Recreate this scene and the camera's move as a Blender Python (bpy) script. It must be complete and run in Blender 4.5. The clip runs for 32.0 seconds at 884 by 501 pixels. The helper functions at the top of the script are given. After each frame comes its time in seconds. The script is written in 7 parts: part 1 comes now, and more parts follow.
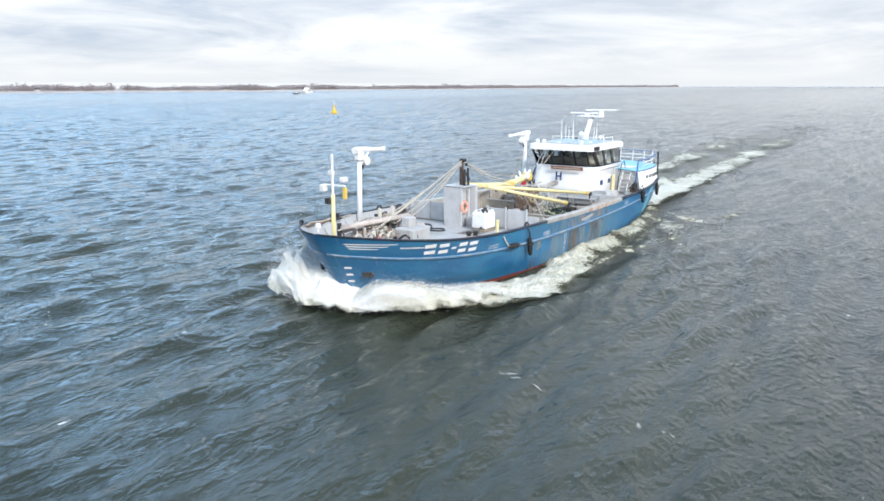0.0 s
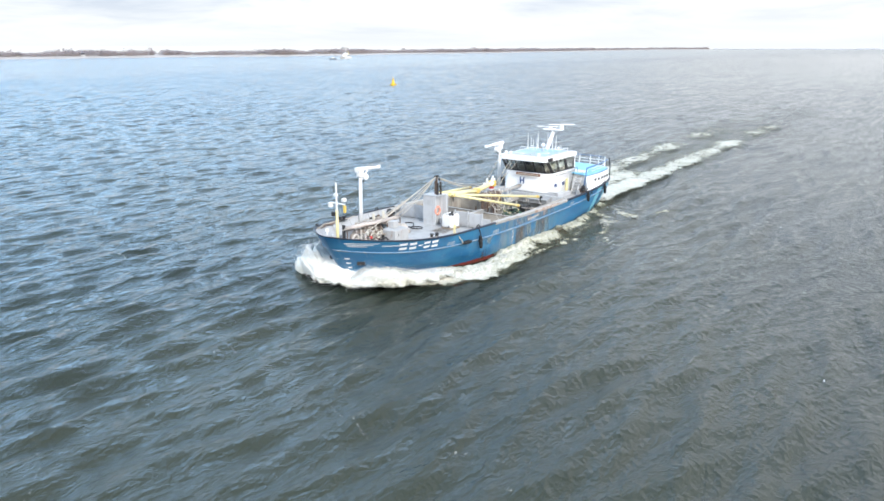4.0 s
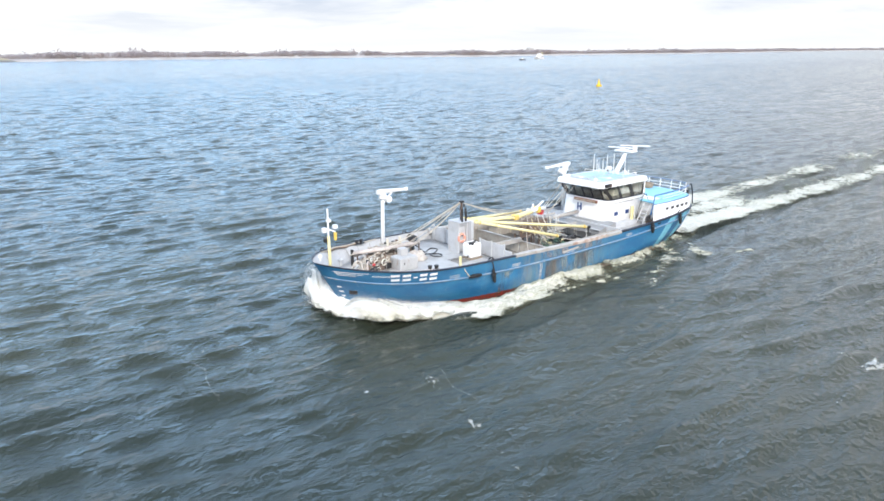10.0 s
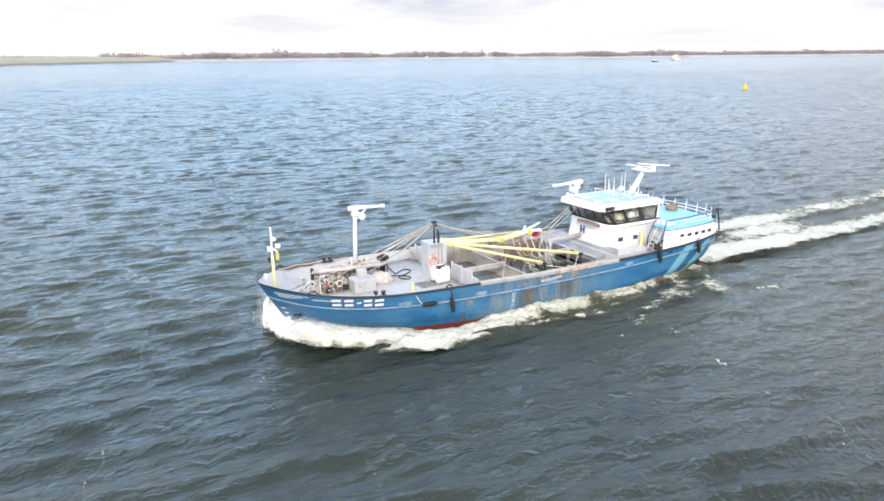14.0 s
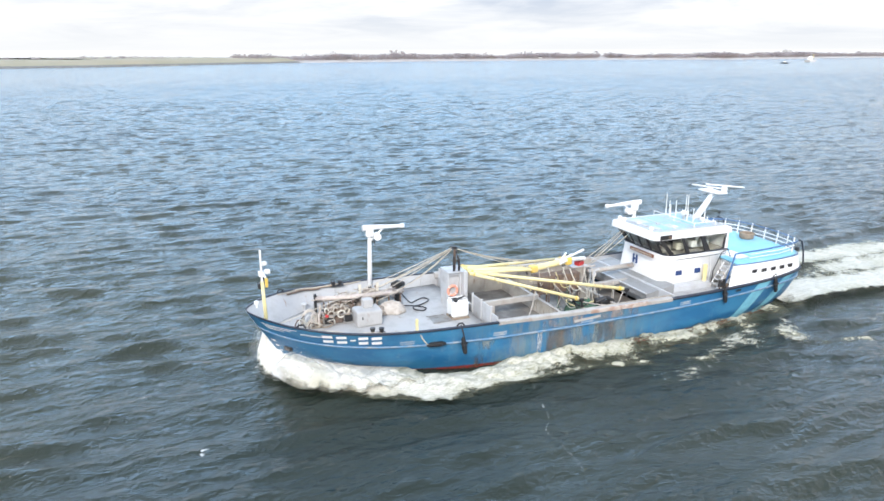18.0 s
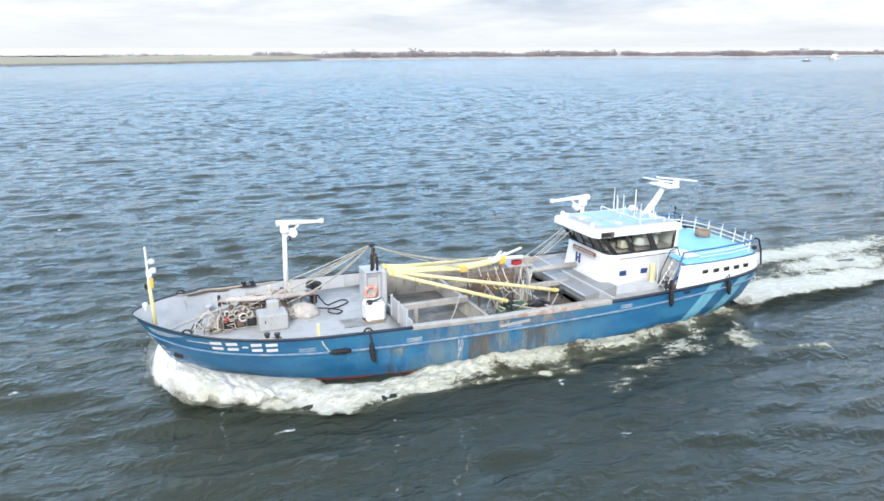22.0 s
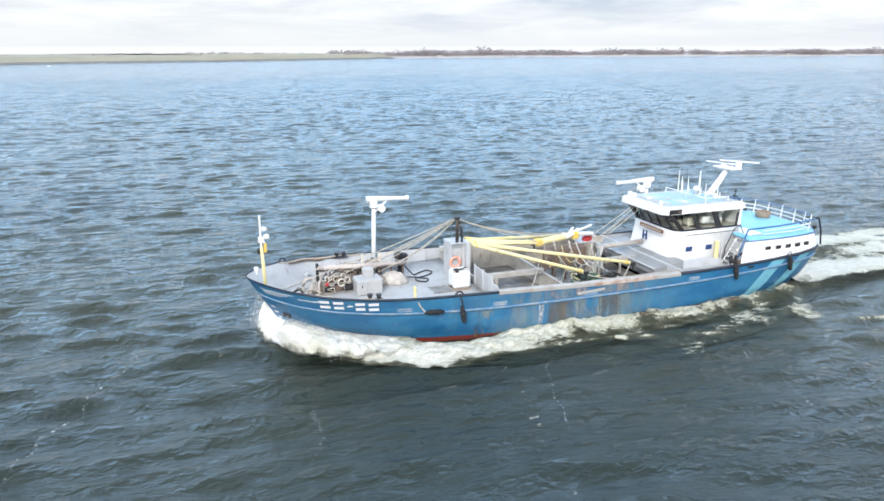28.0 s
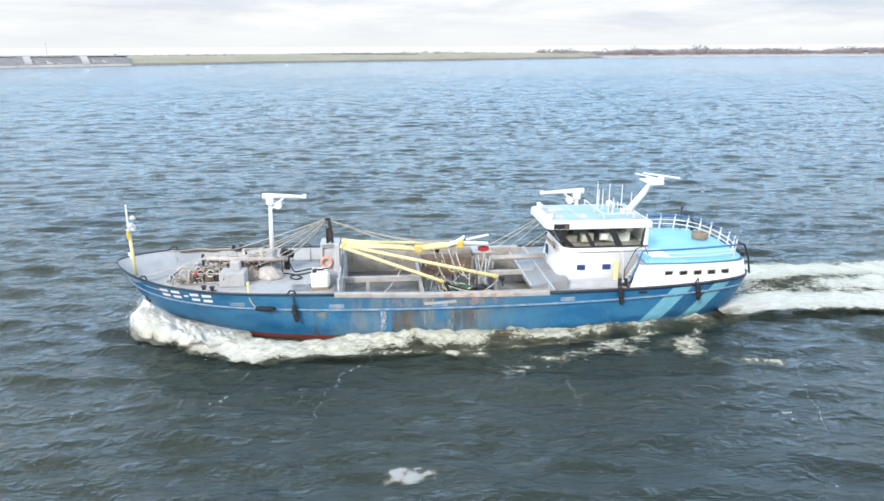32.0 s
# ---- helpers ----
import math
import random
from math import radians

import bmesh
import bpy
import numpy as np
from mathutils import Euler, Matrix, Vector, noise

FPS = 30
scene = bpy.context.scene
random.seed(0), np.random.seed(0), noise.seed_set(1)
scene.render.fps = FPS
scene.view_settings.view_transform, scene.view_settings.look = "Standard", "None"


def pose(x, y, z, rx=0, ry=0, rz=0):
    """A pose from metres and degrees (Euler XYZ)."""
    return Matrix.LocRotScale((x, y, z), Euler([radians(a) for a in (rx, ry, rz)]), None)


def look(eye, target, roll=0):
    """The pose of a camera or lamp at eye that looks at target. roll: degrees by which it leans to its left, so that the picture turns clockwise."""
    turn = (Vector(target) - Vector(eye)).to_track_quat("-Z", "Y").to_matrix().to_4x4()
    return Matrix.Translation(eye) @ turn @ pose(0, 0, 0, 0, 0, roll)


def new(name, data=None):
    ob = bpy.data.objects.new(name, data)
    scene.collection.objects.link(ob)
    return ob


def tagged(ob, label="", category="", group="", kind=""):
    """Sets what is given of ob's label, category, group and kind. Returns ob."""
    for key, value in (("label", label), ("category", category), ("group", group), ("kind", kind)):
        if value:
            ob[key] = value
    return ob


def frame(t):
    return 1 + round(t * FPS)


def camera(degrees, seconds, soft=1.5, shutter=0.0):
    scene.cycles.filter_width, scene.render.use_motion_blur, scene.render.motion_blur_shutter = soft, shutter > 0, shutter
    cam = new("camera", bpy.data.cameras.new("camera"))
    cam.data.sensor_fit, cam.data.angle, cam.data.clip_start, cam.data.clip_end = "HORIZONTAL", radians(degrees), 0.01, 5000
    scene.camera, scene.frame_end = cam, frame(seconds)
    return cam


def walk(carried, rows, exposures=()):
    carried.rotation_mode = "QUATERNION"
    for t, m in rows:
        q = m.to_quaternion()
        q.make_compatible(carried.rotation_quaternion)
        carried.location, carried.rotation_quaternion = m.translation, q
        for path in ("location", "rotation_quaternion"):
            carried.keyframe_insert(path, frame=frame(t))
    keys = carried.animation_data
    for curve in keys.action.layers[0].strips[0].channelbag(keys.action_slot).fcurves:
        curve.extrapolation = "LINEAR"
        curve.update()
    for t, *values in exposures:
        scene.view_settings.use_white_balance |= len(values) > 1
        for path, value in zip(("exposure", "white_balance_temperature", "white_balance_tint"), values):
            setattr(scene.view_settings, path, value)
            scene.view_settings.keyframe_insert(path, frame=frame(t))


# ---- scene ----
# ---------------------------------------------------------------- camera
SPEED = 5.73          # metres a second along the vessel's track
CLIP = 32.0
LIFT = 0.36           # the hull lines' base above the water


def heading(t):
    s = (t - 16) / 16
    return math.degrees(0.014 * s + 0.0345 * s * s + 0.021)


def flat_pose(t):
    """The vessel's track over the level water: x ahead, y to port."""
    return pose(SPEED * (t - 16), 0, LIFT, 0, 0, heading(t))


# seconds; place in the vessel's own axes; yaw, pitch, roll in degrees
PATH = (
    (0, 41.19, 21.12, 9.45, 123.19, -12.85, 0.28),
    (0.5, 42.52, 21.68, 10.03, 123.34, -12.93, 0.08),
    (1, 43.89, 22.73, 11.49, 123.53, -12.92, 0.14),
    (1.5, 45.36, 24.13, 13.18, 123.59, -12.92, 0.25),
    (2, 46.94, 25.71, 14.09, 123.60, -15.06, 0.21),
    (2.5, 48.47, 27.41, 14.34, 123.66, -15.65, 0.18),
    (3, 49.85, 29.31, 14.60, 125.19, -15.67, 0.25),
    (3.5, 50.89, 31.31, 14.76, 125.63, -15.75, 0.29),
    (5.5, 43.87, 32.87, 15.17, 129.93, -15.78, -0.07),
    (6, 41.43, 32.79, 15.32, 134.35, -15.84, -0.11),
    (6.5, 39.21, 33.08, 15.49, 136.59, -15.87, -0.22),
    (7, 37.39, 33.67, 15.61, 136.68, -15.85, -0.25),
    (7.5, 36.39, 34.52, 15.68, 136.84, -15.86, -0.20),
    (8, 36.18, 35.38, 15.69, 137.20, -15.86, -0.17),
    (8.5, 36.58, 36.16, 15.79, 137.91, -15.81, -0.19),
    (9, 37.47, 36.79, 15.89, 138.61, -15.80, -0.11),
    (9.5, 38.75, 37.43, 16.01, 139.54, -15.76, -0.23),
    (10, 40.30, 38.02, 16.14, 140.13, -15.76, -0.19),
    (10.5, 41.71, 38.80, 16.26, 140.29, -15.75, -0.18),
    (11, 42.53, 39.65, 16.35, 140.37, -15.76, -0.14),
    (11.5, 41.78, 40.41, 16.55, 140.52, -15.77, -0.17),
    (12, 39.81, 40.85, 16.67, 140.69, -15.77, -0.20),
    (12.5, 37.21, 41.02, 16.71, 142.32, -15.77, -0.24),
    (13, 34.66, 41.09, 16.74, 143.82, -15.77, -0.23),
    (13.5, 32.32, 41.18, 16.81, 146.50, -15.76, -0.26),
    (14, 30.10, 41.20, 16.85, 149.66, -15.75, -0.16),
    (14.5, 28.14, 41.15, 16.82, 152.31, -15.71, -0.17),
    (15, 26.76, 40.88, 16.82, 154.45, -15.70, -0.19),
    (15.5, 25.75, 40.50, 16.91, 156.45, -15.73, -0.12),
    (17.5, 23.57, 38.46, 17.10, 157.45, -15.92, 0.03),
    (18, 23.04, 37.88, 17.06, 157.55, -15.89, -0.04),
    (18.5, 22.58, 37.36, 17.03, 157.57, -15.87, -0.06),
    (19, 22.10, 37.00, 16.92, 157.60, -15.80, -0.15),
    (19.5, 21.53, 36.81, 17.01, 157.65, -15.87, -0.07),
    (20, 20.78, 36.56, 16.91, 157.64, -15.89, 0.01),
    (20.5, 19.92, 36.42, 16.40, 157.66, -15.96, 0.06),
    (21, 18.95, 36.44, 16.04, 157.71, -15.95, 0.08),
    (21.5, 17.97, 36.52, 16.00, 157.76, -15.94, 0.08),
    (22, 17.32, 36.44, 15.96, 157.72, -15.93, 0.06),
    (22.5, 17.08, 36.23, 15.85, 157.72, -15.92, 0.09),
    (23, 17.14, 35.82, 15.41, 157.72, -15.86, 0.11),
    (23.5, 17.70, 35.31, 15.11, 157.69, -15.96, 0.24),
    (24, 18.72, 34.84, 15.10, 157.61, -16.01, 0.31),
    (24.5, 19.95, 34.40, 15.09, 157.57, -16.02, 0.27),
    (25, 21.18, 34.14, 15.06, 157.55, -16.03, 0.29),
    (25.5, 22.13, 34.13, 15.00, 157.48, -16.14, 0.39),
    (27.5, 22.37, 37.35, 15.18, 158.39, -15.90, -0.08),
    (28, 21.47, 38.60, 15.23, 160.16, -15.84, -0.11),
    (28.5, 20.39, 40.04, 15.44, 161.85, -15.91, -0.09),
    (29, 18.70, 41.10, 15.63, 165.32, -15.97, -0.18),
    (29.5, 16.07, 41.50, 15.67, 173.68, -15.99, -0.14),
    (30, 13.23, 41.63, 15.63, 175.33, -15.95, -0.15),
    (30.5, 10.77, 41.55, 15.48, 175.22, -15.87, -0.09),
    (31, 8.31, 41.58, 15.41, 175.08, -15.86, -0.07),
    (31.5, 5.74, 41.84, 15.36, 175.12, -15.84, -0.07),
    (32, 3.35, 42.14, 15.32, 174.98, -15.81, -0.11),
)
# seconds; pitch and roll of the levelled camera against the horizon
LEVEL = ((0, -13.02, -0.03), (0.5, -13.10, -0.03), (1, -13.09, -0.03), (1.5, -13.09, -0.03), (2, -15.23, -0.03), (2.5, -15.82, -0.03), (3, -15.84, -0.03),
         (3.5, -15.92, -0.03), (7, -15.95, -0.06), (13, -15.88, -0.03), (18, -15.75, -0.08), (21, -15.85, -0.08), (24, -15.85, -0.03),
         (29, -15.96, -0.06), (31, -15.95, -0.30), (32, -15.95, -0.30))


def between(t, rows):
    """Linear reading of a table of (seconds, values...)."""
    for a, b in zip(rows, rows[1:]):
        if a[0] <= t <= b[0]:
            k = (t - a[0]) / (b[0] - a[0])
            return [u + (v - u) * k for u, v in zip(a[1:], b[1:])]
    return rows[-1][1:]


def attitude(yaw, pitch, roll):
    return pose(0, 0, 0, 90 + pitch, 0, yaw) @ pose(0, 0, 0, 0, 0, roll)


# the vessel pitches and rolls a little on the swell under the level camera
SWAY = {}
for t, x, y, z, a, p, r in PATH:
    lp, lr = between(t, LEVEL)
    SWAY[t] = (attitude(heading(t) + a, lp, lr) @ attitude(heading(t) + a, p, r).inverted()).to_3x3().to_4x4()


def ship_pose(t):
    """The vessel's pose in the world at a time of PATH: x ahead, y to port, z up from the hull's base line."""
    f = flat_pose(t)
    return Matrix.Translation(f.translation) @ SWAY[t] @ f.to_3x3().to_4x4()


cam = camera(63.6, CLIP, soft=1.6)
walk(cam, [(t, ship_pose(t) @ Matrix.Translation((x, y, z)) @ attitude(a, p, r)) for t, x, y, z, a, p, r in PATH],
     exposures=((0, -0.04, 6350, 10), (3, 0.10, 6400, 10), (6, 0.12, 6430, 10), (9, 0.14, 6450, 11), (14, 0.13, 6760, 14), (20, 0.03, 6380, 10.5), (26, 0.0, 6340, 10), (32, 0.01, 6470, 10)))

# ---------------------------------------------------------------- world, sun
SUN_AZ, SUN_EL = radians(62), radians(34)     # direction towards the sun: from +x to +y, above the horizon
world = bpy.data.worlds.new("overcast_sky")
scene.world = world
world.use_nodes = True
wn, wl = world.node_tree.nodes, world.node_tree.links
wn.clear()
w_out = wn.new("ShaderNodeOutputWorld")
w_bg = wn.new("ShaderNodeBackground")
w_sky = wn.new("ShaderNodeTexSky")
w_sky.sky_type = "NISHITA"
w_sky.sun_disc = False
w_sky.sun_elevation = SUN_EL
w_sky.sun_rotation = radians(90) - SUN_AZ
w_sky.air_density, w_sky.dust_density, w_sky.ozone_density = 1.0, 2.0, 1.5


def wnode(kind, **kw):
    n = wn.new(kind)
    for k, v in kw.items():
        n.inputs[k].default_value = v
    return n


def wmath(op, a, b=0.0, clamp=False):
    n = wn.new("ShaderNodeMath")
    n.operation, n.use_clamp = op, clamp
    for i, v in enumerate((a, b)):
        if isinstance(v, (int, float)):
            n.inputs[i].default_value = v
        else:
            wl.new(v, n.inputs[i])
    return n.outputs[0]


def wmix(fac, a, b):
    n = wn.new("ShaderNodeMix")
    n.data_type = "RGBA"
    for s, v in ((0, fac), (6, a), (7, b)):
        if isinstance(v, (tuple, float, int)):
            n.inputs[s].default_value = v
        else:
            wl.new(v, n.inputs[s])
    return n.outputs[2]


w_co = wn.new("ShaderNodeTexCoord")
w_sep = wn.new("ShaderNodeSeparateXYZ")
wl.new(w_co.outputs["Generated"], w_sep.inputs[0])
up = wmath("MAXIMUM", w_sep.outputs["Z"], 0.0)
den = wmath("ADD", up, 0.11)
w_com = wn.new("ShaderNodeCombineXYZ")
wl.new(wmath("DIVIDE", w_sep.outputs["X"], den), w_com.inputs[0])
wl.new(wmath("DIVIDE", w_sep.outputs["Y"], den), w_com.inputs[1])
w_n1 = wnode("ShaderNodeTexNoise", Scale=0.62, Detail=8.0, Roughness=0.58, Distortion=0.5)
w_n2 = wnode("ShaderNodeTexNoise", Scale=0.16, Detail=3.0, Roughness=0.5)
wl.new(w_com.outputs[0], w_n1.inputs["Vector"])
wl.new(w_com.outputs[0], w_n2.inputs["Vector"])
cl = wn.new("ShaderNodeMapRange")
cl.inputs[1].default_value, cl.inputs[2].default_value = 0.38, 0.62
wl.new(w_n1.outputs[0], cl.inputs[0])
# low sky: white banks with pale blue-grey undersides; higher up hazy blue opposite the sun, greyer elsewhere
side_ = wn.new("ShaderNodeMapRange")
side_.interpolation_type = "SMOOTHSTEP"
side_.inputs[1].default_value, side_.inputs[2].default_value = 0.80, 0.97
wl.new(wmath("ADD", wmath("MULTIPLY", w_sep.outputs["X"], -0.62), wmath("MULTIPLY", w_sep.outputs["Y"], -0.78)), side_.inputs[0])
lowdeck = wmix(cl.outputs[0], wmix(side_.outputs[0], (0.80, 0.85, 0.93, 1), (0.66, 0.74, 0.87, 1)), (1.16, 1.17, 1.17, 1))
away = wmath("ADD", wmath("MULTIPLY", w_sep.outputs["Y"], -1.0), wmath("MULTIPLY", w_sep.outputs["X"], -0.08))
away_r = wn.new("ShaderNodeMapRange")
away_r.interpolation_type = "SMOOTHSTEP"
away_r.inputs[1].default_value, away_r.inputs[2].default_value = 0.30, 0.92
wl.new(away, away_r.inputs[0])
haze = wmix(away_r.outputs[0], (1.64, 1.76, 1.98, 1), (1.94, 3.12, 4.48, 1))
zen = wn.new("ShaderNodeMapRange")
zen.interpolation_type = "SMOOTHSTEP"
zen.inputs[1].default_value, zen.inputs[2].default_value = 0.24, 0.90
wl.new(up, zen.inputs[0])
haze = wmix(zen.outputs[0], haze, (0.54, 0.82, 1.24, 1))
bank = wn.new("ShaderNodeMapRange")
bank.inputs[1].default_value, bank.inputs[2].default_value, bank.inputs[3].default_value, bank.inputs[4].default_value = 0.46, 0.66, 0.0, 0.55
wl.new(w_n1.outputs[0], bank.inputs[0])
haze = wmix(bank.outputs[0], haze, (2.3, 2.4, 2.5, 1))
low = wn.new("ShaderNodeMapRange")
low.inputs[1].default_value, low.inputs[2].default_value = 0.11, 0.22
wl.new(up, low.inputs[0])
deck_col = wmix(low.outputs[0], lowdeck, haze)
edge_w = wn.new("ShaderNodeMapRange")
edge_w.inputs[1].default_value, edge_w.inputs[2].default_value, edge_w.inputs[3].default_value, edge_w.inputs[4].default_value = 0.0, 0.062, 0.95, 0.0
wl.new(up, edge_w.inputs[0])
deck_col = wmix(edge_w.outputs[0], deck_col, (1.02, 1.05, 1.06, 1))
blue = wn.new("ShaderNodeVectorMath")
blue.operation = "SCALE"
blue.inputs[3].default_value = 0.10
wl.new(w_sky.outputs[0], blue.inputs[0])
sky_col = wmix(0.12, deck_col, blue.outputs[0])
wl.new(sky_col, w_bg.inputs["Color"])
w_bg.inputs["Strength"].default_value = 1.0
wl.new(w_bg.outputs[0], w_out.inputs[0])

sun = new("sun", bpy.data.lights.new("sun", "SUN"))
sun.data.energy, sun.data.angle, sun.data.color = 3.6, radians(12), (1.0, 0.96, 0.90)
sun.matrix_world = look((0, 0, 50), (-math.cos(SUN_AZ) * math.cos(SUN_EL), -math.sin(SUN_AZ) * math.cos(SUN_EL), 50 - math.sin(SUN_EL)))

# ---------------------------------------------------------------- materials


class Mat:
    """A small builder for node materials."""

    def __init__(self, name):
        self.m = bpy.data.materials.new(name)
        self.m.use_nodes = True
        self.t = self.m.node_tree
        self.b = self.t.nodes["Principled BSDF"]
        self.co = self.t.nodes.new("ShaderNodeTexCoord")

    def node(self, kind, **kw):
        n = self.t.nodes.new(kind)
        for k, v in kw.items():
            n.inputs[k].default_value = v
        return n

    def link(self, a, b):
        self.t.links.new(a, b)

    def put(self, value, socket):
        if isinstance(value, (int, float)):
            socket.default_value = value
        elif isinstance(value, tuple):
            socket.default_value = (*value, 1) if len(value) == 3 and socket.type == "RGBA" else value
        else:
            self.link(value, socket)

    def noise(self, scale, detail=4.0, rough=0.55, stretch=None, where="Object", distort=0.0):
        n = self.node("ShaderNodeTexNoise", Scale=scale, Detail=detail, Roughness=rough, Distortion=distort)
        v = self.co.outputs[where]
        if stretch:
            mp = self.node("ShaderNodeMapping")
            mp.inputs["Scale"].default_value = stretch
            self.link(v, mp.inputs[0])
            v = mp.outputs[0]
        self.link(v, n.inputs["Vector"])
        return n.outputs[0]

    def range(self, v, a, b, c=0.0, d=1.0):
        n = self.node("ShaderNodeMapRange")
        for i, x in enumerate((v, a, b, c, d)):
            self.put(x, n.inputs[i])
        return n.outputs[0]

    def math(self, op, a, b=0.0, clamp=False):
        n = self.node("ShaderNodeMath")
        n.operation, n.use_clamp = op, clamp
        self.put(a, n.inputs[0])
        self.put(b, n.inputs[1])
        return n.outputs[0]

    def mix(self, f, a, b):
        n = self.node("ShaderNodeMix")
        n.data_type = "RGBA"
        self.put(f, n.inputs[0])
        self.put(a, n.inputs[6])
        self.put(b, n.inputs[7])
        return n.outputs[2]

    def bump(self, h, strength=0.3, dist=0.02):
        n = self.node("ShaderNodeBump", Strength=strength, Distance=dist)
        self.put(h, n.inputs["Height"])
        if self.b.inputs["Normal"].is_linked:
            self.link(self.b.inputs["Normal"].links[0].from_socket, n.inputs["Normal"])
        self.link(n.outputs[0], self.b.inputs["Normal"])

    def xyz(self, where="Object"):
        s = self.node("ShaderNodeSeparateXYZ")
        self.link(self.co.outputs[where], s.inputs[0])
        return s.outputs

    def set(self, **kw):
        for k, v in kw.items():
            self.put(v, self.b.inputs[k.replace("_", " ")])
        return self.m


def paint(name, col, worn, rough=0.45, metal=0.0, wear=0.62, scale=1.6, grain=40, rust=None):
    """Weathered paint or metal: colour, a second colour in patches, fine grain, an optional rust."""
    m = Mat(name)
    big = m.range(m.noise(scale, 6, 0.62), wear - 0.10, wear + 0.10)
    c = m.mix(big, col, worn)
    fine = m.noise(grain, 3, 0.6)
    c2 = m.mix(m.range(fine, 0.35, 0.7, 0.0, 0.25), c, tuple(x * 0.72 for x in worn))
    if rust:
        rs = m.range(m.noise(2.3, 8, 0.7, (1, 1, 0.35)), 0.60, 0.70)
        c2 = m.mix(rs, c2, rust)
    m.bump(fine, 0.12, 0.01)
    return m.set(Base_Color=c2, Roughness=m.range(big, 0, 1, rough, min(rough + 0.2, 1.0)), Metallic=metal)


M = {}
# hull paint: blue, chalky and rubbed amidships, red boot-top under the waterline
h = Mat("hull_paint")
hx = h.xyz()
hbig = h.noise(0.55, 6, 0.6, (1, 1, 2.2))
col = h.mix(h.range(hbig, 0.40, 0.62), (0.018, 0.122, 0.262), (0.034, 0.178, 0.325))
streak = h.noise(1.1, 7, 0.7, (1.0, 1.0, 0.22))
mid = h.math("MULTIPLY", h.range(hx[0], -7.0, -2.0), h.range(hx[0], 9.0, 5.5))
col = h.mix(h.math("MULTIPLY", h.range(h.noise(0.8, 5, 0.6, (1, 1, 0.5)), 0.38, 0.58), h.math("MULTIPLY", mid, 0.65)), col, (0.11, 0.19, 0.22))
worn = h.math("MULTIPLY", h.range(streak, 0.52, 0.61), mid)
col = h.mix(h.math("MULTIPLY", worn, 0.42), col, (0.21, 0.235, 0.235))
rust = h.math("MULTIPLY", h.range(h.noise(1.5, 7, 0.7, (1.3, 1, 0.18)), 0.52, 0.66), h.math("MULTIPLY", mid, 0.38))
col = h.mix(rust, col, (0.17, 0.115, 0.08))
col = h.mix(h.math("MULTIPLY", h.range(h.noise(3.5, 5, 0.7, (0.5, 1, 0.12)), 0.58, 0.72), 0.30), col, (0.22, 0.30, 0.36))
boot_z = h.math("ADD", h.math("MULTIPLY", h.math("ABSOLUTE", hx[0]), -0.010), -0.06)
col = h.mix(h.range(h.math("SUBTRACT", hx[2], boot_z), -0.02, 0.02, 1.0, 0.0), col, h.mix(h.range(h.noise(4, 5), 0.45, 0.6), (0.26, 0.035, 0.025), (0.13, 0.05, 0.035)))
h.bump(h.noise(0.9, 2, 0.5), 0.25, 0.03)
h.bump(h.noise(30, 3, 0.6), 0.10, 0.005)
M["hull"] = h.set(Base_Color=col, Roughness=h.range(hbig, 0.3, 0.7, 0.34, 0.55))


def stain(name, col, col2, scale, low, high, most, seed):
    """A rubbed patch with torn edges: opaque only where its own noise is high."""
    m = Mat(name)
    n = m.noise(scale, 8, 0.72, (1.0, 1.0, 0.28), distort=0.4)
    n2 = m.noise(scale * 0.4 + seed, 3, 0.6, (1.0, 1.0, 0.5))
    a = m.range(m.math("ADD", m.math("MULTIPLY", n, 0.7), m.math("MULTIPLY", n2, 0.3)), low, high, 0.0, most)
    c = m.mix(m.range(m.noise(scale * 3, 5, 0.65, (1, 1, 0.4)), 0.4, 0.62), col, col2)
    return m.set(Base_Color=c, Roughness=0.7, Alpha=a)


M["stain"] = stain("brown_rust_stain", (0.115, 0.10, 0.07), (0.20, 0.135, 0.085), 1.3, 0.45, 0.58, 0.55, 0.1)
M["chalk"] = stain("chalky_rubbed_paint", (0.17, 0.24, 0.26), (0.27, 0.29, 0.28), 1.4, 0.46, 0.58, 0.75, 0.3)
M["pale_scrape"] = stain("pale_scraped_mark", (0.48, 0.50, 0.52), (0.34, 0.38, 0.42), 2.2, 0.42, 0.54, 0.9, 0.2)
M["scrape"] = stain("pinkish_scraped_paint", (0.30, 0.26, 0.24), (0.36, 0.34, 0.34), 1.5, 0.44, 0.58, 0.7, 0.5)
M["grey"] = paint("grey_deck_paint", (0.44, 0.435, 0.425), (0.35, 0.345, 0.335), 0.6, wear=0.56, scale=0.9, rust=(0.30, 0.22, 0.17))
M["grey_light"] = paint("light_grey_steel_paint", (0.50, 0.51, 0.52), (0.42, 0.42, 0.42), 0.5, wear=0.6, scale=1.3, rust=(0.36, 0.28, 0.22))
M["hold"] = paint("hold_steel", (0.46, 0.425, 0.37), (0.35, 0.31, 0.265), 0.7, wear=0.52, scale=1.1, rust=(0.20, 0.13, 0.09))
# the hold's shade is put into this floor's dark brown
M["hold_floor"] = paint("shaded_hold_floor", (0.21, 0.19, 0.165), (0.13, 0.115, 0.10), 0.4, wear=0.48, scale=0.9, rust=(0.16, 0.11, 0.08))
M["coaming"] = paint("scraped_coaming", (0.44, 0.425, 0.40), (0.36, 0.325, 0.29), 0.6, wear=0.56, scale=1.2, rust=(0.36, 0.25, 0.19))
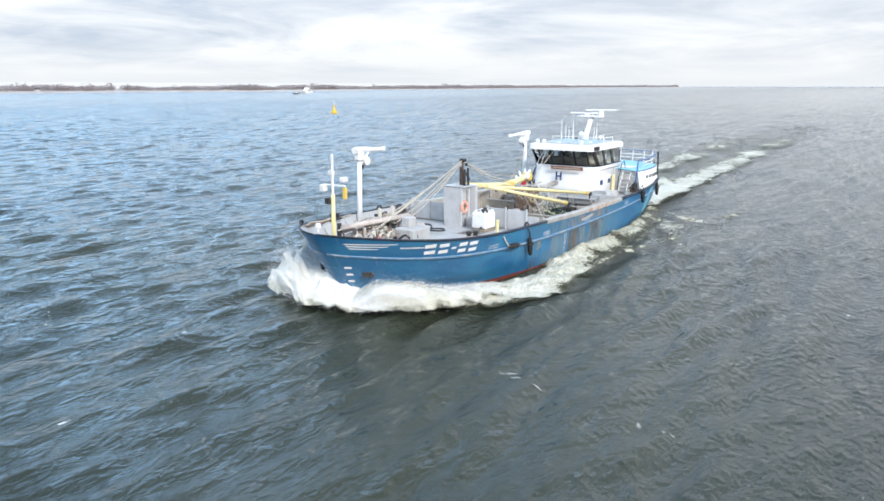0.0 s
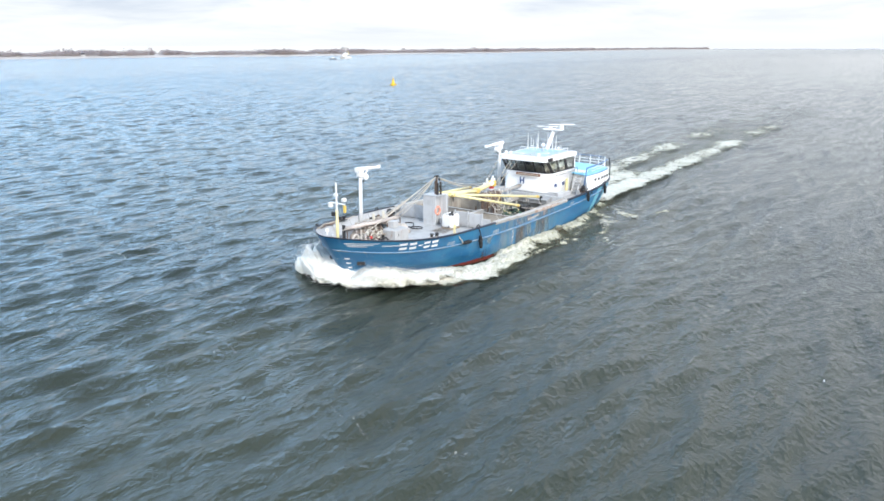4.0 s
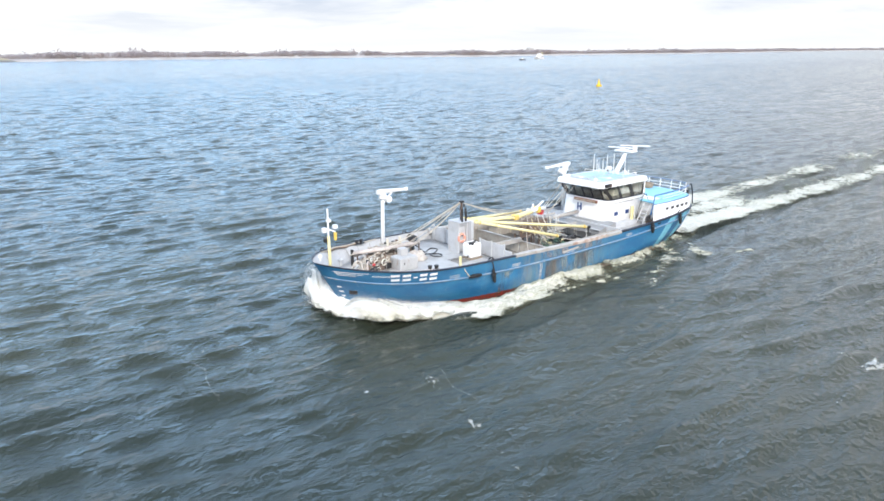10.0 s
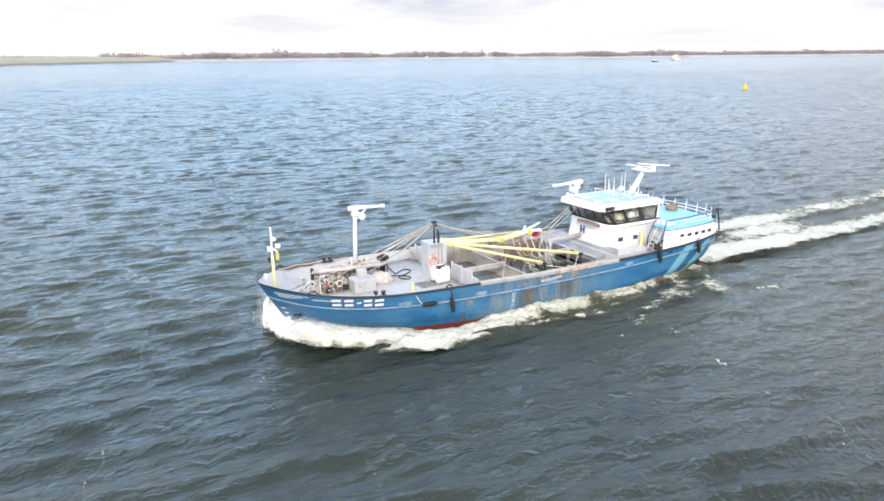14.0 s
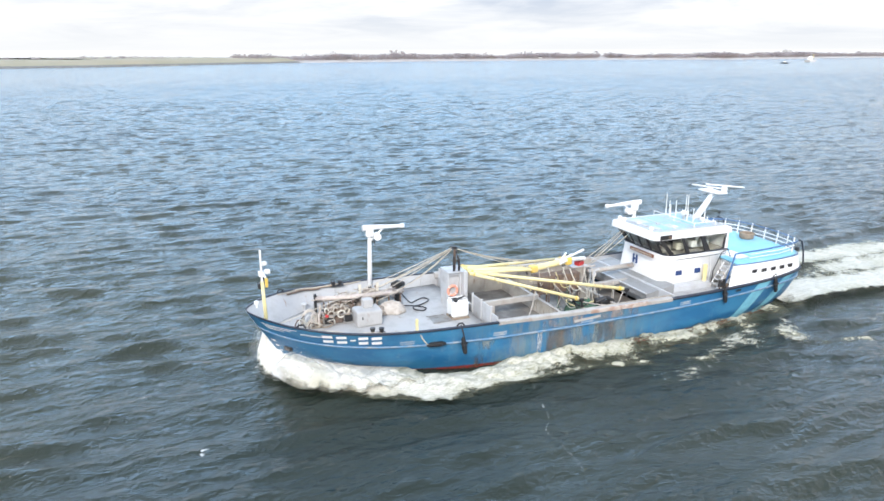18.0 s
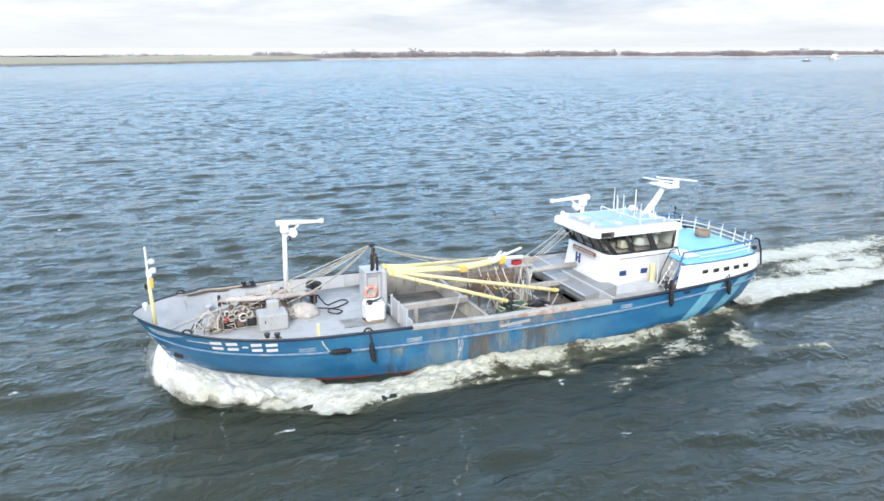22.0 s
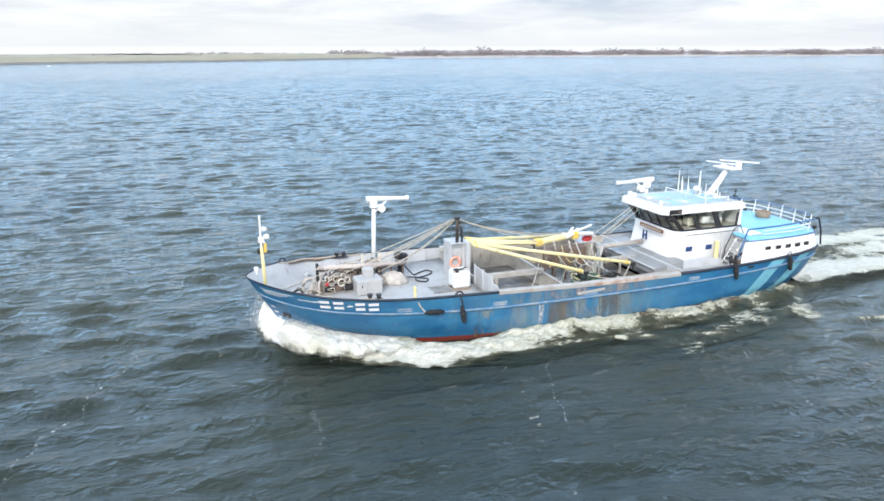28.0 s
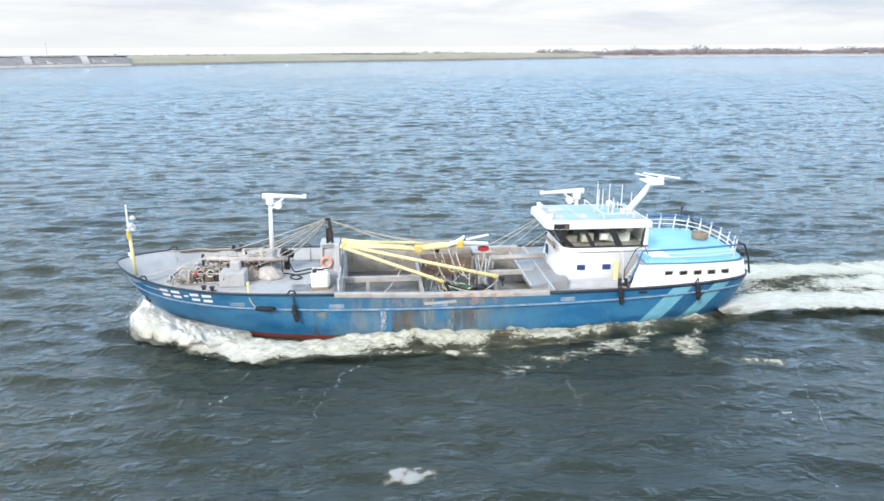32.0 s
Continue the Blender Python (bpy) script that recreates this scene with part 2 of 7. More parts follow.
M["rail_black"] = paint("black_rubbing_rail", (0.018, 0.024, 0.04), (0.05, 0.06, 0.08), 0.55, wear=0.6, scale=2)
M["apron"] = paint("smooth_grey_apron_paint", (0.29, 0.295, 0.295), (0.24, 0.24, 0.235), 0.5, wear=0.56, scale=0.8)
M["strake"] = paint("blue_rubbing_strake", (0.10, 0.23, 0.38), (0.30, 0.34, 0.37), 0.5, wear=0.55, scale=2.5)
M["white"] = paint("white_paint", (0.83, 0.825, 0.81), (0.74, 0.735, 0.72), 0.35, wear=0.66, scale=1.0)
M["white_plastic"] = paint("white_plastic", (0.78, 0.78, 0.76), (0.70, 0.69, 0.66), 0.45, wear=0.6, scale=3)
M["yellow"] = paint("yellow_paint", (0.80, 0.69, 0.33), (0.72, 0.64, 0.42), 0.45, wear=0.58, scale=2.5, rust=(0.34, 0.20, 0.08))
M["yellow_dark"] = paint("orange_yellow_paint", (0.76, 0.52, 0.10), (0.66, 0.48, 0.16), 0.45, wear=0.6, scale=2.5)
M["cyan"] = paint("light_blue_deck_paint", (0.20, 0.50, 0.68), (0.30, 0.56, 0.70), 0.45, wear=0.55, scale=1.2)
M["cyan_stripe"] = paint("light_blue_stripe_paint", (0.20, 0.50, 0.62), (0.16, 0.42, 0.54), 0.45, wear=0.55, scale=1.8, rust=(0.16, 0.22, 0.22))
M["blue_rail"] = paint("blue_rail_paint", (0.045, 0.13, 0.30), (0.08, 0.17, 0.32), 0.45)
M["dark"] = paint("black_steel", (0.02, 0.02, 0.022), (0.05, 0.045, 0.04), 0.55)
M["rubber"] = paint("tyre_rubber", (0.012, 0.013, 0.015), (0.035, 0.035, 0.035), 0.75)
M["pale_wood"] = paint("pale_worn_wood", (0.60, 0.53, 0.48), (0.47, 0.40, 0.36), 0.8, wear=0.5, scale=3)
M["pale_hose"] = paint("pale_plastic_hose", (0.72, 0.69, 0.60), (0.60, 0.57, 0.50), 0.6, wear=0.55, scale=4)
M["rope"] = paint("weathered_rope", (0.58, 0.53, 0.45), (0.42, 0.37, 0.30), 0.9, wear=0.5, scale=6)
M["rope_blue"] = paint("grey_blue_rope", (0.20, 0.26, 0.30), (0.30, 0.32, 0.33), 0.9, wear=0.5, scale=6)
M["hose"] = paint("black_hose", (0.015, 0.016, 0.02), (0.04, 0.04, 0.045), 0.5)
M["rust"] = paint("rusty_iron", (0.20, 0.13, 0.09), (0.12, 0.09, 0.075), 0.8, wear=0.5, scale=3)
M["scraped"] = paint("scraped_rusty_paint", (0.36, 0.23, 0.17), (0.52, 0.46, 0.41), 0.7, wear=0.5, scale=2.2, rust=(0.30, 0.12, 0.06))
M["steel"] = paint("bare_steel", (0.40, 0.39, 0.37), (0.28, 0.25, 0.22), 0.45, metal=0.6, wear=0.55)
M["wood"] = paint("weathered_wood", (0.34, 0.27, 0.20), (0.24, 0.19, 0.14), 0.8, wear=0.5, scale=5)
M["brown_board"] = paint("varnished_name_board", (0.20, 0.075, 0.035), (0.13, 0.05, 0.03), 0.4)
M["orange"] = paint("orange_plastic", (0.74, 0.32, 0.22), (0.68, 0.34, 0.25), 0.5)
M["red"] = paint("red_plastic", (0.55, 0.04, 0.04), (0.45, 0.05, 0.05), 0.5)
M["green_net"] = paint("green_netting", (0.05, 0.14, 0.09), (0.10, 0.13, 0.10), 0.9, wear=0.5, scale=5)
M["net"] = paint("fishing_net", (0.36, 0.31, 0.26), (0.24, 0.20, 0.17), 0.95, wear=0.5, scale=7)
M["canvas"] = paint("pale_canvas", (0.55, 0.51, 0.46), (0.42, 0.37, 0.32), 0.9, wear=0.5, scale=4)
M["cream"] = paint("cream_panel", (0.62, 0.58, 0.48), (0.5, 0.46, 0.38), 0.6)
M["buoy_yellow"] = paint("buoy_yellow", (0.80, 0.50, 0.02), (0.65, 0.42, 0.04), 0.5)
M["navy"] = paint("navy_blind", (0.02, 0.05, 0.16), (0.03, 0.06, 0.18), 0.5)
gl = Mat("tinted_glass")
M["glass"] = gl.set(Base_Color=(0.72, 0.77, 0.76), Roughness=0.02, Transmission_Weight=1.0, IOR=1.45, Specular_IOR_Level=0.6)
M["interior"] = paint("dim_interior", (0.32, 0.29, 0.25), (0.22, 0.20, 0.17), 0.8)
M["roof"] = paint("faded_roof_paint", (0.46, 0.50, 0.52), (0.36, 0.37, 0.37), 0.55, wear=0.52, scale=0.9, rust=(0.30, 0.24, 0.19))
M["roof_blue"] = paint("faded_blue_roof_paint", (0.25, 0.47, 0.59), (0.36, 0.48, 0.54), 0.5, wear=0.48, scale=0.8)

# water: dark grey-green body, the colour comes from the sky that it mirrors
w = Mat("sea_water")


def ripples(lam, deg, slope, distort):
    """Height in metres of one train of wind ripples: wavelength, direction, steepness, raggedness."""
    mp = w.node("ShaderNodeMapping")
    mp.inputs["Rotation"].default_value = (0, 0, radians(-deg))
    w.link(w.co.outputs["Object"], mp.inputs[0])
    n = w.node("ShaderNodeTexWave", Scale=0.314 / lam, Distortion=distort)
    n.inputs["Detail"].default_value, n.inputs["Detail Scale"].default_value, n.inputs["Detail Roughness"].default_value = 3.0, 1.25, 0.6
    w.link(mp.outputs[0], n.inputs["Vector"])
    crest = w.math("POWER", n.outputs["Fac"], 2.2)
    return w.math("MULTIPLY", crest, slope * lam / math.pi)


height = w.math("MULTIPLY", w.noise(2.1, 5, 0.56, (0.55, 1.25, 1.0), distort=0.6), 0.12)
height = w.math("ADD", height, w.math("MULTIPLY", w.noise(6.5, 5, 0.55, (0.55, 1.35, 1.0)), 0.062))
for lam_, deg_, slope_, d_ in ((2.1, 80, 0.075, 9.0), (1.25, 98, 0.105, 10.0), (0.7, 88, 0.110, 12.0), (0.42, 160, 0.070, 8.0)):
    height = w.math("ADD", height, ripples(lam_, deg_, slope_, d_))
gust = w.range(w.noise(0.09, 4, 0.55, (0.6, 1.2, 1)), 0.36, 0.62, 0.80, 1.12)
w.bump(w.math("MULTIPLY", height, gust), 1.0, 0.90)
# foam lanes: thin dotted lines that the wind draws out, side by side
lane = w.node("ShaderNodeMapping")
lane.vector_type = "TEXTURE"
lane.inputs["Rotation"].default_value = (0, 0, radians(77))
w.link(w.co.outputs["Object"], lane.inputs[0])
lane_xyz = w.node("ShaderNodeSeparateXYZ")
w.link(lane.outputs[0], lane_xyz.inputs[0])
wob = w.node("ShaderNodeTexNoise", Scale=0.10, Detail=4.0, Roughness=0.55)
w.link(lane.outputs[0], wob.inputs["Vector"])
across = w.math("ADD", lane_xyz.outputs["Y"], w.math("MULTIPLY", wob.outputs[0], 7.0))
line = w.range(w.math("PINGPONG", across, 5.5), 0.01, 0.10, 1.0, 0.0)
dots = w.range(w.noise(6.5, 6, 0.78), 0.53, 0.63)
where_ = w.range(w.noise(0.13, 3, 0.5), 0.50, 0.64, 0.0, 0.6)
foam = w.math("MULTIPLY", w.math("MULTIPLY", line, dots), where_)
caps = w.math("MULTIPLY", w.range(w.noise(0.35, 3, 0.5, (1, 2.2, 1)), 0.735, 0.765), w.range(w.noise(2.4, 6, 0.7), 0.48, 0.60))
foam = w.math("MAXIMUM", foam, caps, True)
body = w.mix(w.range(w.noise(0.03, 2, 0.5), 0.4, 0.6), (0.021, 0.029, 0.023), (0.034, 0.040, 0.027))
M["water"] = w.set(Base_Color=w.mix(foam, body, (0.75, 0.77, 0.76)), Roughness=w.math("MAXIMUM", w.range(foam, 0, 1, 0.05, 0.8), w.range(w.xyz()[1], -60.0, -320.0, 0.05, 0.16)), IOR=1.333, Specular_IOR_Level=0.5)


def foam_material(name, cover, scale, tint=(0.70, 0.68, 0.60), soft=0.07, most=1.0, seed=0.0, muddy_most=0.0, relief=0.10, stretch=(1, 1, 1), churn=(18.0, 11.0, 0.0), thin=0.0):
    """Broken white water: foam where the noise and the mesh's own cover value are high, clear elsewhere."""
    f = Mat(name)
    att = f.node("ShaderNodeAttribute")
    att.attribute_name = "cover"
    n = f.noise(scale, 9, 0.72, stretch, distort=0.9)
    n2 = f.noise(scale * 0.28, 4, 0.6, distort=0.5)
    k = f.math("ADD", f.math("MULTIPLY", n, 0.62), f.math("MULTIPLY", n2, 0.38))
    s = f.math("ADD", f.math("SUBTRACT", k, 1.0 + seed), f.math("MULTIPLY", att.outputs["Fac"], cover))
    a = f.range(s, -soft, soft, 0.0, most)
    f.bump(n, 0.9, relief)
    f.bump(f.noise(scale * 5, 4, 0.7), 0.5, 0.03)
    green = f.range(f.math("ADD", n2, f.math("MULTIPLY", att.outputs["Fac"], 0.9)), 0.92, 1.22)
    muddy = f.math("MULTIPLY", f.range(f.xyz()[0], 11.0, -3.0, 0.0, muddy_most), f.range(n, 0.42, 0.84, 1.0, 0.10))
    c = f.mix(muddy, f.mix(green, (0.58, 0.56, 0.45), tint), (0.25, 0.24, 0.14))
    # thin foam, through which the green water shows, in torn veins
    vein = f.math("MULTIPLY", f.range(f.noise(scale * 0.8, 7, 0.68, (0.55, 1.25, 1), distort=1.4), 0.36, 0.56, 1.0, 0.0), f.range(f.xyz()[0], churn[0], churn[1], 0.0, churn[2]))
    c = f.mix(vein, c, (0.27, 0.265, 0.16))
    if thin:
        under = f.range(f.math("ADD", att.outputs["Fac"], f.math("MULTIPLY", f.math("SUBTRACT", n2, 0.5), 0.6)), 0.24, 0.56, 0.0, thin)
        c = f.mix(a, (0.15, 0.148, 0.092), c)
        a = f.math("MAXIMUM", a, under)
    return f.set(Base_Color=c, Roughness=0.85, Alpha=a)


M["foam"] = foam_material("white_foam", 1.0, 4.6, soft=0.06, relief=0.09, muddy_most=0.40, stretch=(0.6, 1.25, 1), churn=(17.0, 8.0, 0.85), thin=0.60)
dr = Mat("spray_drops")
M["drops"] = dr.set(Base_Color=dr.mix(dr.noise(0.7, 2), (0.80, 0.80, 0.79), (0.86, 0.86, 0.85)), Roughness=0.6)
M["spray"] = foam_material("spray", 1.0, 1.7, (0.76, 0.74, 0.67), soft=0.08, relief=0.14, churn=(17.0, 12.0, 0.75))
M["streak"] = foam_material("foam_streak", 1.0, 11.0, (0.72, 0.74, 0.74), soft=0.09, most=0.42, relief=0.02)
M["mist"] = foam_material("spray_mist", 1.0, 1.2, (0.90, 0.90, 0.89), soft=0.34, most=0.60, relief=0.02)
M["lace"] = foam_material("foam_lace", 1.0, 3.8, (0.74, 0.74, 0.68), soft=0.07, most=0.85, relief=0.04, muddy_most=0.5, stretch=(0.6, 1.3, 1))
M["wake"] = foam_material("wake_foam", 1.0, 2.4, (0.72, 0.70, 0.63), soft=0.08, most=0.92, stretch=(0.7, 1.2, 1), churn=(-10.0, -17.0, 0.40), thin=0.16)

# ---------------------------------------------------------------- mesh helpers


def mesh_of(name, verts, faces, material=None, smooth=False):
    me = bpy.data.meshes.new(name)
    me.from_pydata([tuple(v) for v in verts], [], faces)
    if material:
        me.materials.append(material)
    if smooth:
        me.polygons.foreach_set("use_smooth", [True] * len(me.polygons))
    me.update()
    return me


def finish(bm, name, material, smooth=None):
    bmesh.ops.recalc_face_normals(bm, faces=bm.faces)
    me = bpy.data.meshes.new(name)
    bm.to_mesh(me)
    bm.free()
    me.materials.append(material)
    if smooth:
        me.polygons.foreach_set("use_smooth", [True] * len(me.polygons))
    return me


def part(name, bm, material, parent=None, label="", smooth=False):
    """Links a bmesh (or a mesh) as one object under its thing."""
    me = finish(bm, name, material, smooth) if isinstance(bm, bmesh.types.BMesh) else bm
    ob = new(name, me)
    if parent:
        ob.parent = parent
    return tagged(ob, label)


def empty(name, m=None, label="", category="", group="", kind=""):
    ob = new(name)
    ob.empty_display_size = 0.2
    if m:
        ob.matrix_basis = m
    return tagged(ob, label, category, group, kind)


def box(cx, cy, cz, sx, sy, sz, bevel=0.015, bm=None, m=None):
    """A bevelled box by its centre and size."""
    out = bm or bmesh.new()
    r = bmesh.ops.create_cube(out, size=1.0, matrix=(m or Matrix()) @ Matrix.Translation((cx, cy, cz)) @ Matrix.Diagonal((sx, sy, sz, 1)))
    if bevel:
        edges = list({e for v in r["verts"] for e in v.link_edges})
        bmesh.ops.bevel(out, geom=edges, offset=min(bevel, 0.3 * min(sx, sy, sz)), segments=1, affect="EDGES")
    return out


def tube(pts, radius, sides=8, bm=None, cap=True, radii=None):
    """A round bar swept along points."""
    out = bm or bmesh.new()
    pts = [Vector(p) for p in pts]
    rings = []
    ref = None
    for i, p in enumerate(pts):
        d = (pts[min(i + 1, len(pts) - 1)] - pts[max(i - 1, 0)]).normalized()
        if ref is None:
            ref = Vector((0, 0, 1)) if abs(d.z) < 0.9 else Vector((1, 0, 0))
        a = d.cross(ref).normalized()
        b = a.cross(d).normalized()
        ref = b
        r = radii[i] if radii else radius
        rings.append([out.verts.new(p + r * (math.cos(k * math.tau / sides) * a + math.sin(k * math.tau / sides) * b)) for k in range(sides)])
    for r0, r1 in zip(rings, rings[1:]):
        for k in range(sides):
            out.faces.new((r0[k], r0[(k + 1) % sides], r1[(k + 1) % sides], r1[k]))
    if cap:
        out.faces.new(list(reversed(rings[0])))
        out.faces.new(rings[-1])
    return out


def lathe(profile, m=None, sides=20, bm=None):
    """A turned body from (radius, height) pairs."""
    out = bm or bmesh.new()
    m = m or Matrix()
    rings = [[out.verts.new(m @ Vector((r * math.cos(k * math.tau / sides), r * math.sin(k * math.tau / sides), z))) for k in range(sides)] for r, z in profile]
    for r0, r1 in zip(rings, rings[1:]):
        for k in range(sides):
            out.faces.new((r0[k], r0[(k + 1) % sides], r1[(k + 1) % sides], r1[k]))
    out.faces.new(list(reversed(rings[0])))
    out.faces.new(rings[-1])
    return out


def ring(m, R, r, n=28, k=10, bm=None):
    """A torus in the local xy plane."""
    out = bm or bmesh.new()
    g = [[out.verts.new(m @ Vector(((R + r * math.cos(b * math.tau / k)) * math.cos(a * math.tau / n), (R + r * math.cos(b * math.tau / k)) * math.sin(a * math.tau / n), r * math.sin(b * math.tau / k)))) for b in range(k)] for a in range(n)]
    for a in range(n):
        for b in range(k):
            out.faces.new((g[a][b], g[(a + 1) % n][b], g[(a + 1) % n][(b + 1) % k], g[a][(b + 1) % k]))
    return out


def prism(outline, axis, lo, hi, bm=None):
    """A plate: a 2D outline pushed out along an axis. Outline pairs are the other two axes in order."""
    out = bm or bmesh.new()
    i = "xyz".index(axis)

    def at(p, d):
        v = list(p)
        v.insert(i, d)
        return out.verts.new(v)

    a = [at(p, lo) for p in outline]
    b = [at(p, hi) for p in outline]
    n = len(outline)
    out.faces.new(a)
    out.faces.new(b)
    for k in range(n):
        out.faces.new((a[k], a[(k + 1) % n], b[(k + 1) % n], b[k]))
    return out


def ease(x, table):
    """Interpolates a table of (x, value) pairs smoothly enough for a fair line."""
    xs = [p[0] for p in table]
    if x <= xs[0]:
        return table[0][1]
    if x >= xs[-1]:
        return table[-1][1]
    for i in range(len(xs) - 1):
        if xs[i] <= x <= xs[i + 1]:
            h = xs[i + 1] - xs[i]
            t = (x - xs[i]) / h
            s = lambda a, b: (table[b][1] - table[a][1]) / (xs[b] - xs[a])
            m0 = s(max(i - 1, 0), i + 1)
            m1 = s(i, min(i + 2, len(xs) - 1))
            return (2 * t**3 - 3 * t**2 + 1) * table[i][1] + (t**3 - 2 * t**2 + t) * h * m0 + (3 * t**2 - 2 * t**3) * table[i + 1][1] + (t**3 - t**2) * h * m1


def curve(pts, n=6):
    """A smooth line through points."""
    pts = [Vector(p) for p in pts]
    out = []
    for i in range(len(pts) - 1):
        a, b, c, d = pts[max(i - 1, 0)], pts[i], pts[i + 1], pts[min(i + 2, len(pts) - 1)]
        for k in range(n):
            t = k / n
            out.append(0.5 * (2 * b + (c - a) * t + (2 * a - 5 * b + 4 * c - d) * t * t + (3 * b - a - 3 * c + d) * t**3))
    return out + [pts[-1]]


# ---------------------------------------------------------------- sea


def steps(marks):
    """Grid lines: (place, spacing) marks, the spacing grading between them."""
    out = [marks[0][0]]
    while out[-1] < marks[-1][0]:
        x = out[-1]
        for (a, sa), (b, sb) in zip(marks, marks[1:]):
            if a <= x < b:
                out.append(x + sa + (sb - sa) * (x - a) / (b - a))
                break
    return np.array(out)


gx = steps([(-4800, 500), (-900, 12), (-330, 2.2), (-140, 0.85), (-85, 0.55), (110, 0.55), (170, 1.1), (420, 4.0), (900, 14), (1600, 120), (4800, 500)])
gy = steps([(-4800, 400), (-900, 6), (-330, 0.85), (-120, 0.34), (-50, 0.25), (32, 0.24), (48, 0.5), (120, 6), (900, 120), (4800, 500)])
GX, GY = np.meshgrid(gx, gy)
DX = np.gradient(gx)[None, :] + 0 * GX
DY = np.gradient(gy)[:, None] + 0 * GX
rng = np.random.default_rng(5)
GZ = np.zeros_like(GX)
# steeper chop in the channel that the vessel follows
CHANNEL = 1 + 0.8 * np.clip((GY + 34) / 26, 0, 1) * (0.7 + 0.3 * np.sin(0.13 * GX + 0.05 * GY))
WAVES = []
for i in range(78):
    band = 0 if i < 36 else 1 if i < 66 else 2
    lo_, hi_, steep, spread = ((0.8, 2.2, 0.0052, 0.36), (2.2, 4.4, 0.0046, 0.18), (5.0, 9.0, 0.0018, 0.20))[band]
    lam = lo_ * (hi_ / lo_) ** rng.random()
    ang = radians(87) + rng.normal(0, spread)
    k = math.tau / lam
    amp = steep * lam * (0.6 + 0.8 * rng.random())
    ph = rng.random() * math.tau
    WAVES.append((k * math.cos(ang), k * math.sin(ang), ph, amp, lam))
    fade = np.clip((lam / np.maximum(DX * abs(math.cos(ang)), DY * abs(math.sin(ang))) - 2.2) / 2.0, 0, 1)
    arg = k * (GX * math.cos(ang) + GY * math.sin(ang)) + ph
    GZ += (CHANNEL if band == 1 else 1.0) * fade * amp * (np.cos(arg) + 0.35 * np.cos(2 * arg) + 0.10 * np.cos(3 * arg) * (lam > 2.2))


def sea_z(x, y):
    """Height of the open water at a place near the track."""
    z = 0.0
    for kx, ky, ph, amp, lam in WAVES:
        a = kx * x + ky * y + ph
        steeper = 1 + 0.8 * min(1, max(0, (y + 34) / 26)) * (0.7 + 0.3 * math.sin(0.13 * x + 0.05 * y)) if 2.2 < lam < 4.4 else 1.0
        z += steeper * amp * (math.cos(a) + 0.35 * math.cos(2 * a) + (0.10 * math.cos(3 * a) if lam > 2.2 else 0.0))
    return z


nx, ny = len(gx), len(gy)
sea = bpy.data.meshes.new("water")
sea.vertices.add(nx * ny)
sea.vertices.foreach_set("co", np.stack([GX, GY, GZ], -1).astype(np.float32).ravel())
ii, jj = np.meshgrid(np.arange(nx - 1), np.arange(ny - 1))
q = (jj * nx + ii).ravel()
quads = np.stack([q, q + 1, q + 1 + nx, q + nx], -1).astype(np.int32)
sea.loops.add(quads.size)
sea.loops.foreach_set("vertex_index", quads.ravel())
sea.polygons.add(len(quads))
sea.polygons.foreach_set("loop_start", np.arange(0, quads.size, 4, dtype=np.int32))
sea.polygons.foreach_set("use_smooth", np.ones(len(quads), dtype=bool))
sea.materials.append(M["water"])
sea.update(calc_edges=True)
water = tagged(new("water", sea), "choppy grey-green estuary water with wind ripples and foam streaks", "water", kind="structure")

# ---------------------------------------------------------------- far shore
SHORE = ((1500, 190), (908, -253), (458, -593), (368, -651), (209, -763), (60, -813), (-149, -966), (-349, -1011), (-685, -1024), (-873, -945), (-1268, -1034), (-1658, -1025), (-3600, -1420), (-4740, -1440))


def shore_at(d):
    """The point and the landward normal at d metres along the shore."""
    for (ax, ay), (bx, by) in zip(SHORE, SHORE[1:]):
        n = math.hypot(bx - ax, by - ay)
        if d <= n:
            t = d / n
            return Vector((ax + (bx - ax) * t, ay + (by - ay) * t, 0)), Vector((-(by - ay) / n, (bx - ax) / n, 0))
        d -= n
    return Vector((*SHORE[-1], 0)), Vector((0, -1, 0))


LENGTH = sum(math.dist(a, b) for a, b in zip(SHORE, SHORE[1:]))
sand = paint("pale_beach_sand", (0.47, 0.43, 0.40), (0.37, 0.33, 0.30), 0.95, wear=0.5, scale=0.05, grain=0.6)
grass = paint("dyke_grass", (0.29, 0.265, 0.18), (0.34, 0.30, 0.215), 0.95, wear=0.5, scale=0.03, grain=0.5)
concrete = paint("dam_concrete", (0.24, 0.23, 0.23), (0.19, 0.185, 0.18), 0.9, wear=0.5, scale=0.1, grain=1)
stone = paint("revetment_stone", (0.13, 0.125, 0.12), (0.20, 0.19, 0.17), 0.95, wear=0.5, scale=0.2, grain=1)
# tree colours are paled: the far haze is mixed into them
wood_brown = paint("hazed_bare_winter_wood", (0.45, 0.39, 0.38), (0.38, 0.335, 0.33), 0.95, wear=0.5, scale=0.05, grain=0.6)
wood_green = paint("hazed_evergreen_scrub", (0.36, 0.32, 0.28), (0.42, 0.34, 0.31), 0.95, wear=0.5, scale=0.05, grain=0.6)


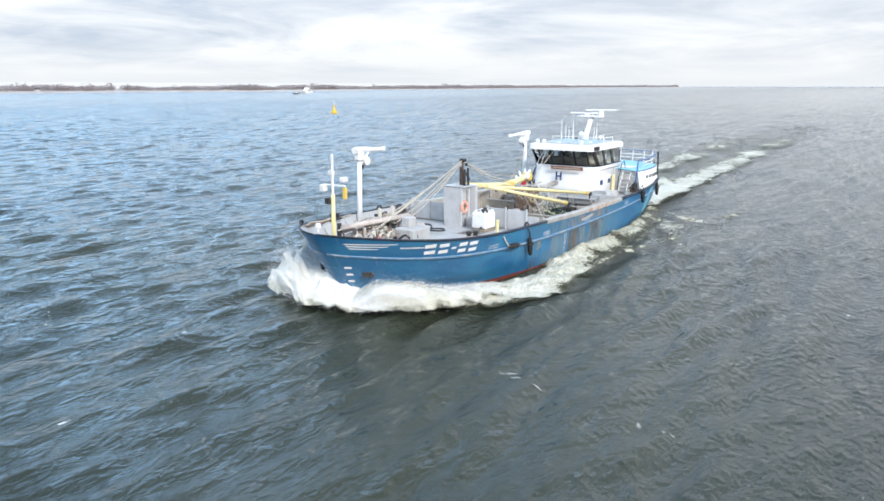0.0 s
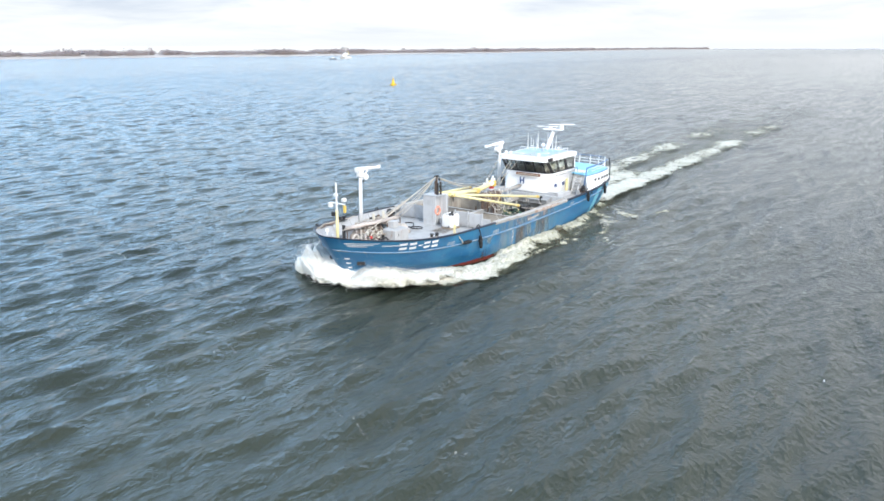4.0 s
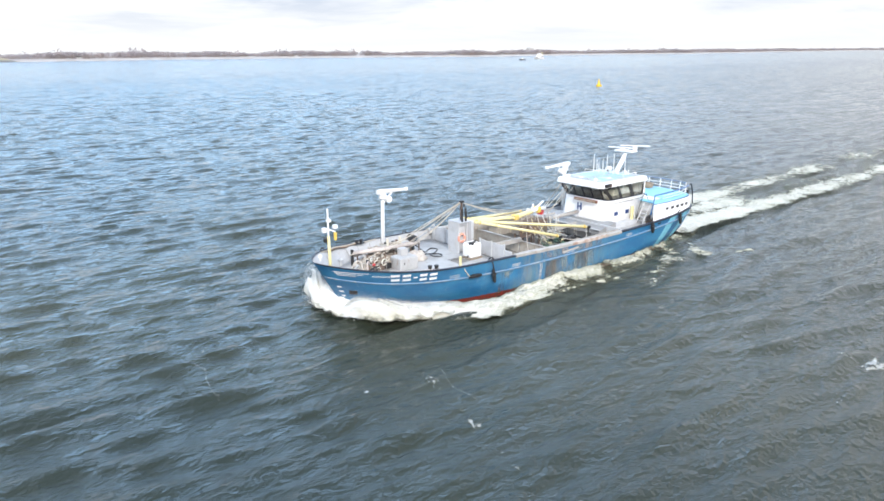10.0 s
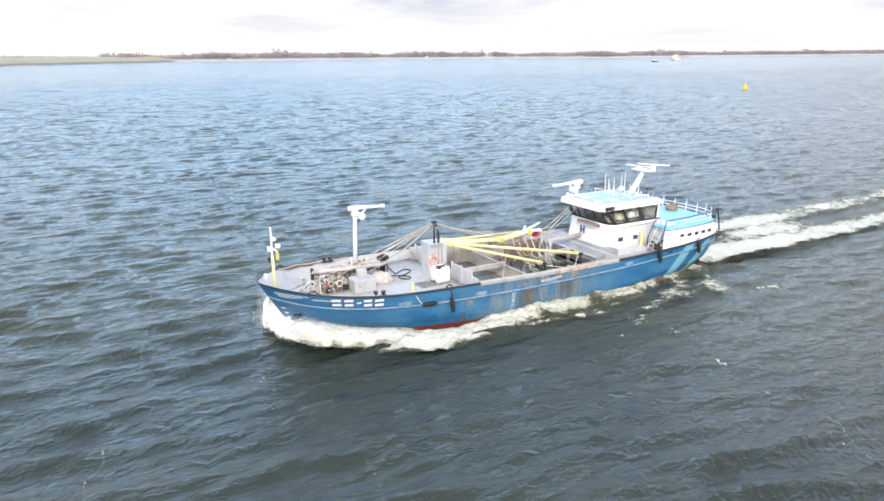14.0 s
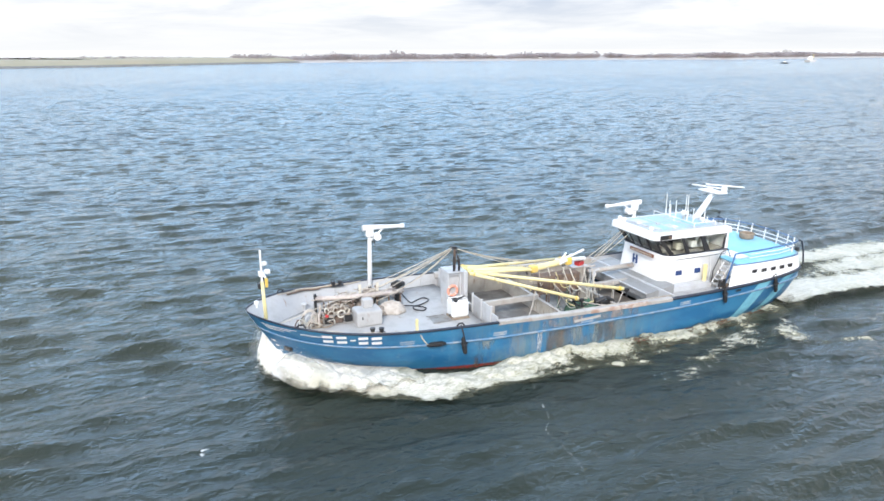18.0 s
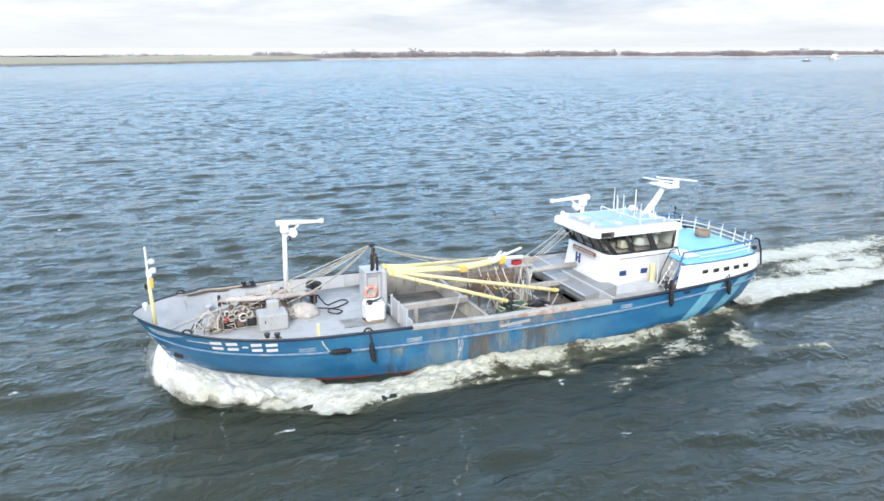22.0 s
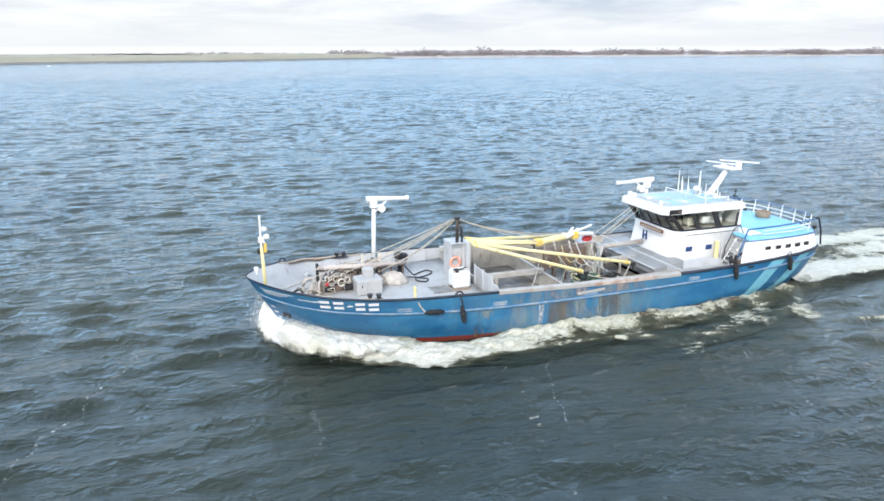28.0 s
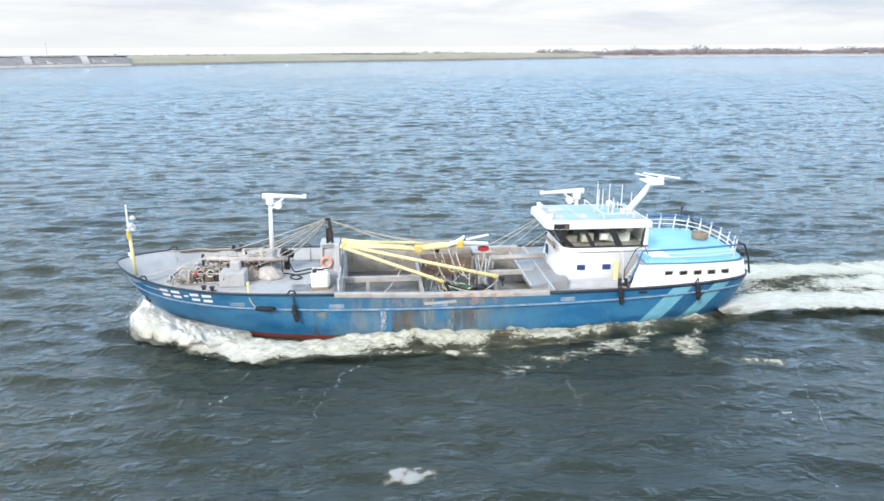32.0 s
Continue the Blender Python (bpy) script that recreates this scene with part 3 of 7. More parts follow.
def land(name, d0, d1, profile, material, label, category):
    """A strip of shore between two distances along it; profile: (inland, height) pairs."""
    verts, faces = [], []
    n = max(2, int((d1 - d0) / 25))
    rr = random.Random(name)
    for i in range(n + 1):
        p, nrm = shore_at(d0 + (d1 - d0) * i / n)
        for j, (u, z) in enumerate(profile):
            v = p + nrm * (u + (rr.uniform(-1.2, 1.2) if 0 < j < len(profile) - 1 else 0))
            verts.append((v.x, v.y, z + (rr.uniform(-0.3, 0.3) if j > 1 else 0)))
    k = len(profile)
    for i in range(n):
        for j in range(k - 1):
            faces.append((i * k + j, i * k + j + 1, (i + 1) * k + j + 1, (i + 1) * k + j))
    ob = new(name, mesh_of(name, verts, faces, material, True))
    return tagged(ob, label, category, kind="structure")


D_DAM = sum(math.dist(a, b) for a, b in zip(SHORE[:3], SHORE[1:4]))          # where the dam ends and the dyke begins
D_DYKE = D_DAM + sum(math.dist(a, b) for a, b in zip(SHORE[3:6], SHORE[4:7]))  # where the dyke ends and the beach begins
land("dam_bank", 0, D_DAM, ((-3, -1), (0, 0.3), (3, 2.2), (12, 6.0), (22, 9.2), (60, 9.4), (419, 7)), concrete, "grey concrete dam embankment at the water's edge", "dam")
land("dyke_bank", D_DAM, D_DYKE, ((-3, -1), (0, 0.3), (6, 1.6), (7, 2.0), (30, 6.6), (42, 7.0), (60, 6.4), (419, 6.0)), grass, "long grass-covered dyke with a dark stone foot", "dyke")
land("dyke_foot", D_DAM, D_DYKE, ((-3.5, -1), (-0.6, 0.5), (5, 2.0), (6.4, 2.05)), stone, "dark basalt stone foot of the grass dyke", "revetment")
land("beach_bank", D_DYKE, LENGTH, ((-4, -1), (0, 0.1), (10, 1.0), (22, 2.4), (40, 3.0), (419, 4)), sand, "pale sandy beach below low winter woods", "beach")
# the dam's face: a pale concrete toe, and buttresses with heaps of slabs at even distances
toe = paint("pale_dam_concrete", (0.46, 0.45, 0.43), (0.36, 0.35, 0.33), 0.9, wear=0.5, scale=0.1, grain=1)
rr = random.Random(4)
for i in range(13):
    p, nrm = shore_at(D_DAM - 23 - i * 46)
    tan = Vector((-nrm.y, nrm.x, 0))
    m = Matrix((tan, nrm, Vector((0, 0, 1)))).transposed().to_4x4()
    m.translation = p
    dam = empty("dam_section", m, "grey concrete dam section with pale toe and slab heaps", "dam", "dam sections", "structure")
    part("toe", prism(((-1.0, -0.5), (3.0, -0.5), (4.5, 2.3), (0.2, 1.7)), "x", -22.8, 22.8), toe, dam)
    part("buttress", prism(((1, 0), (22, 0), (22, 9.6), (19, 9.6), (6, 5.0)), "x", 12, 18), toe, dam)
    part("sill", box(-4, 20, 9.3, 40, 3, 0.7, 0.05), M["grey"], dam)
    for k in range(3):
        w0 = -14 + k * 8 + rr.uniform(-1, 1)
        part("slab", prism(((w0, 1.8), (w0 + 7, 1.8), (w0 + 7.5, 4.6 + k * 0.8)), "y", 4.0 + k, 9.0), toe if k % 2 == 0 else M["cream"], dam)


# glowing strip added inland: stands for pale haze and hides the sea beyond
hz = bpy.data.materials.new("pale_haze_glow")
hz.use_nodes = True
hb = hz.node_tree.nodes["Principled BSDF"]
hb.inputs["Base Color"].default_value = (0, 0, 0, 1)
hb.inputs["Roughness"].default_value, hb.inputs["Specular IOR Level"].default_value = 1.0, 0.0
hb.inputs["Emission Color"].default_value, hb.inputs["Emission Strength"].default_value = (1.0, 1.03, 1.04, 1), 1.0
land("haze_backdrop", 0, LENGTH, ((420, -1), (425, 16.5)), hz, "glowing strip added behind the shore to stand for pale haze", "backdrop")
for wood in (wood_brown, wood_green):
    nt = wood.node_tree
    thin = nt.nodes.new("ShaderNodeBsdfTranslucent")
    half = nt.nodes.new("ShaderNodeMixShader")
    half.inputs[0].default_value = 0.5
    bs = nt.nodes["Principled BSDF"]
    nt.links.new(bs.inputs["Base Color"].links[0].from_socket, thin.inputs["Color"])
    nt.links.new(bs.outputs[0], half.inputs[1])
    nt.links.new(thin.outputs[0], half.inputs[2])
    nt.links.new(half.outputs[0], nt.nodes["Material Output"].inputs["Surface"])


def woods(name, d0, d1, count, inland, hmin, hmax, material, label, seed):
    """A far belt of bare trees and scrub, each a short trunk with a ragged twiggy crown."""
    rr = random.Random(seed)
    verts, faces = [], []
    for _ in range(count):
        d = rr.uniform(d0, d1)
        p, nrm = shore_at(d)
        u = inland[0] + (inland[1] - inland[0]) * rr.random() ** 1.5
        p = p + nrm * u
        hh = rr.uniform(hmin, hmax) * (0.98 + 0.8 * noise.noise((d * 0.012, seed, 0)))
        if rr.random() < 0.012:
            hh *= 1.5
        wd = hh * rr.uniform(0.38, 0.62)
        z0 = 2.0
        b = len(verts)
        verts += [(p.x - 0.2, p.y, z0), (p.x + 0.2, p.y, z0), (p.x, p.y, z0 + hh * 0.8)]
        faces.append((b, b + 1, b + 2))
        for _k in range(44):
            a, e = rr.random() * math.tau, rr.uniform(-0.9, 1)
            r = rr.random() ** 0.5
            c = Vector((p.x + math.cos(a) * wd * r, p.y + math.sin(a) * wd * r, z0 + hh * 0.52 + e * hh * 0.46 * (1 - 0.35 * r)))
            s = hh * rr.uniform(0.09, 0.20)
            b = len(verts)
            for _v in range(3):
                verts.append(tuple(c + Vector((rr.uniform(-1, 1), rr.uniform(-1, 1), rr.uniform(-1, 1))) * s))
            faces.append((b, b + 1, b + 2))
    ob = new(name, mesh_of(name, verts, faces, material))
    return tagged(ob, label, "trees", kind="stuff")


woods("winter_woods", D_DYKE - 60, LENGTH, 5200, (30, 90), 7.5, 9.5, wood_brown, "belt of bare brown winter trees behind the far beach", 1)
woods("dune_scrub", D_DYKE - 80, LENGTH, 3600, (22, 60), 3.0, 5.5, wood_green, "low dull-green scrub along the far beach", 2)
woods("dyke_trees", D_DAM, D_DYKE, 260, (140, 330), 4.5, 7.0, wood_brown, "scattered bare trees behind the grass dyke", 3)

# a thin low coast beyond the end of the woods, far up the estuary
# haze over the coast is put into this pale grey
far_grey = paint("hazy_low_coast", (0.48, 0.48, 0.50), (0.54, 0.53, 0.54), 0.95, wear=0.5, scale=0.01, grain=0.4)
verts, faces = [], []
for i in range(161):
    y = -1430 + i * 19.0
    top = 5.0 + 3.5 * max(0.0, noise.noise((y * 0.006, 3, 0))) + 1.6 * noise.noise((y * 0.04, 7, 0))
    verts += [(-4690, y, -1), (-4690, y, top * 0.6), (-4705, y, top), (-4740, y, top), (-4760, y, -1)]
for i in range(160):
    for j in range(4):
        b = i * 5 + j
        faces.append((b, b + 5, b + 6, b + 1))
tagged(new("distant_coast", mesh_of("distant_coast", verts, faces, far_grey)), "thin grey line of low coast across the estuary", "coast", kind="structure")


def far_house(x, y, sx, sy, sz, material, label):
    e = empty("far_house", pose(x, y, 1.5, 0, 0, random.uniform(-30, 30)), label, "house", "houses on the far shore")
    part("wall", box(0, 0, sz / 2, sx, sy, sz, 0), material, e)
    part("roof", prism(((-sy / 2 - 0.3, sz), (sy / 2 + 0.3, sz), (0, sz + sy * 0.35)), "x", -sx / 2 - 0.3, sx / 2 + 0.3), M["dark"], e)


for d, s, mname in ((D_DYKE + 90, 8, "white"), (D_DYKE + 330, 9, "cream"), (D_DYKE + 420, 7, "white"), (D_DYKE + 700, 12, "cream"), (D_DYKE + 860, 9, "white"), (D_DYKE + 905, 14, "white")):
    p, nrm = shore_at(d)
    far_house((p + nrm * 34).x, (p + nrm * 34).y, s, 6, 3.2, M[mname], "small pale beach house among bare trees")
p, nrm = shore_at(D_DYKE + 1150)
tower = empty("far_tower_block", pose(p.x + nrm.x * 150, p.y + nrm.y * 150, 2), "grey block of flats above the far trees", "building")
part("wall", box(0, 0, 6.5, 14, 12, 13, 0.2), toe, tower)
part("roof", box(0, 0, 13.3, 9, 7, 0.9, 0.1), M["grey"], tower)
pole = empty("radio_mast", pose(*(shore_at(D_DAM - 60)[0] + shore_at(D_DAM - 60)[1] * 90)), "thin steel radio mast behind the dam", "mast")
part("shaft", tube([(0, 0, 0), (0, 0, 21)], 0.35, 6, radii=[0.4, 0.2]), M["grey"], pole)
part("antenna", box(0, 0, 21.2, 1.2, 0.5, 0.5, 0.05), M["grey"], pole)

# ---------------------------------------------------------------- buoy and far vessels
by = empty("navigation_buoy", pose(-251, -170, 0, 3, -4, 20), "yellow navigation buoy with a topmark, afloat", "buoy")
part("float_body", lathe([(0.6, -0.6), (1.25, -0.2), (1.3, 0.35), (1.15, 0.55), (0.35, 0.6)]), M["buoy_yellow"], by, smooth=False)
part("tower", lathe([(0.75, 0.55), (0.32, 2.4), (0.30, 2.5)], sides=8), M["buoy_yellow"], by)
part("topmark", tube([(-0.35, 0, 2.6), (0.35, 0, 3.3)], 0.07, 6, tube([(0.35, 0, 2.6), (-0.35, 0, 3.3)], 0.07, 6)), M["buoy_yellow"], by)

fs = empty("far_vessel", pose(-735, -686, 0, 0, 0, 28), "white passenger vessel lying off the far shore", "ship")
part("hull", prism(((-15, 0.0), (15.5, 0), (17.5, 3.2), (-16, 2.6)), "y", -3.5, 3.5), M["white"], fs)
part("deckhouse", prism(((-9, 2.6), (7, 2.8), (5, 5.2), (-9, 5.2)), "y", -3, 3), M["white"], fs)
part("wheelhouse", prism(((-1, 5.2), (5, 5.2), (4, 7.6), (-0.5, 7.6)), "y", -2.4, 2.4), M["white"], fs)
part("window_band", prism(((-8, 3.6), (5.8, 3.7), (5.4, 4.5), (-8, 4.5)), "y", -3.04, 3.04), M["dark"], fs)
part("funnel", box(-6, 0, 6.4, 2.0, 1.6, 2.4, 0.2), M["white"], fs)
part("mast", tube([(2, 0, 7.5), (1.2, 0, 12.5)], 0.2, 6), M["white"], fs)
part("crane", tube([(-12, 0, 2.6), (-12.4, 0, 9.0), (-8, 0, 10)], 0.45, 6), M["yellow"], fs)
sb = empty("small_far_boat", pose(-692, -660, 0, 0, 0, -20), "small dark motor boat on the far water", "boat")
part("hull", prism(((-4, 0), (4, 0), (5, 1.3), (-4.2, 1.1)), "y", -1.4, 1.4), M["dark"], sb)
part("cabin", box(0.4, 0, 1.9, 3, 2, 1.4, 0.2), M["white"], sb)
for x, y in ((338, -496), (275, -574), (223, -643)):
    fl = empty("mooring_float", pose(x, y, 0), "white round mooring float lying off the dyke", "float", "floats off the dyke")
    part("float_ball", lathe([(0.3, -0.4), (0.75, 0.0), (0.85, 0.45), (0.55, 0.95), (0.12, 1.1)], None, 12), M["white_plastic"], fl, smooth=True)
    part("pick_up_ring", ring(pose(0, 0, 1.2, 90, 0, 0), 0.16, 0.05, 12, 6), M["steel"], fl)

# ---------------------------------------------------------------- the vessel: hull lines
RAIL_Z = ((-18.4, 2.42), (-15, 2.25), (-11, 2.16), (-6, 2.13), (0, 2.20), (5, 2.36), (8, 2.44), (10.6, 2.51), (13, 2.63), (15, 2.79), (17, 3.01), (19, 3.26))
RAIL_B = ((-18.4, 3.05), (-18.1, 3.65), (-17.2, 4.08), (-15, 4.50), (-11, 4.82), (-6, 4.93), (0, 4.95), (6, 4.94), (9, 4.88), (11, 4.79), (12.6, 4.60), (14, 4.30), (15.3, 3.86), (16.4, 3.26), (17.3, 2.58), (18, 1.84), (18.5, 1.16), (18.85, 0.52), (19, 0.04))
WL_B = ((-18.4, 2.0), (-17.2, 2.9), (-15, 3.6), (-11, 4.45), (-6, 4.85), (0, 4.90), (5, 4.75), (8, 4.35), (10.5, 3.70), (13, 2.75), (15, 1.85), (17, 0.95), (18.2, 0.40), (19, 0.03))
STRAKE_Z = ((-18.4, 1.86), (-15, 1.70), (-11, 1.58), (-6, 1.46), (0, 1.42), (5, 1.46), (9, 1.56), (13, 1.74), (16, 1.95), (19, 2.25))
DECK_F, DECK_A, HOLD_Z = 1.62, 1.45, 0.75


def hull_at(xr, z, off=0.0, side=1):
    """A point of the shell: rail station xr, height z, pushed out by off."""
    zr = ease(xr, RAIL_Z)
    rake = 0.60 * max(0.0, (xr - 9.5) / 9.5) ** 1.6
    if z >= 0:
        f = (z / zr) ** 0.52
        y = ease(xr, WL_B) + (ease(xr, RAIL_B) - ease(xr, WL_B)) * f
    else:
        y = ease(xr, WL_B) * (1 - 0.32 * (z / 1.6) ** 2)
    x = xr - rake * (zr - z)
    if xr < -15:
        x += (1 - min(1, z / zr)) * 0.5 * ((-15 - xr) / 3.4)
    return Vector((x, side * (y + off), z))


STATIONS = [-18.4, -18.25, -18.0, -17.6, -17, -16, -15, -13.5, -12, -10, -8, -6, -4, -2, 0, 2, 4, 6, 7.5, 9, 10, 11, 12, 13, 14, 15, 15.8, 16.5, 17.1, 17.6, 18.05, 18.4, 18.7, 18.88, 19.0]
ship = empty("fishing_vessel", None, "blue steel mussel-fishing vessel under way, white wheelhouse aft, rust-rubbed sides", "fishing boat")


def shell():
    """Both sides, the transom and the inner face of the bulwark in one plated mesh."""
    bm = bmesh.new()
    levels = [1.0, 0.86, 0.72, 0.58, 0.44, 0.3, 0.15, 0.0]
    for side in (1, -1):
        grid = []
        for xr in STATIONS:
            zr = ease(xr, RAIL_Z)
            grid.append([bm.verts.new(hull_at(xr, zr * l, 0, side)) for l in levels] + [bm.verts.new(hull_at(xr, z, 0, side)) for z in (-0.5, -1.0, -1.5)])
        for a, b in zip(grid, grid[1:]):
            for k in range(len(a) - 1):
                bm.faces.new((a[k], a[k + 1], b[k + 1], b[k]))
        inner = []
        for xr in STATIONS:
            zr = ease(xr, RAIL_Z)
            o = -min(0.09, 0.5 * ease(xr, RAIL_B))
            inner.append([bm.verts.new(hull_at(xr, zr, o, side)), bm.verts.new(hull_at(xr, 0.7, o, side))])
        if side == 1:
            stern_p, bowp = grid[0], grid[-1]
        else:
            stern_s, bows = grid[0], grid[-1]
    for k in range(len(stern_p) - 1):
        bm.faces.new((stern_p[k], stern_p[k + 1], stern_s[k + 1], stern_s[k]))
        bm.faces.new((bowp[k], bowp[k + 1], bows[k + 1], bows[k]))
    loose = [v for v in bm.verts if not v.link_faces]
    bmesh.ops.delete(bm, geom=loose, context="VERTS")
    bmesh.ops.remove_doubles(bm, verts=bm.verts, dist=0.002)
    return bm


part("hull_shell", shell(), M["hull"], ship, "blue hull plating with rust, chalky rubbed patches and a red boot-top", True)


def bulwark(side):
    """The grey inner face of the bulwark."""
    bm = bmesh.new()
    rows = []
    for xr in STATIONS:
        zr = ease(xr, RAIL_Z)
        o = -min(0.10, 0.6 * ease(xr, RAIL_B))
        rows.append([bm.verts.new(hull_at(xr, z, o, side)) for z in (zr - 0.01, 1.2, 0.45)])
    for a, b in zip(rows, rows[1:]):
        for k in range(2):
            bm.faces.new((a[k], a[k + 1], b[k + 1], b[k]))
    return bm


for s in (1, -1):
    part("bulwark", bulwark(s), M["grey_light"], ship, "grey painted inside of the bulwark", True)


def swept(xs, zf, prof, side, zoff=0.0):
    """A bar that follows the hull: prof are (outward, up) pairs round its section."""
    bm = bmesh.new()
    rows = [[bm.verts.new(hull_at(x, zf(x) + u + zoff, 0, side) + Vector((0, side * o, 0))) for o, u in prof] for x in xs]
    n = len(prof)
    for a, b in zip(rows, rows[1:]):
        for k in range(n):
            bm.faces.new((a[k], a[(k + 1) % n], b[(k + 1) % n], b[k]))
    bm.faces.new(rows[0])
    bm.faces.new(list(reversed(rows[-1])))
    return bm


fine = [x for a, b in zip(STATIONS, STATIONS[1:]) for x in ((a, (a + b) / 2) if b - a > 0.5 else (a,))] + [18.97]
for s in (1, -1):
    part("cap_rail", swept([x for x in fine if x >= 5.9], lambda x: ease(x, RAIL_Z), ((0.05, -0.06), (0.06, 0.01), (0.02, 0.04), (-0.12, 0.04), (-0.12, -0.02), (-0.02, -0.06)), s), M["rail_black"], ship, "dark capping rail of the bow bulwark", True)
    part("cap_rail", swept([x for x in fine if x <= -5.9], lambda x: ease(x, RAIL_Z), ((0.06, -0.08), (0.07, 0.02), (0.02, 0.05), (-0.14, 0.05), (-0.14, -0.02), (-0.02, -0.08)), s), M["rail_black"], ship, "dark capping rail along the stern", True)
    part("hold_coaming", swept([x for x in fine if -6.0 <= x <= 6.0], lambda x: ease(x, RAIL_Z), ((0.03, -0.16), (0.04, 0.03), (0.0, 0.06), (-0.32, 0.06), (-0.36, 0.02), (-0.36, -0.30)), s), M["coaming"], ship, "broad scraped steel coaming beside the hold, rust-streaked")
    part("scraped_edge", swept([x for x in fine if -4.6 <= x <= 0.6], lambda x: ease(x, RAIL_Z), ((0.020, -0.17), (0.058, -0.15), (0.058, 0.03), (0.040, 0.066), (-0.08, 0.068), (-0.08, 0.04)), s), M["scraped"], ship, "rusty scraped outer edge where the dredges come in")
    part("rubbing_strake", swept(fine, lambda x: ease(x, STRAKE_Z), ((-0.02, -0.07), (0.09, -0.05), (0.11, 0.0), (0.09, 0.05), (-0.02, 0.07)), s), M["strake"], ship, "half-round rubbing strake, paint worn to grey", True)
part("stern_rail_cap", box(-18.42, 0, 2.44, 0.16, 6.1, 0.12, 0.02), M["rail_black"], ship)
part("stern_strake", box(-18.45, 0, 1.88, 0.12, 5.6, 0.12, 0.02), M["strake"], ship)


def deck(xs, z, inset=0.08, camber=0.06):
    bm = bmesh.new()
    rows = []
    for x in xs:
        rake = 0.0
        b = max(0.02, abs(hull_at(x, z).y) - inset)
        px = hull_at(x, z).x
        rows.append([bm.verts.new((px, b * k / 4, z + camber * (1 - (k / 4) ** 2))) for k in range(-4, 5)])
    for a, b in zip(rows, rows[1:]):
        for k in range(8):
            bm.faces.new((a[k], a[k + 1], b[k + 1], b[k]))
    ext = bmesh.ops.extrude_face_region(bm, geom=bm.faces[:])
    bmesh.ops.translate(bm, vec=(0, 0, -0.06), verts=[v for v in ext["geom"] if isinstance(v, bmesh.types.BMVert)])
    return bm


part("fore_deck", deck([x for x in fine if x >= 5.75], DECK_F), M["grey"], ship, "pale grey painted foredeck, scuffed and stained", True)
part("aft_deck", deck([x for x in fine if x <= -6], DECK_A + 0.2), M["grey"], ship, "grey painted side decks round the wheelhouse", True)
part("hold_floor", deck([x for x in fine if -6.6 <= x <= 6.2], HOLD_Z, 0.3, 0.0), M["hold_floor"], ship, "grey-brown steel floor of the open hold, its shade painted in")
# hold bulkheads
part("fore_bulkhead", box(5.75, 0, 1.38, 0.10, 9.2, 1.25, 0.02), M["grey_light"], ship)
part("aft_bulkhead", box(-6.35, 0, 1.50, 0.10, 9.2, 1.45, 0.02), M["grey_light"], ship)
for s in (1, -1):
    part("hold_side", box(-0.3, s * 4.38, 1.45, 12.0, 0.06, 1.45, 0.0), M["hold"], ship)
    for k in range(9):
        part("hold_stiffener", box(-5.4 + k * 1.3, s * 4.32, 1.40, 0.10, 0.10, 1.3, 0.01), M["hold"], ship)
part("hold_beam", box(3.4, 0.60, 1.82, 4.7, 0.30, 0.34, 0.03), M["coaming"], ship, "pale scraped steel beam along the middle of the hold")
part("hold_beam", box(-4.6, 0.30, 1.92, 3.5, 0.30, 0.30, 0.03), M["coaming"], ship, "pale scraped steel beam along the middle of the hold")
part("beam_post", box(4.25, 0.62, 1.20, 0.22, 0.22, 0.90, 0.02), M["coaming"], ship)
for x in (1.05, -2.85):
    part("hold_divider", box(x, 2.45, 1.22, 0.08, 3.8, 0.95, 0.01), M["hold"], ship)
    part("hold_divider", box(x, -1.95, 1.22, 0.08, 4.8, 0.95, 0.01), M["hold"], ship)
    part("divider_cap", box(x, 0.25, 1.72, 0.20, 8.2, 0.07, 0.01), M["coaming"], ship)
# ---------------------------------------------------------------- wheelhouse


def house_ring(z, fore, half, aft, r=0.55):
    """A rounded plan outline of the house at height z."""
    out = [(aft, half)]
    for k in range(7):
        a = radians(90 - 15 * k)
        out.append((fore - r + r * math.cos(a), half - r + r * math.sin(a)))
    for k in range(7):
        a = radians(0 - 15 * k)
        out.append((fore - r + r * math.cos(a), -half + r + r * math.sin(a)))
    out.append((aft, -half))
    return [(x, y, z) for x, y in out]


def loft(rings, bm=None, close=True, cap0=True, cap1=True):
    out = bm or bmesh.new()
    vs = [[out.verts.new(p) for p in r] for r in rings]
    n = len(vs[0])
    for a, b in zip(vs, vs[1:]):
        for k in range(n if close else n - 1):
            out.faces.new((a[k], a[(k + 1) % n], b[(k + 1) % n], b[k]))
    if cap0:
        out.faces.new(list(reversed(vs[0])))
    if cap1:
        out.faces.new(vs[-1])
    return out


part("house_plinth", loft([house_ring(1.5, -6.5, 3.05, -10.8, 0.4), house_ring(1.98, -6.55, 2.95, -10.8, 0.4), house_ring(2.05, -7.0, 2.5, -10.8, 0.5)]), M["grey_light"], ship, "grey steel trunk under the front of the wheelhouse")
part("house_wall", loft([house_ring(1.75, -6.95, 2.46, -12.4, 0.7), house_ring(2.5, -7.12, 2.46, -12.4, 0.7), house_ring(3.6, -7.35, 2.46, -12.4, 0.7), house_ring(3.98, -7.40, 2.48, -12.4, 0.7)]), M["white"], ship, "white painted lower wheelhouse with rounded front corners", True)
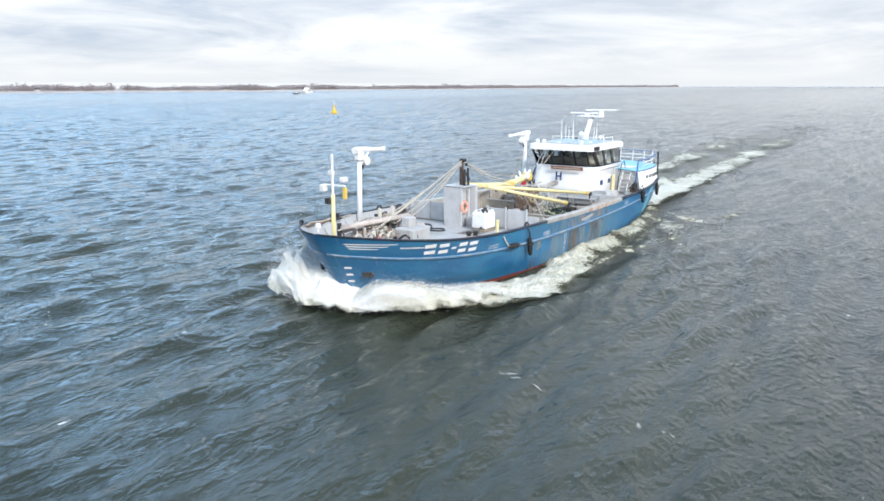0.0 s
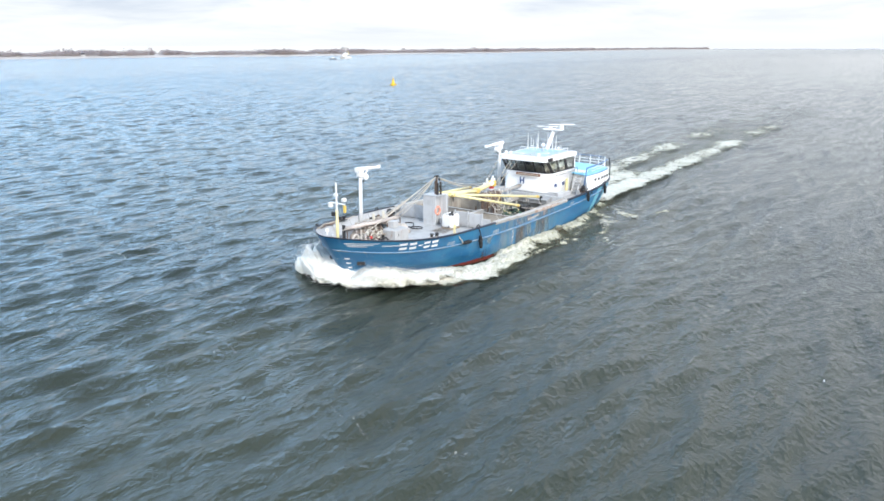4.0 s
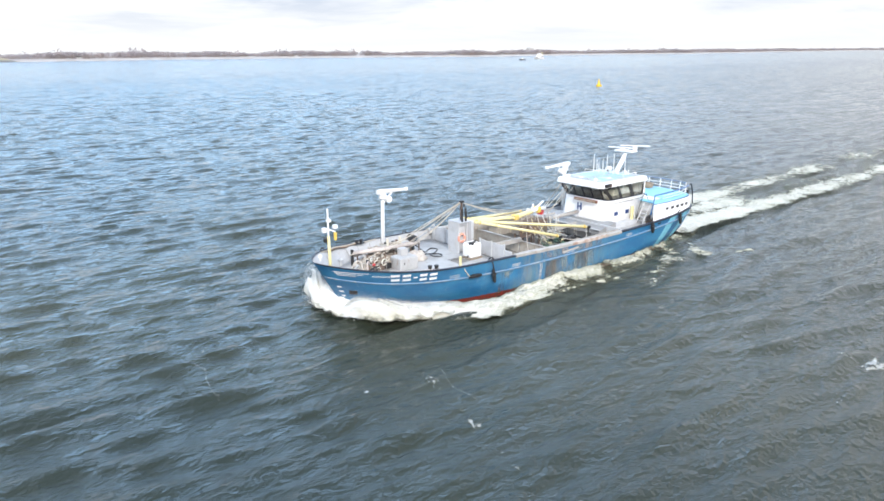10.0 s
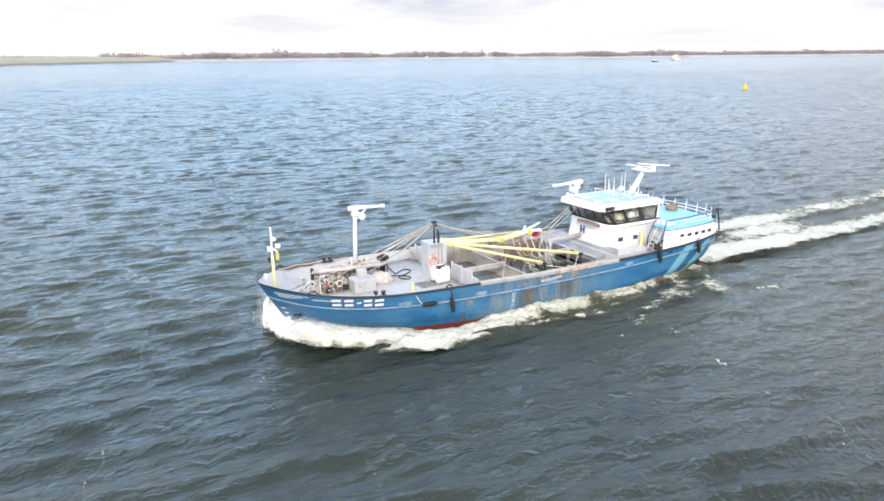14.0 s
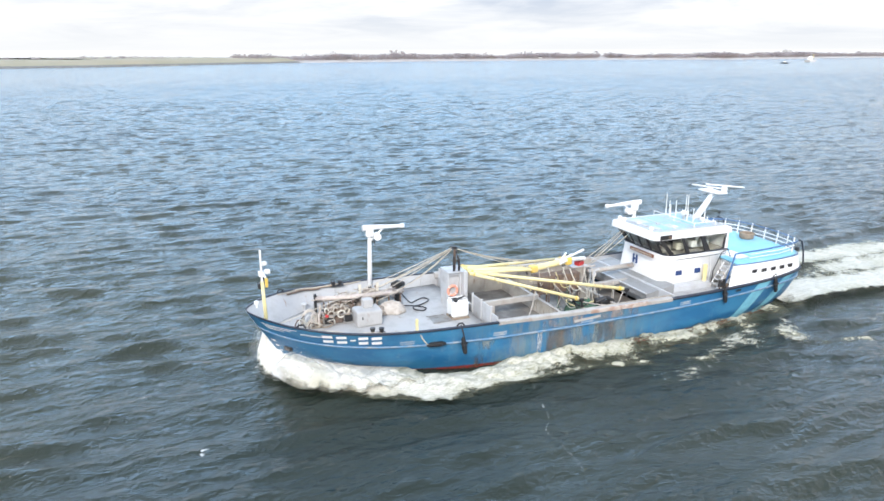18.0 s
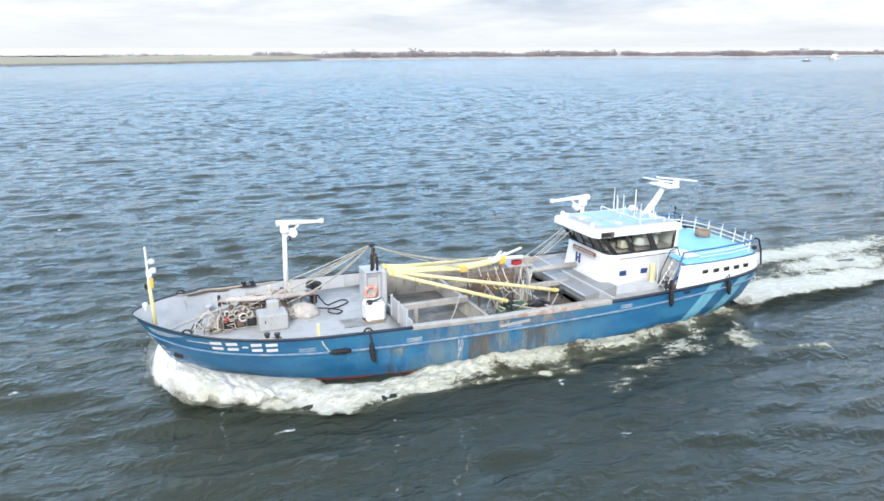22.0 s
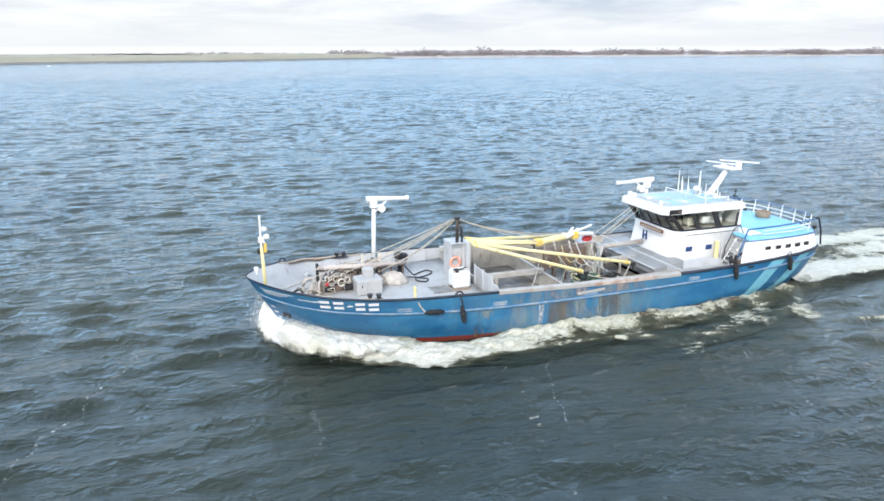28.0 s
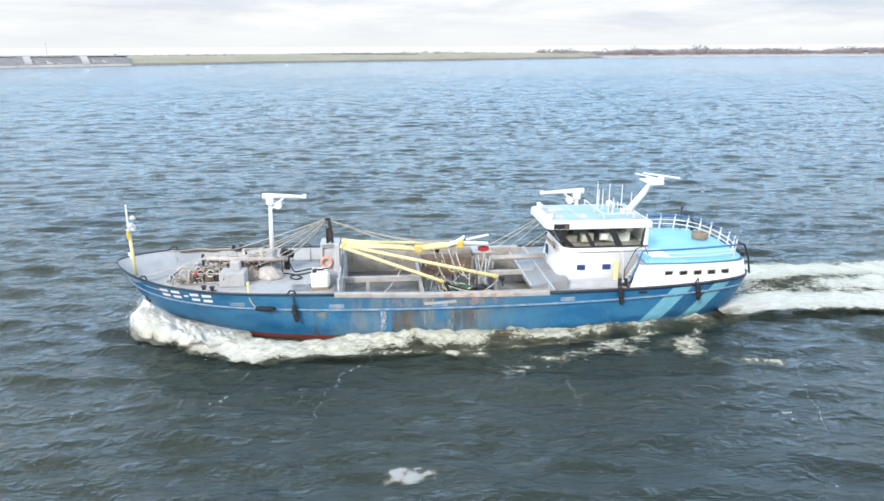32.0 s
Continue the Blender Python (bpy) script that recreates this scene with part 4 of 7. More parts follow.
part("house_roof", loft([house_ring(5.12, -6.55, 2.42, -12.5, 0.5), house_ring(5.14, -6.25, 2.52, -12.6, 0.55), house_ring(5.48, -6.30, 2.48, -12.6, 0.55), house_ring(5.55, -6.50, 2.30, -12.5, 0.5)]), M["white"], ship, "white overhanging wheelhouse roof edge")
part("roof_deck", loft([house_ring(5.552, -6.75, 2.1, -12.4, 0.4), house_ring(5.585, -6.8, 2.05, -12.38, 0.4)]), M["roof"], ship, "weathered pale grey wheelhouse roof")
for x, sx in ((-7.95, 0.95), (-9.25, 1.35), (-10.85, 1.55)):
    for y, sy in ((-0.95, 1.55), (0.85, 1.75)):
        part("roof_panel", box(x, y, 5.597, sx, sy, 0.018, 0.004), M["roof_blue"], ship, "light-blue painted panel on the wheelhouse roof")
for x in (-7.3, -8.5, -10.0, -11.75):
    part("roof_strip", box(x, 0, 5.603, 0.12, 3.9, 0.03, 0.006), M["grey_light"], ship)
for k, (x, y) in enumerate(((-8.2, 0.3), (-8.75, 1.35), (-9.9, 0.35), (-7.2, -0.4), (-7.1, 0.5))):
    part("roof_fitting", box(x, y, 5.64, 0.26 + 0.05 * (k % 2), 0.20, 0.10, 0.02), M[("grey_light", "white_plastic")[k % 2]], ship)
for k in range(6):
    y = -1.75 + 0.62 * k
    part("aerial_stub", tube([(-11.45, y, 5.58), (-11.45, y, 5.86 + 0.10 * (k % 3))], 0.035, 6), M["white_plastic"], ship)
part("window_sill", loft([house_ring(3.98, -7.36, 2.50, -12.42, 0.7), house_ring(4.06, -7.34, 2.52, -12.42, 0.7)]), M["rail_black"], ship)

# window band of the wheelhouse: glass panes between leaning pillars
PORT_WIN = [(-12.05, 2.44), (-10.70, 2.44), (-9.12, 2.44), (-7.85, 2.40), (-7.50, 1.86), (-7.36, 0.93)]
WIN = PORT_WIN + [(-7.34, 0.0)] + [(x, -y) for x, y in reversed(PORT_WIN)]
RAKE = ((-12.05, -0.12), (-10.70, 0.55), (-9.12, 0.62), (-7.85, 1.02), (-7.50, 0.72), (-7.34, 0.62))


def lean(p):
    """The place above a sill point at the head of the window: the pillars rake forward."""
    x, y = p
    return (x + ease(x, RAKE), y * (1.0 if abs(y) < 2 else 0.995))


for i, (p, q_) in enumerate(zip(WIN, WIN[1:])):
    (px, py), (qx, qy) = p, q_
    (pu, pv), (qu, qv) = lean(p), lean(q_)
    bm = bmesh.new()
    n = Vector((qy - py, px - qx, 0)).normalized() * 0.02
    outer = [bm.verts.new(Vector(v) + n) for v in ((px, py, 4.05), (qx, qy, 4.05), (qu, qv, 5.15), (pu, pv, 5.15))]
    inner = [bm.verts.new(Vector(v) - n) for v in ((px, py, 4.05), (qx, qy, 4.05), (qu, qv, 5.15), (pu, pv, 5.15))]
    bm.faces.new(outer)
    bm.faces.new(list(reversed(inner)))
    for k in range(4):
        bm.faces.new((outer[k], inner[k], inner[(k + 1) % 4], outer[(k + 1) % 4]))
    pane = part("window_pane", bm, M["glass"], ship)
    pane.visible_shadow = False
WIDE = {-12.05: (0.14, 0.14), -10.70: (0.44, 0.38), -9.12: (0.30, 0.20), -7.85: (0.34, 0.30)}
for i, p in enumerate(WIN):
    (px, py), (u, v) = p, lean(p)
    b0, b1 = WIDE.get(px, (0.12, 0.12))
    prev_, next_ = Vector(WIN[max(i - 1, 0)]), Vector(WIN[min(i + 1, len(WIN) - 1)])
    along = (next_ - prev_).normalized()
    out_ = Vector((-along.y, along.x))
    if out_.x * (px + 9.5) + out_.y * py < 0:
        out_ = -out_
    bm = bmesh.new()
    ends = []
    for d in (0.045, -0.035):
        ends.append([bm.verts.new((cx + along.x * h_ + out_.x * d, cy + along.y * h_ + out_.y * d, z_)) for cx, cy, h_, z_ in ((px, py, -b0 / 2, 4.03), (px, py, b0 / 2, 4.03), (u, v, b1 / 2, 5.16), (u, v, -b1 / 2, 5.16))])
    bm.faces.new(ends[0])
    bm.faces.new(list(reversed(ends[1])))
    for k in range(4):
        bm.faces.new((ends[0][k], ends[1][k], ends[1][(k + 1) % 4], ends[0][(k + 1) % 4]))
    part("window_pillar", bm, M["dark"], ship)
for s in (1, -1):
    part("house_side_panel", box(-12.24, s * 2.43, 4.59, 0.34, 0.08, 1.10, 0.01), M["white"], ship)
part("house_back_wall", box(-12.36, 0, 4.6, 0.10, 4.86, 1.12, 0.01), M["white"], ship)
part("bridge_floor", box(-9.9, 0, 4.03, 4.7, 4.7, 0.06, 0), M["interior"], ship)
part("bridge_ceiling", box(-9.7, 0, 5.10, 5.0, 4.6, 0.05, 0), M["cream"], ship)
part("bridge_console", box(-8.0, 0, 4.32, 0.7, 3.4, 0.50, 0.06), M["interior"], ship)
part("bridge_console", box(-10.9, 1.2, 4.35, 1.5, 0.7, 0.6, 0.05), M["white_plastic"], ship)
for x, y, z, sx, sy, sz, mat in ((-8.05, 1.2, 4.70, 0.12, 0.55, 0.34, "dark"), (-8.05, -0.5, 4.70, 0.12, 0.6, 0.34, "dark"), (-8.1, 0.4, 4.62, 0.3, 0.5, 0.14, "white_plastic"), (-8.9, 1.75, 4.45, 0.7, 0.5, 0.5, "cream"), (-10.5, 1.5, 4.78, 0.34, 0.26, 0.30, "white_plastic"), (-11.1, 1.6, 4.74, 0.3, 0.2, 0.22, "steel"), (-11.6, 1.3, 4.86, 0.4, 0.5, 0.36, "white_plastic"), (-9.9, 1.9, 4.50, 0.5, 0.3, 0.4, "white_plastic")):
    part("bridge_instrument", box(x, y, z, sx, sy, sz, 0.02), M[mat], ship)
for y in (-0.7, 0.7):
    seat = part("helm_chair", box(-9.3, y, 4.42, 0.5, 0.5, 0.14, 0.05), M["dark"], ship)
    part("backrest", box(-9.55, y, 4.72, 0.12, 0.48, 0.5, 0.05), M["dark"], seat)
# roof edge: side light, name board, pipes
vent = part("side_light", box(-7.15, 2.51, 5.31, 0.92, 0.08, 0.30, 0.03), M["dark"], ship, "black side-light box on the roof edge")
part("lens", box(-7.45, 2.555, 5.31, 0.2, 0.05, 0.18, 0.02), M["rust"], vent)
part("side_light", box(-7.15, -2.50, 5.33, 0.86, 0.06, 0.19, 0.02), M["dark"], ship)
board = part("name_board", box(-7.02, 0.35, 3.82, 0.08, 2.5, 0.24, 0.03), M["brown_board"], ship, "varnished name board with worn lettering under the windows")
for k in range(14):
    part("letter_bar", box(-6.975, 0.35 - 1.0 + k * 0.155, 3.82, 0.012, 0.09, 0.11, 0), M["rope"], board)
for y in (-0.36, -0.02):
    part("boarding_bracket", box(-6.98, y - 0.05, 3.22, 0.10, 0.11, 0.62, 0.02), M["navy"], ship)
part("boarding_bracket", box(-6.96, -0.22, 3.22, 0.09, 0.30, 0.11, 0.02), M["navy"], ship, "dark blue H-shaped bracket on the house front")
# front handrail pipe and side trim lines
part("house_trim", tube([(-12.2, 2.50, 3.72), (-8.2, 2.50, 3.70), (-7.45, 2.05, 3.72), (-7.30, 0, 3.74)], 0.018, 6), M["dark"], ship)
for x in (-8.43, -9.98):
    wnd = part("house_window", box(x, 2.47, 2.92, 0.62, 0.05, 0.68, 0.02), M["white"], ship, "small square window with a white blind over dark-blue glass")
    part("window_glass", box(x, 2.505, 2.78, 0.50, 0.03, 0.32, 0.01), M["navy"], wnd)
    part("window_blind", box(x, 2.505, 3.08, 0.50, 0.025, 0.24, 0.01), M["white_plastic"], wnd)
    wnd = part("house_window", box(x, -2.47, 2.92, 0.52, 0.05, 0.62, 0.02), M["white"], ship)
    part("window_glass", box(x, -2.505, 2.85, 0.40, 0.03, 0.42, 0.01), M["navy"], wnd)
part("yellow_slide", box(-10.55, 2.60, 2.55, 0.30, 0.18, 1.25, 0.05, m=Matrix.Rotation(0, 4, "X")), M["yellow"], ship, "yellow moulded panel leaning on the house side")
part("pipe", tube([(-11.0, 2.56, 1.7), (-11.0, 2.56, 3.0), (-10.9, 2.54, 3.6), (-10.75, 2.52, 3.75)], 0.03, 6), M["white"], ship)
# ---------------------------------------------------------------- quarterdeck
QZ = 3.42


def qside(x):
    return ease(x, ((-18.1, 3.15), (-17.6, 3.62), (-16.5, 3.92), (-14, 4.20), (-11, 4.24)))


def quarter_wall(side):
    """White topsides above the rail, leaning in a little, with a raked fore end."""
    bm = bmesh.new()
    xs = [-11.35, -12.5, -13.6, -14.8, -16, -17, -17.6, -18.1]
    lo = [bm.verts.new((x + (0.62 if i == 0 else 0), side * (ease(x, RAIL_B) - 0.12), ease(x, RAIL_Z) + 0.04)) for i, x in enumerate(xs)]
    hi = [bm.verts.new((x, side * qside(x), QZ - 0.02 * i)) for i, x in enumerate(xs)]
    lo2 = [bm.verts.new(v.co - Vector((0, side * 0.07, 0))) for v in lo]
    hi2 = [bm.verts.new(v.co - Vector((0, side * 0.07, 0))) for v in hi]
    for k in range(len(xs) - 1):
        bm.faces.new((lo[k], lo[k + 1], hi[k + 1], hi[k]))
        bm.faces.new((lo2[k], hi2[k], hi2[k + 1], lo2[k + 1]))
        bm.faces.new((hi[k], hi[k + 1], hi2[k + 1], hi2[k]))
    bm.faces.new((lo[0], hi[0], hi2[0], lo2[0]))
    return bm


for s in (1, -1):
    qw = part("quarter_wall", quarter_wall(s), M["white"], ship, "white topside of the quarterdeck with five small ports", True)
    for k in range(5):
        x = -13.05 - k * 0.88
        z = 2.88 - 0.02 * k
        f = (z - ease(x, RAIL_Z) - 0.04) / (QZ - ease(x, RAIL_Z) - 0.04)
        y = (ease(x, RAIL_B) - 0.12) * (1 - f) + qside(x) * f
        m_ = Matrix.Translation((x, s * y, z)) @ Matrix.Rotation(s * 0.09, 4, "Z")
        pr = part("port_light", box(0, 0, 0, 0.52, 0.05, 0.30, 0.06, m=m_), M["steel"], qw)
        part("port_glass", box(0, s * 0.02, 0, 0.40, 0.05, 0.20, 0.05, m=m_), M["dark"], ship)
    part("quarter_rim", tube([(-11.35 - 0.35 * k, s * (qside(-11.35 - 0.35 * k) + 0.01), QZ + 0.02 - 0.005 * k) for k in range(20)], 0.035, 6), M["blue_rail"], ship)
bm = bmesh.new()
xs = [-11.8, -12.6, -14, -15.5, -16.8, -17.5, -17.95]
rows = [[bm.verts.new((x, qside(x) * k / 4 * 0.985, QZ + 0.02 + 0.16 * (1 - (k / 4) ** 2))) for k in range(-4, 5)] for x in xs]
for a, b in zip(rows, rows[1:]):
    for k in range(8):
        bm.faces.new((a[k], a[k + 1], b[k + 1], b[k]))
ext = bmesh.ops.extrude_face_region(bm, geom=bm.faces[:])
bmesh.ops.translate(bm, vec=(0, 0, -0.08), verts=[v for v in ext["geom"] if isinstance(v, bmesh.types.BMVert)])
part("quarter_deck", bm, M["cyan"], ship, "light-blue painted quarterdeck", True)
part("stern_wall", prism(((-3.1, 2.4), (3.1, 2.4), (3.1, 3.3), (-3.1, 3.3)), "x", -18.12, -18.04), M["white"], ship)
part("deck_step", box(-12.9, 2.6, QZ + 0.14, 1.1, 1.6, 0.10, 0.02), M["white"], ship)
# rails of the quarterdeck
top = [(-11.53, 4.12, 4.17), (-14, 4.14, 4.22), (-16.2, 3.92, 4.26), (-17.2, 3.72, 4.28), (-17.6, 3.52, 4.25)]
part("blue_handrail", tube([(-10.78, 4.22, 2.2), (-11.2, 4.18, 3.3), (-11.50, 4.12, 4.13)] + top, 0.055, 8), M["blue_rail"], ship, "dark blue tubular handrail along the quarterdeck", True)
part("blue_handrail", tube([(x, -y, z) for x, y, z in [(-10.78, 4.22, 2.2), (-11.2, 4.18, 3.3), (-11.50, 4.12, 4.13)] + top], 0.055, 8), M["blue_rail"], ship, smooth=True)
part("stern_post", tube([(-17.3, 3.85, 4.45), (-17.75, 3.72, 4.30), (-18.1, 3.66, 3.5), (-18.3, 3.62, 2.5)], 0.06, 8), M["rail_black"], ship, "dark curved post at the stern corner", True)
part("stern_post", tube([(-17.3, -3.85, 4.45), (-17.75, -3.72, 4.30), (-18.1, -3.66, 3.5), (-18.3, -3.62, 2.5)], 0.06, 8), M["rail_black"], ship, smooth=True)
for z in (3.72, 3.95):
    part("white_rail", tube([(-12.9, 4.02, z), (-15.5, 3.96, z + 0.02), (-17.3, 3.55, z + 0.03)], 0.028, 6), M["white"], ship)
edge = [(-12.6, -2.7), (-13.5, -3.3), (-14.5, -3.55), (-15.5, -3.55), (-16.4, -3.35), (-17.1, -2.8), (-17.55, -1.9), (-17.75, -0.8), (-17.8, 0.4), (-17.75, 1.6), (-17.6, 2.6), (-17.35, 3.35)]
for z in (4.46, 4.14, 3.86):
    part("top_rail" if z > 4.4 else "white_rail", tube([(x, y, z) for x, y in edge], 0.030, 6), M["blue_rail" if z > 4.4 else "white"], ship)
for x, y in edge[1:]:
    part("rail_stanchion", tube([(x, y, QZ), (x - 0.12, y * 1.0, 4.50)], 0.045, 6), M["white"], ship)
for x, y, z in ((-17.9, 3.3, 3.62), (-17.4, -2.6, 3.70), (-13.2, -3.4, 3.75)):
    part("deck_box", box(x, y, z, 0.22, 0.22, 0.26, 0.03), M["dark"], ship)
lm = part("stern_lamp", tube([(-16.8, -3.1, 3.5), (-16.8, -3.1, 4.9)], 0.03, 6), M["dark"], ship)
part("lamp_head", lathe([(0.08, 4.9), (0.09, 5.05), (0.04, 5.1)], pose(-16.8, -3.1, 0), 8), M["dark"], lm)
for s in (1, -1):
    part("quarter_bulkhead", box(-12.05, s * 3.3, 2.55, 0.06, 1.75, 1.8, 0.01), M["white"], ship)
# companion steps between house and quarterdeck, port and starboard
for s in (1, -1):
    st = part("companion_ladder", box(-12.02, s * 3.22, 3.42, 0.10, 0.66, 0.05, 0.01), M["white"], ship, "steep white steps up to the quarterdeck")
    for y in (2.92, 3.52):
        part("string", tube([(-10.75, s * y, 1.68), (-11.95, s * y, 3.50)], 0.04, 6), M["white"], st)
    for k in range(6):
        part("step", box(-10.92 - 0.185 * k, s * 3.22, 1.94 + 0.28 * k, 0.20, 0.58, 0.04, 0.01), M["grey_light"], st)
    part("hand_rail", tube([(-10.95, s * 2.85, 1.8), (-11.0, s * 2.85, 2.7), (-11.6, s * 2.85, 3.95), (-12.1, s * 2.85, 4.1), (-12.4, s * 2.85, 3.5)], 0.03, 6), M["dark"], ship)
    part("mooring_bitts", box(-10.35, s * 4.4, 2.30, 0.5, 0.26, 0.10, 0.02), M["dark"], ship)
    for dx in (-0.18, 0.18):
        part("bitt", lathe([(0.09, 2.2), (0.09, 2.58), (0.12, 2.6), (0.12, 2.65)], pose(-10.35 + dx, s * 4.4, 0), 10), M["dark"], ship)
    part("mooring_winch", tube([(-10.9, s * 3.9, 2.1), (-10.9, s * 4.35, 2.1)], 0.2, 10), M["rust"], ship)
# gear heaped beside the port and starboard steps
rq = random.Random(12)
for s in (1, -1):
    for k in range(14):
        a = Vector((rq.uniform(-11.7, -10.3), s * rq.uniform(3.4, 4.4), rq.uniform(1.75, 2.35)))
        b = a + Vector((rq.uniform(-0.5, 0.5), rq.uniform(-0.4, 0.4), rq.uniform(0.1, 0.7)))
        part("stowed_gear", tube([a, (a + b) / 2 + Vector((0, 0, 0.12)), b], rq.uniform(0.025, 0.07), 6), M[("rope", "dark", "white_plastic", "canvas", "rust")[k % 5]], ship)
    part("gear_box", box(-11.2, s * 3.75, 1.86, 0.7, 0.5, 0.40, 0.04), M["white_plastic"], ship)
    part("splash_panel", box(-11.75, s * 3.95, 2.35, 0.05, 0.85, 1.3, 0.02), M["white"], ship)
# ---------------------------------------------------------------- roof gear
mast = part("radar_mast", tube([(-12.1, -0.5, 5.45), (-13.0, -0.5, 6.55), (-13.35, -0.5, 7.05), (-13.8, -0.5, 7.32)], 0.16, 8, radii=[0.24, 0.20, 0.17, 0.14]), M["white"], ship, "white raked radar mast on the wheelhouse roof", True)
part("mast_platform", box(-13.55, -0.6, 7.30, 0.9, 1.9, 0.10, 0.02), M["white"], mast)
for (ax, ay, az), (bx, by_, bz) in (((-13.05, -2.15, 7.56), (-13.95, 0.35, 7.56)), ((-13.1, -0.9, 7.80), (-14.6, 1.2, 7.80))):
    c = Vector(((ax + bx) / 2, (ay + by_) / 2, az))
    sc = part("radar_scanner", box(0, 0, 0, math.dist((ax, ay), (bx, by_)), 0.09, 0.10, 0.03, m=Matrix.Translation(c) @ Matrix.Rotation(math.atan2(by_ - ay, bx - ax), 4, "Z")), M["white_plastic"], mast, "white radar scanner bar")
    part("scanner_pedestal", lathe([(0.20, 7.33), (0.20, az - 0.12), (0.10, az)], pose(c.x, c.y, 0), 12), M["white_plastic"], mast)
for x, y, z in ((-10.5, -1.7, 7.15), (-10.5, -1.35, 6.75), (-10.3, -1.0, 6.55), (-10.55, -0.75, 6.85), (-10.6, 0.36, 7.40), (-10.7, 0.85, 6.6), (-11.9, 0.6, 6.9), (-12.0, -1.4, 7.0)):
    part("whip_antenna", tube([(x, y, 5.55), (x, y, 5.55 + 0.35 * (z - 5.55)), (x, y, z)], 0.03, 6, radii=[0.045, 0.035, 0.018]), M["white_plastic"], ship)
part("satellite_dome", lathe([(0.10, 5.55), (0.10, 5.9), (0.20, 5.95), (0.22, 6.12), (0.12, 6.25)], pose(-10.8, -0.2, 0), 14), M["white_plastic"], ship, smooth=True)
part("satellite_dome", lathe([(0.07, 5.55), (0.07, 5.75), (0.14, 5.8), (0.14, 5.92), (0.06, 5.99)], pose(-11.2, 1.2, 0), 14), M["white_plastic"], ship, smooth=True)
part("roof_rail", tube([(-9.8, -2.1, 5.9), (-9.8, 2.0, 5.9)], 0.025, 6, tube([(-11.6, 2.0, 5.9), (-9.8, 2.0, 5.9)], 0.025, 6)), M["white"], ship)
for x, y in ((-9.8, -2.1), (-9.8, 0), (-9.8, 2.0), (-11.6, 2.0)):
    part("roof_rail_post", tube([(x, y, 5.55), (x, y, 5.9)], 0.025, 6), M["white"], ship)
for x, y, sx, sy in ((-7.6, -0.9, 0.9, 1.2), (-8.7, 1.0, 0.7, 1.0), (-7.4, 1.1, 0.5, 0.7)):
    part("roof_patch", box(x, y, 5.60, sx, sy, 0.035, 0.01), M["grey_light"], ship)
for y in (-1.9, -1.4, 1.5):
    part("search_light", lathe([(0.10, 5.55), (0.06, 5.62), (0.14, 5.66), (0.15, 5.82), (0.05, 5.86)], pose(-6.75, y, 0), 12), M["white_plastic"], ship)
part("horn", tube([(-11.9, -0.9, 5.62), (-11.5, -0.9, 5.68)], 0.09, 8, radii=[0.05, 0.13]), M["rust"], ship)
# blue stripes on the quarters, freeing ports, number bars and wing marks on the bow


def hull_patch(corners, off, nx_, nz_, side, thick=0.006):
    """A painted shape lying on the shell: four (station, height) corners."""
    bm = bmesh.new()
    (a, b, c, d) = [Vector(p) for p in corners]
    g = []
    for i in range(nx_ + 1):
        u = i / nx_
        row = []
        for j in range(nz_ + 1):
            v = j / nz_
            p = (a * (1 - u) + b * u) * (1 - v) + (d * (1 - u) + c * u) * v
            row.append(bm.verts.new(hull_at(p.x, p.y, off, side)))
        g.append(row)
    for i in range(nx_):
        for j in range(nz_):
            bm.faces.new((g[i][j], g[i + 1][j], g[i + 1][j + 1], g[i][j + 1]))
    return bm


